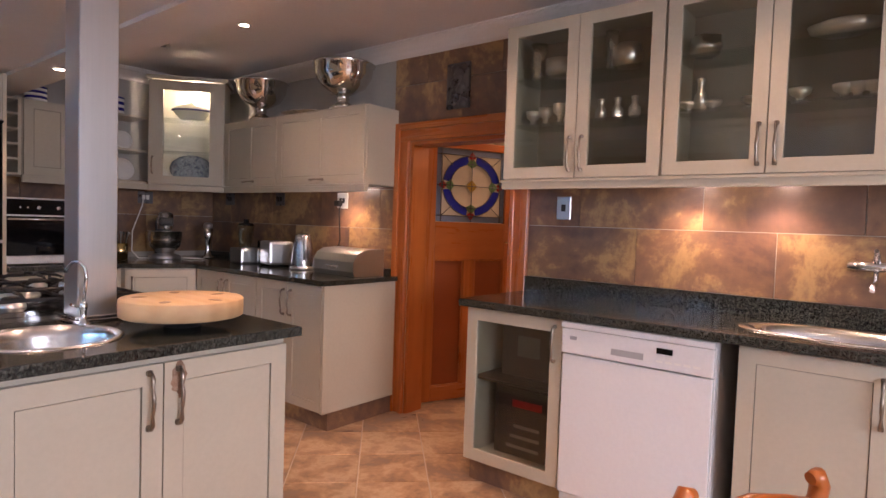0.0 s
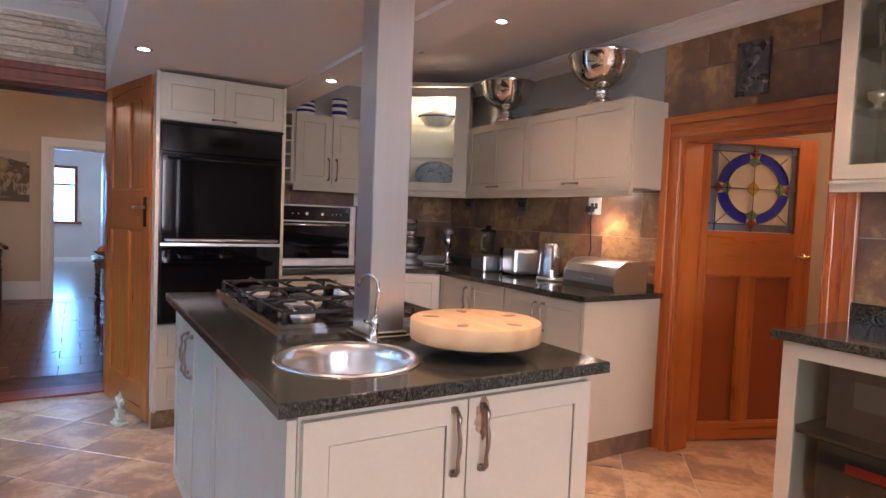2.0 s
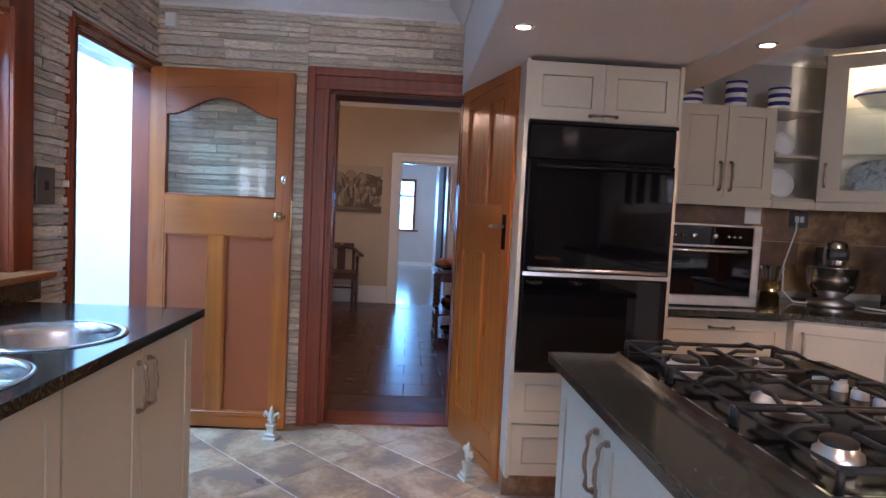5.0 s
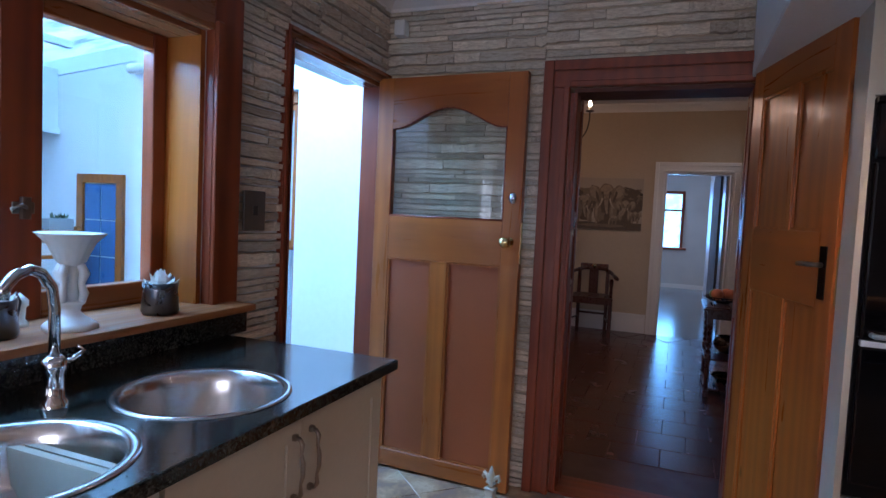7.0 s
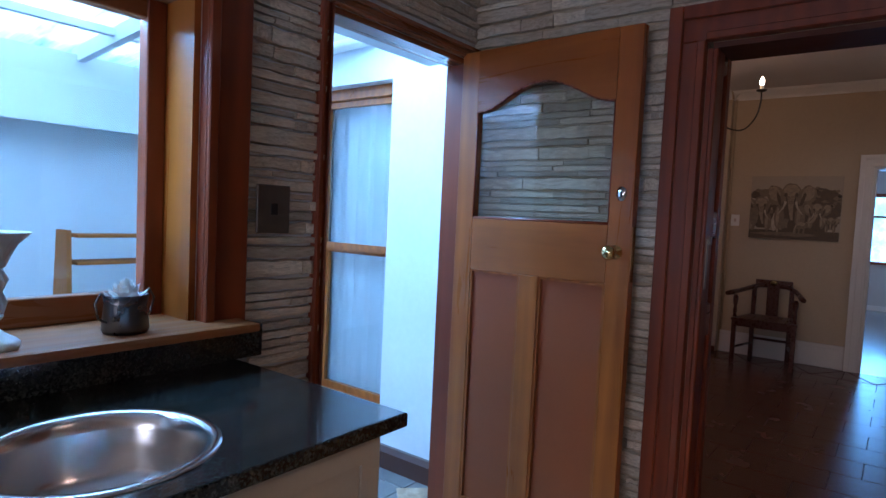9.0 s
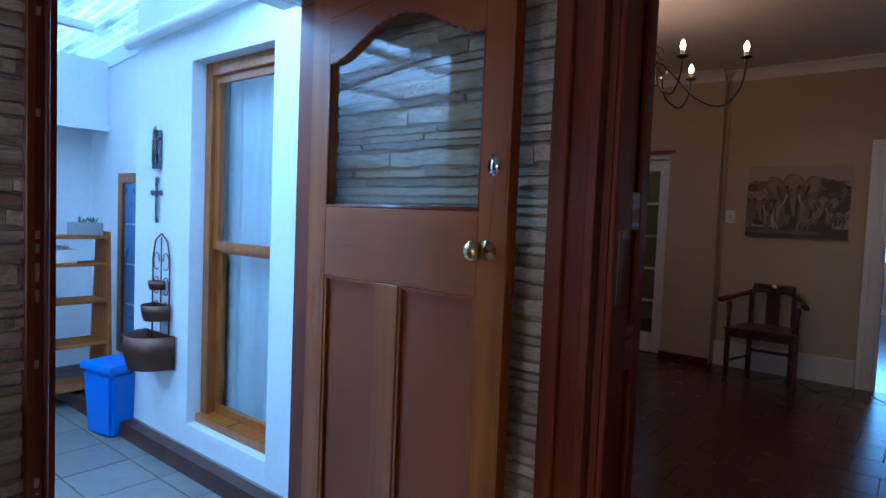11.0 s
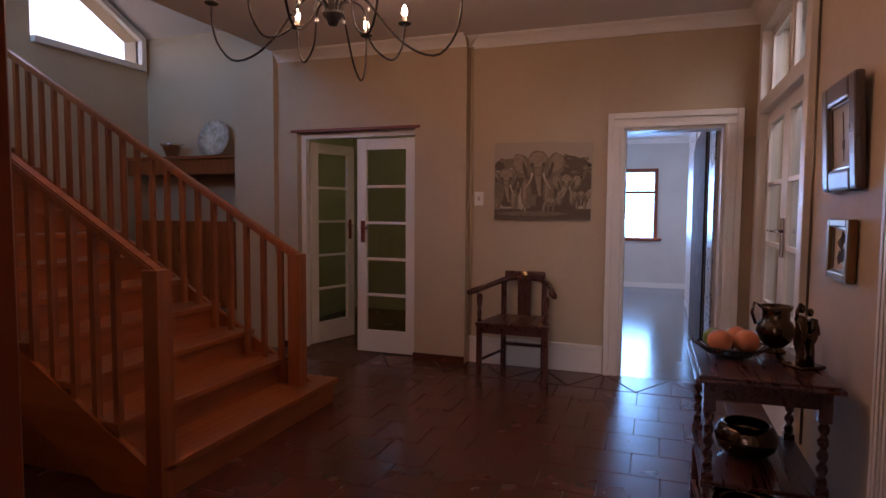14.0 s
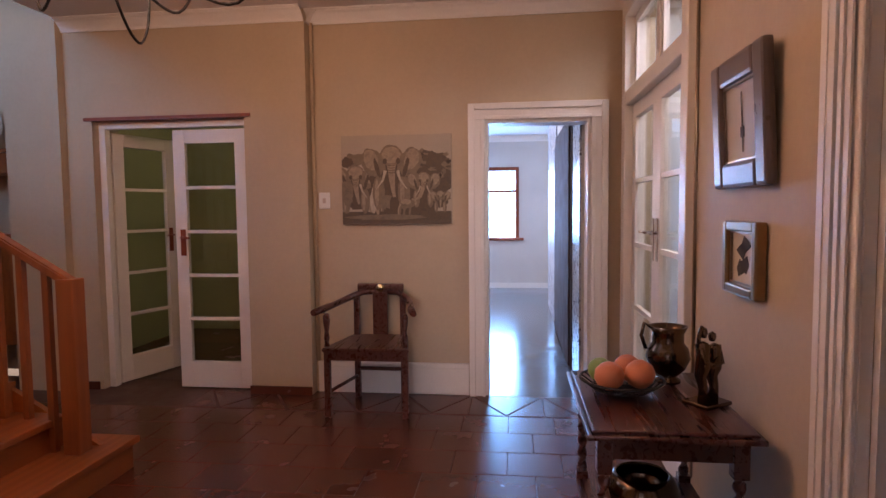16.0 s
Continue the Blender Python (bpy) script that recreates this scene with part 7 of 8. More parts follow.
struct("patterned_wall", B((-14.4, -12.86, 2.445, 2.4595, 0, 2.6), (-10.89, -10.36, 2.445, 2.4595, 0, 2.6)), mottled("silver_patterned_paper", [(0.40, (0.12, 0.13, 0.14)), (0.5, (0.5, 0.52, 0.54)), (0.6, (0.2, 0.21, 0.22))], 16, 0.3))

# ---- kitchen things ----
def footed_bowl(name, label, x, y, z, s, rot=0):
    t = thing(name, label, "bowl", pose(x, y, z, 0, 0, rot))
    bm = bmesh.new()
    lathe(bm, [(0, 0), (0.075 * s, 0), (0.075 * s, 0.01 * s), (0.05 * s, 0.03 * s), (0.028 * s, 0.045 * s), (0.036 * s, 0.06 * s), (0.028 * s, 0.075 * s), (0.06 * s, 0.09 * s), (0.12 * s, 0.125 * s), (0.152 * s, 0.18 * s), (0.158 * s, 0.23 * s), (0.17 * s, 0.24 * s), (0.165 * s, 0.247 * s), (0.15 * s, 0.232 * s), (0.14 * s, 0.18 * s), (0.10 * s, 0.13 * s), (0, 0.11 * s)], 40)
    part("bowl", bm, SILVER, t)
    for d in (-1, 1):
        bm = bmesh.new()
        tube(bm, [(d * 0.155 * s, 0, 0.22 * s), (d * 0.19 * s, 0, 0.215 * s), (d * 0.205 * s, 0, 0.17 * s), (d * 0.18 * s, 0, 0.12 * s), (d * 0.13 * s, 0, 0.115 * s)], 0.009 * s, 8)
        part("handle", bm, SILVER, t)
    return t


footed_bowl("silver_punch_bowl", "large polished silver footed punch bowl with ring handles", -3.38, 4.68, 1.957, 1.22, -20)
footed_bowl("silver_punch_bowl", "smaller polished silver footed bowl with ring handles", -4.27, 4.66, 1.957, 1.16, -25)
bm = bmesh.new()
lathe(bm, [(0, 0), (0.10, 0.004), (0.15, 0.02), (0.153, 0.024), (0.10, 0.010), (0, 0.008)], 32, squash=(1.3, 0.8))
one("silver_tray", "small oval silver tray lying between the bowls", "tray", bm, SILVER, pose(-3.80, 4.68, 1.957))
CBLUE = paint("cobalt_glaze", (0.03, 0.03, 0.20), 0.2)
for i, (y, r, h) in enumerate(((3.44, 0.065, 0.085), (3.70, 0.055, 0.13), (3.95, 0.055, 0.11))):
    t = thing("striped_canister", "blue and white banded kitchen canister on the cupboard", "canister", pose(-5.06, y, 1.967), "striped canisters")
    for k in range(5):
        bm = bmesh.new()
        lathe(bm, [(0, h * k / 5), (r, h * k / 5), (r, h * (k + 1) / 5 - 0.0005), (0, h * (k + 1) / 5 - 0.0005)], 24)
        part("band", bm, CBLUE if k % 2 else PLASTIC, t)
    bm = bmesh.new()
    lathe(bm, [(0, h), (r * 1.04, h), (r * 1.02, h + 0.012), (0, h + 0.016)], 24)
    part("lid", bm, CBLUE, t)

# counter appliances
bb = thing("bread_bin", "brushed steel roll-top bread bin on the corner worktop", "bread bin", face(-3.27, 4.66, 0.891, -4))
bm = bmesh.new()
outl = [(-0.11, 0.0), (-0.125, 0.03), (-0.12, 0.09), (-0.09, 0.135), (-0.04, 0.16), (0.05, 0.165), (0.12, 0.165), (0.12, 0.0)]
prism(bm, outl, -0.205, 0.205, "x")
part("shell", bm, STEEL, bb)
for s in (-1, 1):
    bm = bmesh.new()
    prism(bm, [(a * 1.02, c_ * 1.02) for a, c_ in outl], s * 0.2055, s * 0.213, "x")
    part("end_cap", bm, STEEL, bb)
bm = bmesh.new()
tube(bm, [(-0.06, -0.128, 0.055), (0.06, -0.128, 0.055)], 0.005, 8)
part("handle", bm, CHROME, bb)
kt = thing("electric_kettle", "tapered brushed steel electric kettle on its base", "kettle", pose(-3.70, 4.63, 0.891, 0, 0, -30))
bm = bmesh.new()
lathe(bm, [(0, 0), (0.085, 0), (0.085, 0.018), (0, 0.02)], 28)
part("base", bm, STEEL, kt)
bm = bmesh.new()
lathe(bm, [(0.075, 0.022), (0.076, 0.05), (0.060, 0.20), (0.052, 0.235), (0.03, 0.245), (0, 0.248)], 32)
part("body", bm, STEEL_BOWL, kt)
bm = bmesh.new()
tube(bm, [(0.052, 0, 0.225), (0.10, 0, 0.225), (0.105, 0, 0.18), (0.10, 0, 0.10), (0.074, 0, 0.07)], 0.011, 10)
part("handle", bm, STEEL, kt)
bm = bmesh.new()
prism(bm, [(-0.05, 0.20), (-0.082, 0.222), (-0.05, 0.225)], -0.018, 0.018, "y")
part("spout", bm, STEEL_BOWL, kt)
ts = thing("toaster", "black-ended brushed steel toaster", "toaster", face(-4.05, 4.65, 0.891, -15))
part("shell", B((-0.075, 0.135, -0.09, 0.09, 0.01, 0.18), bev=0.02), STEEL, ts)
part("end_panel", B((-0.135, -0.076, -0.088, 0.088, 0.008, 0.178), bev=0.012), BLACK, ts)
part("slot", B((-0.06, 0.11, -0.045, -0.02, 0.1795, 0.181)), MATTE, ts)
part("slot", B((-0.06, 0.11, 0.02, 0.045, 0.1795, 0.181)), MATTE, ts)
jb = thing("jug_blender", "steel food processor base with a clear plastic jug", "blender", face(-4.35, 4.60, 0.891, -10))
part("motor_base", B((-0.11, 0.11, -0.08, 0.08, 0.0, 0.115), bev=0.015), STEEL, jb)
bm = bmesh.new()
lathe(bm, [(0.045, 0.118), (0.05, 0.13), (0.06, 0.26), (0.062, 0.28), (0.055, 0.28), (0.04, 0.12)], 24)
part("jug", bm, SMOKE, jb)
bm = bmesh.new()
tube(bm, [(-0.055, 0, 0.255), (-0.10, 0, 0.25), (-0.105, 0, 0.19), (-0.09, 0, 0.15), (-0.052, 0, 0.15)], 0.009, 8)
part("handle", bm, PLASTIC, jb)
bm = bmesh.new()
lathe(bm, [(0, 0.281), (0.062, 0.281), (0.05, 0.30), (0.02, 0.305), (0.02, 0.33), (0, 0.33)], 20)
part("lid", bm, BLACK, jb)
sb = thing("stick_blender", "steel stick blender standing on its charging base", "blender", pose(-4.93, 4.62, 0.891))
bm = bmesh.new()
lathe(bm, [(0, 0), (0.05, 0), (0.05, 0.012), (0.03, 0.02), (0.018, 0.06), (0.022, 0.12), (0.036, 0.17), (0.038, 0.24), (0.03, 0.245)], 24)
part("body", bm, CHROME, sb)
bm = bmesh.new()
lathe(bm, [(0.03, 0.245), (0.036, 0.25), (0.036, 0.275), (0.02, 0.29), (0, 0.292)], 24)
part("cap", bm, STEEL, sb)
sm_ = thing("stand_mixer", "dark stand mixer with a steel bowl and chrome head", "mixer", pose(-4.98, 4.29, 0.891, 0, 0, -20) @ Matrix.Diagonal((1.16, 1.16, 1.16, 1)))
bm = bmesh.new()
lathe(bm, [(0, 0), (0.10, 0), (0.10, 0.02), (0.06, 0.035), (0, 0.036)], 28)
part("base", bm, STEEL, sm_)
bm = bmesh.new()
lathe(bm, [(0.035, 0.037), (0.05, 0.04), (0.095, 0.085), (0.108, 0.13), (0.108, 0.185), (0.112, 0.188), (0.10, 0.188), (0.09, 0.09), (0, 0.05)], 32)
part("bowl", bm, STEEL_BOWL, sm_)
part("column", B((-0.14, -0.09, -0.05, 0.05, 0.02, 0.26), bev=0.015), MATTE, sm_)
part("arm", B((-0.15, 0.08, -0.045, 0.045, 0.22, 0.28), bev=0.02), MATTE, sm_)
bm = bmesh.new()
lathe(bm, [(0.05, 0.20), (0.052, 0.24), (0.048, 0.30), (0.03, 0.315), (0, 0.316)], 24)
part("head", bm, CHROME, sm_, at=pose(0.02, 0, 0))
ut = thing("utensil_pot", "small copper-coloured pot crowded with utensils", "utensil pot", pose(-5.08, 4.0, 0.891))
bm = bmesh.new()
lathe(bm, [(0, 0), (0.05, 0), (0.055, 0.12), (0.05, 0.12), (0, 0.02)], 24)
part("pot", bm, BRASS, ut)
for k in range(7):
    a = k * 0.9
    bm = bmesh.new()
    tube(bm, [(0.02 * math.cos(a), 0.02 * math.sin(a), 0.03), (0.05 * math.cos(a), 0.05 * math.sin(a), 0.18), (0.06 * math.cos(a), 0.06 * math.sin(a), 0.20)], [0.004, 0.004, 0.012], 6)
    part("utensil", bm, STEEL if k % 2 else MATTE, ut)
for pts, mt in (([(-5.265, 4.25, 1.36), (-5.22, 4.22, 1.30), (-5.16, 4.12, 1.10), (-5.12, 4.10, 0.95), (-5.05, 4.12, 0.897), (-4.9, 4.3, 0.897)], PLASTIC),
                ([(-4.95, 4.40, 0.897), (-4.85, 4.42, 0.90), (-4.78, 4.50, 0.897), (-4.88, 4.56, 0.90), (-4.92, 4.60, 0.897)], PLASTIC),
                ([(-3.57, 4.845, 1.35), (-3.575, 4.84, 1.28), (-3.56, 4.84, 1.10), (-3.58, 4.83, 1.0), (-3.60, 4.80, 0.95), (-3.62, 4.72, 0.897)], MATTE)):
    bm = bmesh.new()
    tube(bm, pts, 0.0045, 6)
    one("appliance_cable", "thin kinked power cable running to a socket", "cable", bm, mt)
one("wall_plug", "black plug pushed into the white socket", "plug", B((-3.60, -3.55, 4.81, 4.85, 1.335, 1.375), bev=0.008), MATTE)
# plates on the open shelves and in the corner cabinet
for i, (z, r) in enumerate(((1.485, 0.085), (1.72, 0.07))):
    bm = bmesh.new()
    lathe(bm, [(0, 0), (r * 0.6, 0.002), (r, 0.014), (r, 0.017), (r * 0.6, 0.006), (0, 0.004)], 28, pose(0, 0, 0, 0, 76, 0))
    one("small_plate", "small cream plate propped on the open shelf", "plate", bm, PLASTIC, pose(-5.12, 4.02, z + r * 0.97))
ccm = cc.matrix_basis
WILLOW = mottled("blue_pattern_glaze", [(0.42, (0.04, 0.06, 0.12)), (0.5, (0.35, 0.38, 0.42)), (0.6, (0.10, 0.13, 0.20))], 30, 0.2)
bm = bmesh.new()
lathe(bm, [(0, 0), (0.07, 0.003), (0.11, 0.014), (0.11, 0.017), (0.07, 0.007), (0, 0.005)], 32, pose(0, 0, 0, 80, 0, 0), squash=(1.45, 1))
one("oval_platter", "oval blue-patterned platter propped in the corner cabinet", "plate", bm, WILLOW, ccm @ pose(0.275, 0.16, 1.60))
bm = bmesh.new()
lathe(bm, [(0, 0), (0.06, 0), (0.07, 0.01), (0.11, 0.07), (0.12, 0.08), (0.11, 0.10), (0.06, 0.12), (0.015, 0.135), (0.015, 0.15), (0, 0.155)], 32, squash=(1.25, 0.8))
one("covered_tureen", "blue and white covered tureen in the corner cabinet", "tureen", bm, PLASTIC, ccm @ pose(0.275, 0.15, 1.977))
bm = bmesh.new()
lathe(bm, [(0, 0.0), (0.122, 0.0), (0.122, 0.012), (0, 0.012)], 32, squash=(1.25, 0.8))
one("tureen_band", "cobalt rim band of the tureen", "tureen", bm, CBLUE, ccm @ pose(0.275, 0.15, 2.050))

# silverware in the glazed cupboards
CRYST = metal("cut_crystal", (0.75, 0.76, 0.76), 0.12)


def ware(name, label, x, z, prof, mt=OLDSILVER, y=4.655, segs=20, squash=(1, 1)):
    bm = bmesh.new()
    lathe(bm, prof, segs, squash=squash)
    return one(name, label, name.replace("_", " "), bm, mt, pose(x, y, z))


S1, S2 = 1.465 + 0.75 * 0.36 + 0.0065, 1.465 + 0.75 * 0.66 + 0.0065
S0 = 1.4835
vase_p = [(0, 0), (0.035, 0), (0.03, 0.02), (0.035, 0.08), (0.045, 0.17), (0.04, 0.17), (0, 0.03)]
cup_p = [(0, 0), (0.03, 0), (0.012, 0.012), (0.012, 0.03), (0.032, 0.05), (0.036, 0.085), (0.031, 0.085), (0, 0.05)]
bot_p = [(0, 0), (0.024, 0), (0.026, 0.06), (0.012, 0.085), (0.012, 0.11), (0.018, 0.13), (0, 0.14)]
ware("crystal_vase", "tall cut crystal vase on the glass shelf", -1.90, S2, vase_p, CRYST)
ware("crystal_vase", "slim cut glass vase on the upper shelf", -1.52, S2, [(r * 0.7, z) for r, z in vase_p], CRYST)
ware("silver_basket", "small round silver basket on the upper shelf", -1.78, S2, [(0, 0), (0.05, 0), (0.07, 0.03), (0.07, 0.08), (0.06, 0.08), (0, 0.02)])
ware("silver_plate", "round silver dish propped on the upper shelf", -1.44, S2, [(0, 0), (0.05, 0.0), (0.065, 0.05), (0.05, 0.10), (0, 0.105)])
ware("silver_box", "ribbed square silver box on the glass shelf", -1.11, S2, [(0, 0), (0.06, 0), (0.06, 0.02), (0.065, 0.02), (0.065, 0.05), (0.06, 0.05), (0.06, 0.08), (0, 0.08)], OLDSILVER, 4.655, 4)
ware("silver_dish", "low oval silver entree dish on the upper shelf", -0.63, S2, [(0, 0), (0.05, 0), (0.09, 0.02), (0.10, 0.045), (0.06, 0.06), (0, 0.062)], OLDSILVER, 4.655, 24, (1.2, 0.7))
for i, x in enumerate((-1.92, -1.85, -1.77, -1.70)):
    ware("silver_goblet", "small silver goblet standing on the lower glass shelf", x, S1, [(r, z * (0.8 + 0.15 * (i % 3))) for r, z in cup_p])
for i, x in enumerate((-1.56, -1.48, -1.40)):
    ware("condiment_pot", "small silver condiment pot on the lower glass shelf", x, S1, [(r, z * 0.7) for r, z in bot_p])
ware("silver_decanter", "silver cruet stand with a tall bottle", -1.12, S1, bot_p)
for x in (-1.17, -1.07, -0.93):
    ware("silver_goblet", "small silver salt cellar beside the cruet", x, S1, [(r, z * 0.45) for r, z in cup_p])
for x in (-0.76, -0.62, -0.58, -0.53):
    ware("silver_goblet", "rounded silver cup on the lower glass shelf", x, S1, [(r * 1.1, z * 0.6) for r, z in cup_p])

# boxes in the glazed base cupboard
bx = thing("appliance_box", "dark printed carton inside the glazed base cupboard", "box", pose(-1.80, 4.60, 0.134))
part("carton", B((-0.16, 0.17, -0.13, 0.16, 0, 0.33), bev=0.003), MATTE, bx)
part("red_flash", B((-0.06, 0.10, -0.132, -0.1305, 0.24, 0.275)), paint("red_label", (0.55, 0.03, 0.03), 0.4), bx)
for k in range(3):
    part("print_line", B((-0.09 + 0.02 * k, 0.09, -0.132, -0.1305, 0.04 + k * 0.05, 0.055 + k * 0.05)), paint("grey_print", (0.30, 0.29, 0.28), 0.5), bx)
bx = thing("appliance_box", "grey-brown carton on the upper shelf of the cupboard", "box", pose(-1.80, 4.62, 0.513))
part("carton", B((-0.15, 0.15, -0.12, 0.15, 0, 0.27), bev=0.003), paint("brown_card", (0.10, 0.075, 0.06), 0.6), bx)
part("print_block", B((-0.06, 0.06, -0.122, -0.1205, 0.10, 0.20)), paint("faded_print", (0.22, 0.20, 0.18), 0.6), bx)

# worn patch by the island handle
WORN = mottled("worn_brown_wood", [(0.3, (0.10, 0.05, 0.03)), (0.5, (0.22, 0.12, 0.07)), (0.7, (0.38, 0.28, 0.20))], 30, 0.6)
for k, (cy_, cz_, ry_, rz_) in enumerate(((2.868, 0.795, 0.020, 0.045), (2.855, 0.775, 0.012, 0.030), (2.872, 0.745, 0.012, 0.016))):
    bm = bmesh.new()
    wr = random.Random(k)
    prism(bm, [(cy_ + ry_ * wr.uniform(0.6, 1.2) * math.cos(i * 0.35), cz_ + rz_ * wr.uniform(0.6, 1.2) * math.sin(i * 0.35)) for i in range(18)], -1.9492, -1.9484 + 0.0002 * k, "x")
    one("worn_patch", "rubbed brown worn patch in the island door paint", "stain", bm, WORN)
# relief plaque over the pantry door
rp = thing("relief_plaque", "weathered grey stone relief plaque on the tiles", "plaque", pose(-2.555, 4.862, 1.92))
bm = B((-0.085, 0.085, -0.02, 0, 0, 0.27), bev=0.01)
for i in range(14):
    lathe(bm, [(0.03, 0), (0.02, 0.01), (0, 0.014)], 8, pose(random.Random(i).uniform(-0.05, 0.05), -0.02, 0.03 + 0.0155 * i, 90))
part("relief", bm, metal_dark, rp)


# fleur doorstops
def fleur(x, y, deg):
    t = thing("fleur_doorstop", "cream cast-iron fleur-de-lis doorstop", "doorstop", pose(x, y, 0, 0, 0, deg), "doorstops")
    bm = bmesh.new()
    for a, z0, z1 in ((0.042, 0.0, 0.018), (0.032, 0.018, 0.036), (0.022, 0.036, 0.075), (0.027, 0.075, 0.088)):
        box(bm, -a, a, -a * 0.8, a * 0.8, z0, z1, bev=0.003)
    part("pedestal", bm, CREAM, t)
    bm = bmesh.new()
    lathe(bm, [(0.008, 0.088), (0.012, 0.105), (0.018, 0.14), (0.010, 0.17), (0, 0.195)], 12)
    for d in (-1, 1):
        tube(bm, [(0, 0, 0.10), (d * 0.018, 0, 0.135), (d * 0.038, 0, 0.15), (d * 0.046, 0, 0.132), (d * 0.038, 0, 0.12)], [0.008, 0.010, 0.010, 0.007, 0.004], 8)
    box(bm, -0.024, 0.024, -0.010, 0.010, 0.105, 0.116, bev=0.002)
    part("lily", bm, CREAM, t)


fleur(-5.085, 1.20, 75)
fleur(-4.64, 2.255, 20)

# kitchen chair, only its crest is in view
kc = thing("kitchen_chair", "golden pine chair with a scrolled carved crest rail", "chair", pose(-0.44, 3.26, 0, 0, 0, 58) @ Matrix.Diagonal((1, 1, 0.965, 1)))
for sx in (-0.15, 0.15):
    part("leg", B((sx - 0.018, sx + 0.018, -0.17, -0.135, 0, 0.42), bev=0.003), PINE, kc)
    part("back_post", B((sx - 0.018, sx + 0.018, 0.17, 0.205, 0, 0.70), bev=0.003), PINE, kc)
part("seat", B((-0.19, 0.19, -0.19, 0.21, 0.42, 0.45), bev=0.008), PINE_X, kc)
bm = bmesh.new()
tube(bm, [(-0.15, 0.188, 0.70), (-0.09, 0.188, 0.712), (0, 0.188, 0.722), (0.09, 0.188, 0.712), (0.15, 0.188, 0.70)], [0.020, 0.022, 0.025, 0.022, 0.020], 12)
part("crest_rail", bm, PINE_X, kc)
for d in (-1, 1):
    bm = bmesh.new()
    tube(bm, [(d * 0.15, 0.188, 0.69), (d * 0.172, 0.188, 0.715), (d * 0.178, 0.188, 0.745), (d * 0.168, 0.188, 0.765), (d * 0.150, 0.188, 0.762)], [0.018, 0.019, 0.020, 0.021, 0.014], 12)
    part("scroll_ear", bm, PINE, kc)
for sx in (-0.08, 0, 0.08):
    part("spindle", B((sx - 0.01, sx + 0.01, 0.180, 0.196, 0.45, 0.70), bev=0.002), PINE, kc)

# ---- pieces: floor tiles, wall tiles, ledge stones ----
def piece_mesh(name, bm, mt):
    bmesh.ops.recalc_face_normals(bm, faces=bm.faces[:])
    me = bpy.data.meshes.new(name)
    bm.to_mesh(me)
    bm.free()
    me.materials.append(mt)
    return me


def tile_mesh(name, w, h, t, mt, bev=0.002):
    bm = bmesh.new()
    a, b_ = w / 2, h / 2
    lo = [bm.verts.new(p) for p in ((-a, -b_, -t), (a, -b_, -t), (a, b_, -t), (-a, b_, -t))]
    mi = [bm.verts.new(p) for p in ((-a, -b_, -bev), (a, -b_, -bev), (a, b_, -bev), (-a, b_, -bev))]
    a, b_ = a - bev, b_ - bev
    hi = [bm.verts.new(p) for p in ((-a, -b_, 0), (a, -b_, 0), (a, b_, 0), (-a, b_, 0))]
    for p, q in ((lo, mi), (mi, hi)):
        for i in range(4):
            bm.faces.new([p[i], p[(i + 1) % 4], q[(i + 1) % 4], q[i]])
    bm.faces.new(hi)
    return piece_mesh(name, bm, mt)


def floor_owner(name):
    return bpy.data.objects[name]


rnd = random.Random(5)
kt_mesh = tile_mesh("floor_tile", 0.334, 0.334, 0.007, TILE_FLOOR)
owner = floor_owner("floor")
STEP = 0.3395
r2 = math.sqrt(2)
for i in range(-30, 40):
    for j in range(-30, 40):
        u, w_ = -5.885 + 0.24 + i * 0.4801, -2.265 + 0.24 + j * 0.4801
        x, y = (w_ + u) / 2, (w_ - u) / 2
        if -5.50 < x < 1.0 and 0.20 < y < 5.1:
            ob = new("tile", kt_mesh)
            ob.parent = owner
            ob.matrix_basis = pose(x, y, rnd.uniform(-0.0008, 0.0), 0, 0, 45)
yard_mesh = tile_mesh("yard_tile", 0.334, 0.334, 0.007, TILE_YARD)
owner = floor_owner("ground")
for i in range(14):
    for j in range(12):
        x, y = -6.3 + 0.34 * i, -3.2 + 0.34 * j
        if y < 0.3:
            ob = new("tile", yard_mesh)
            ob.parent = owner
            ob.matrix_basis = pose(x, y, -0.096)
# hall tiles, terracotta
cells = []
TW = 0.29
for i in range(16):
    for j in range(-13, 4):
        x = -9.56 + TW * i
        y = 1.78 + (0.145 if i % 2 else 0) + TW * j
        if x < -5.85 and -3.4 < y < 2.6:
            cells.append((x, y))
cells.sort(key=lambda c_: (c_[0] + 7.5) ** 2 + (c_[1] - 1.4) ** 2)
tm_ = tile_mesh("hall_tile", TW - 0.005, TW - 0.005, 0.004, TERRA, 0.0012)
owner = floor_owner("floor_hall")
for x, y in cells[:290]:
    ob = new("tile", tm_)
    ob.parent = owner
    ob.matrix_basis = pose(x, y, 0)
rest = bmesh.new()
for x, y in cells[290:]:
    box(rest, x - 0.141, x + 0.141, y - 0.141, y + 0.141, -0.005, 0)
tagged(part("far_tiles", rest, TERRA, owner), "", "", "", "stuff")
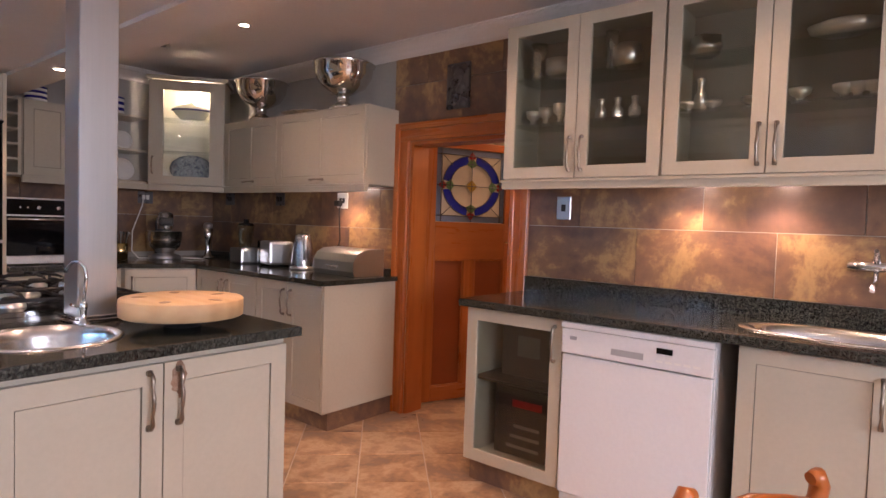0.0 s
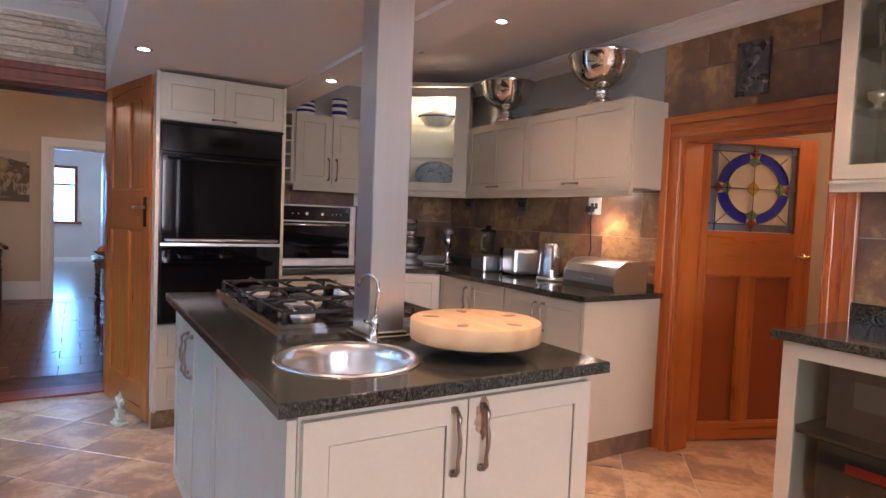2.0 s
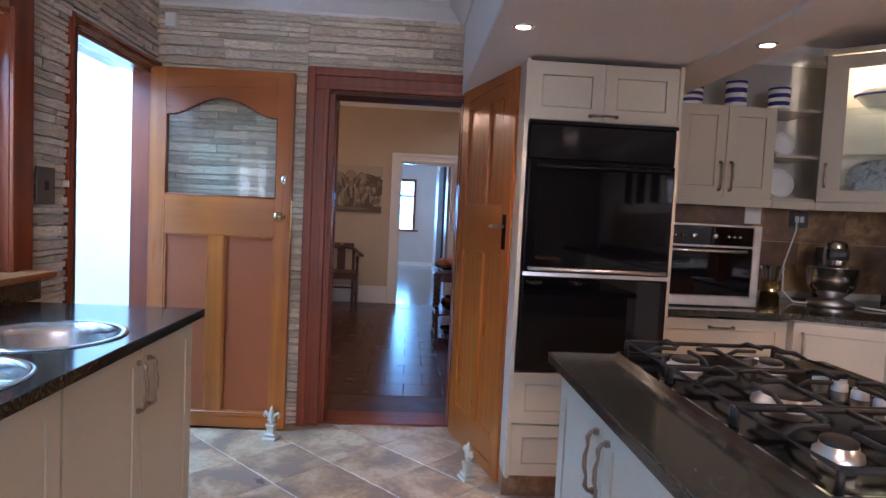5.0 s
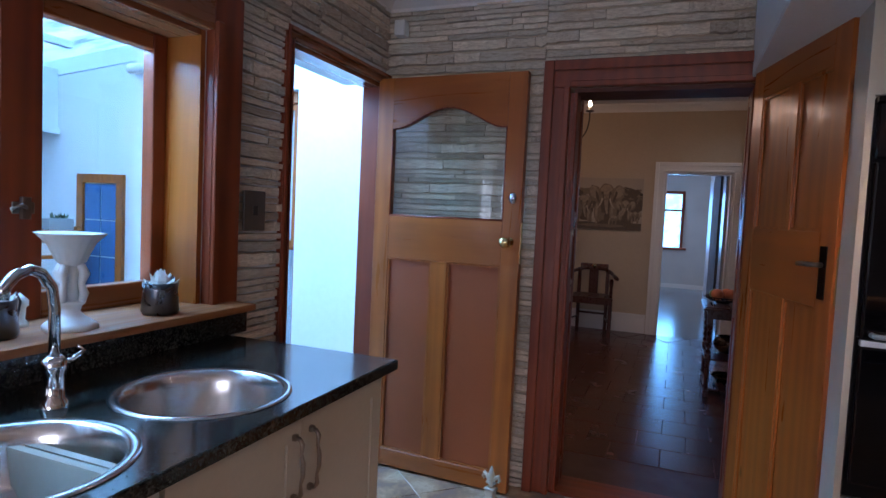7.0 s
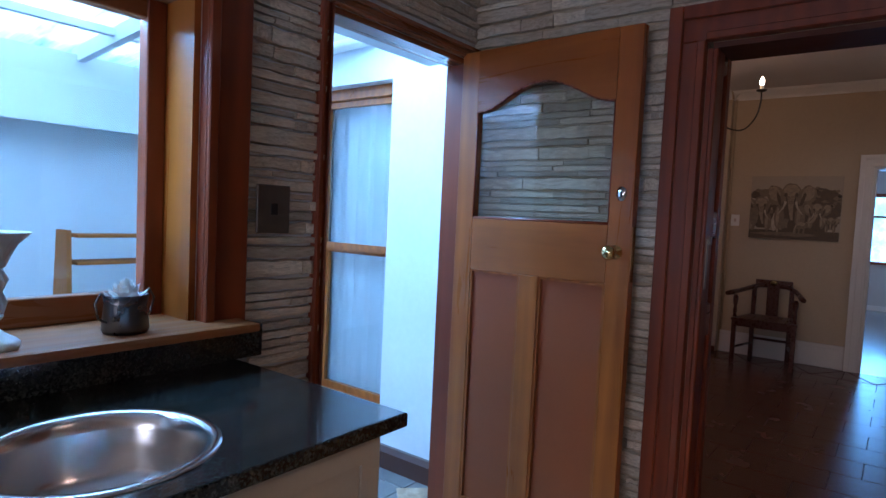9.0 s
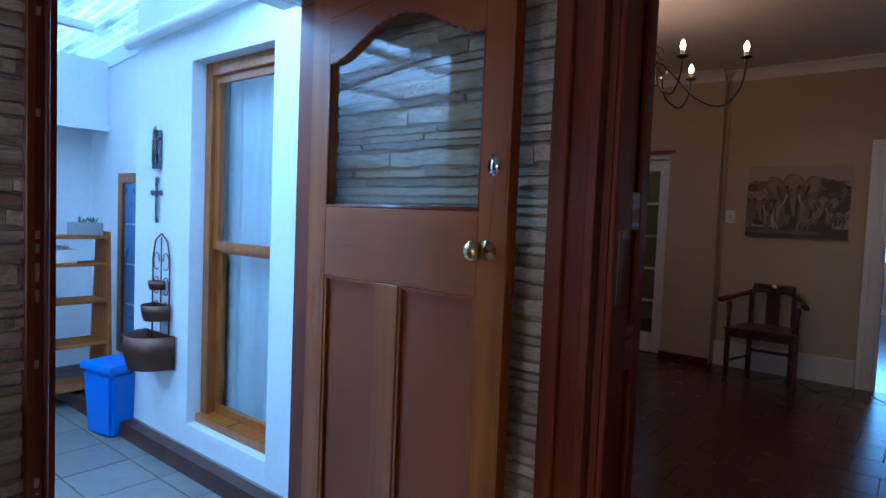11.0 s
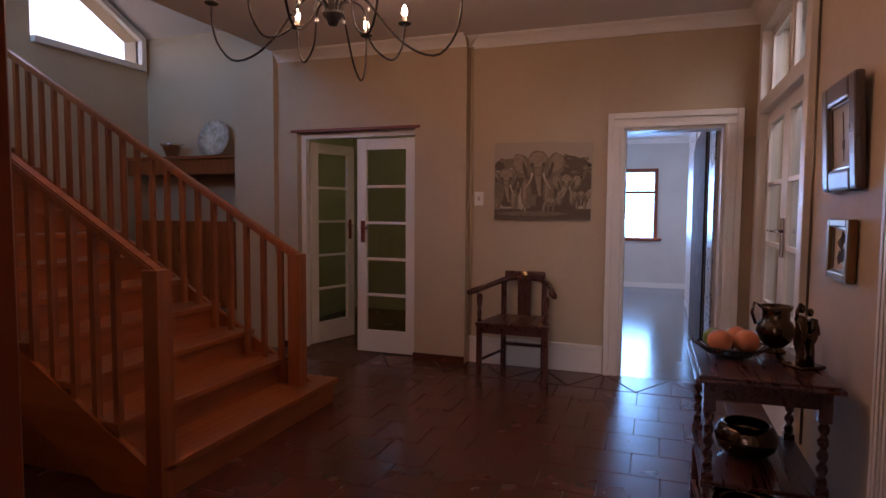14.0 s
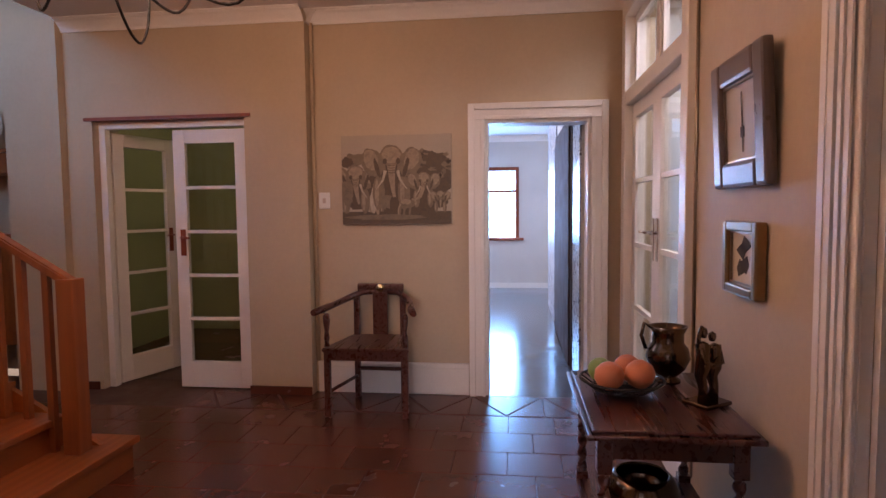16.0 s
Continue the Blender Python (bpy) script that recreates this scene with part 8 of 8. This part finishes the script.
# border row of triangles by the far doorway
for j in range(-4, 3):
    y0 = 1.66 + 0.5 * j
    for tri in (((0, 0), (0.40, 0.25), (0, 0.5)), ((0.42, 0.0), (0.42, 0.5), (0.01 + 0.40, 0.25)), ((0.01, 0.0), (0.41, 0.0), (0.41, 0.24)), ((0.01, 0.5), (0.41, 0.26), (0.41, 0.5))):
        if y0 + 0.5 > 2.75:
            continue
        cx_ = sum(p[0] for p in tri) / 3
        cy_ = sum(p[1] for p in tri) / 3
        pts = [(-10.13 + cx_ + (p[0] - cx_) * 0.955, y0 + cy_ + (p[1] - cy_) * 0.955) for p in tri]
        if abs((tri[1][0] - tri[0][0]) * (tri[2][1] - tri[0][1]) - (tri[2][0] - tri[0][0]) * (tri[1][1] - tri[0][1])) < 0.01:
            continue
        bm = bmesh.new()
        prism(bm, pts, -0.005, 0.0)
        part("tile", bm, TERRA, owner)


# slate-look wall tiles
def wall_tiles(owner_name, m, x1, z0, z1, w, h, holes=()):
    ow = floor_owner(owner_name)
    nx = int(math.ceil(x1 / w))
    z = z0
    row = 0
    while z < z1 - 0.01:
        hh_ = min(h, z1 - z)
        for i in range(-1, nx + 1):
            xa = i * w + (w / 2 if row % 2 else 0)
            xb = xa + w
            xa, xb = max(xa, 0), min(xb, x1)
            if xb - xa < 0.02:
                continue
            bm = bmesh.new()
            box(bm, xa + 0.0015, xb - 0.0015, -0.008, 0.0, z + 0.0015, z + hh_ - 0.0015)
            bm_o = part("tile", bm, TILE_WALL, ow, "", ow.matrix_world.inverted() @ m)
        z += hh_
        row += 1


wall_tiles("wall_north", pose(-5.29, 4.8695, 0), 2.235, 0.93, 1.62, 0.60, 0.26)
wall_tiles("wall_north", pose(-2.045, 4.8695, 0), 3.6, 0.97, 1.56, 0.60, 0.275)
wall_tiles("wall_north", pose(-3.08, 4.8695, 0), 1.08, SDZ + 0.118, 2.36, 0.55, 0.235)
wall_tiles("wall_west", pose(-5.289, 3.12, 0, 0, 0, 90), 1.74, 0.93, 1.50, 0.58, 0.30)
struct("wall_pier", B((-5.349, -5.29, 3.12, 4.87, 0.0, 2.4)), GREYWALL)


# ledge stone cladding
def ledge_mesh(seed):
    r = random.Random(seed)
    bm = bmesh.new()
    nx = 5
    top, bot = [], []
    rows = [[], [], [], []]
    d = [r.uniform(0.6, 1.0) for _ in range(nx + 1)]
    for i in range(nx + 1):
        x = i / nx
        zt, zb = 1.0 - r.uniform(0, 0.16), r.uniform(0, 0.14)
        rows[0].append((x, 0.0, zb))
        rows[1].append((x, -d[i] * r.uniform(0.8, 1), zb + 0.06))
        rows[2].append((x, -d[i], zt - 0.08))
        rows[3].append((x, 0.0, zt))
    ribbon(bm, rows, False)
    for i in (0, nx):
        bm.faces.new([bm.verts.new(rows[k][i]) for k in range(4)])
    return piece_mesh("ledge_stone", bm, LEDGE)


LM = [ledge_mesh(i) for i in range(24)]
stones = []
sr = random.Random(11)


def clad(m, regions, near=None):
    """Courses of thin split stone; regions: (x0, x1, z0, z1) in the plane of m."""
    for x0, x1, z0, z1 in regions:
        z = z0
        while z < z1:
            h = min(sr.choice((0.022, 0.028, 0.035, 0.045, 0.06)), z1 - z)
            if h < 0.008:
                break
            x = x0
            while x < x1 - 0.005:
                w_ = min(sr.uniform(0.10, 0.38), x1 - x)
                if x1 - (x + w_) < 0.05:
                    w_ = x1 - x
                stones.append((m @ pose(x, 0, z), w_ - 0.002, sr.uniform(0.010, 0.030), h))
                x += w_
            z += h


mW = pose(WX, 0, 0, 0, 0, 90)
clad(mW, ((0.432, 1.292, 2.08, 2.42), (1.292, 2.188, 2.112, 2.42), (0.432, 1.292, 0.9, 2.08), (1.05, 1.292, 0.0, 0.9), (0.5, 1.05, 0.0, 0.9)))
mS = pose(0, 0.431, 0, 0, 0, 180)
clad(mS, ((4.52 + 0.158, 5.345, 2.108, 2.42), (4.115, 4.470, 0.99, 2.42), (4.205, 4.470, 0.0, 0.99), (2.0, 4.115, 2.075, 2.42), (4.470, 4.678, 2.108, 2.42)))
eye_ = Vector((-3.6, 2.0, 1.3))
stones.sort(key=lambda s: (s[0].translation - eye_).length + (3 if s[0].translation.z < 0.9 else 0))
own = {True: floor_owner("wall_west"), False: floor_owner("wall_south")}
for k, (m, w_, d_, h) in enumerate(stones):
    if k >= 640:
        break
    ob = new("stone", LM[sr.randrange(24)])
    ob.parent = own[m.translation.x < WX + 0.01]
    ob.matrix_basis = m @ Matrix.Diagonal((w_, d_, h, 1))
rest = bmesh.new()
for m, w_, d_, h in stones[640:]:
    vs_ = [m @ Vector(p) for p in ((0, 0, 0), (w_, 0, 0), (w_, -d_, 0.003), (0, -d_ * 0.8, 0.003), (0, -d_ * 0.9, h - 0.004), (w_, -d_, h - 0.003), (w_, 0, h), (0, 0, h))]
    v = [rest.verts.new(p) for p in vs_]
    for q in ((3, 2, 5, 4), (0, 1, 2, 3), (4, 5, 6, 7), (0, 3, 4, 7), (1, 6, 5, 2)):
        rest.faces.new([v[i] for i in q])
if stones[640:]:
    tagged(part("low_stones", rest, LEDGE, own[True]), "", "", "", "stuff")

for x, y in UNDERLIGHTS:
    bm = bmesh.new()
    lathe(bm, [(0, 0), (0.03, 0), (0.03, 0.012), (0, 0.012)], 18)
    one("undercabinet_light", "small round light under the wall cupboards", "light", bm, LAMPGLOW, pose(x, y, 1.452), "undercabinet lights")
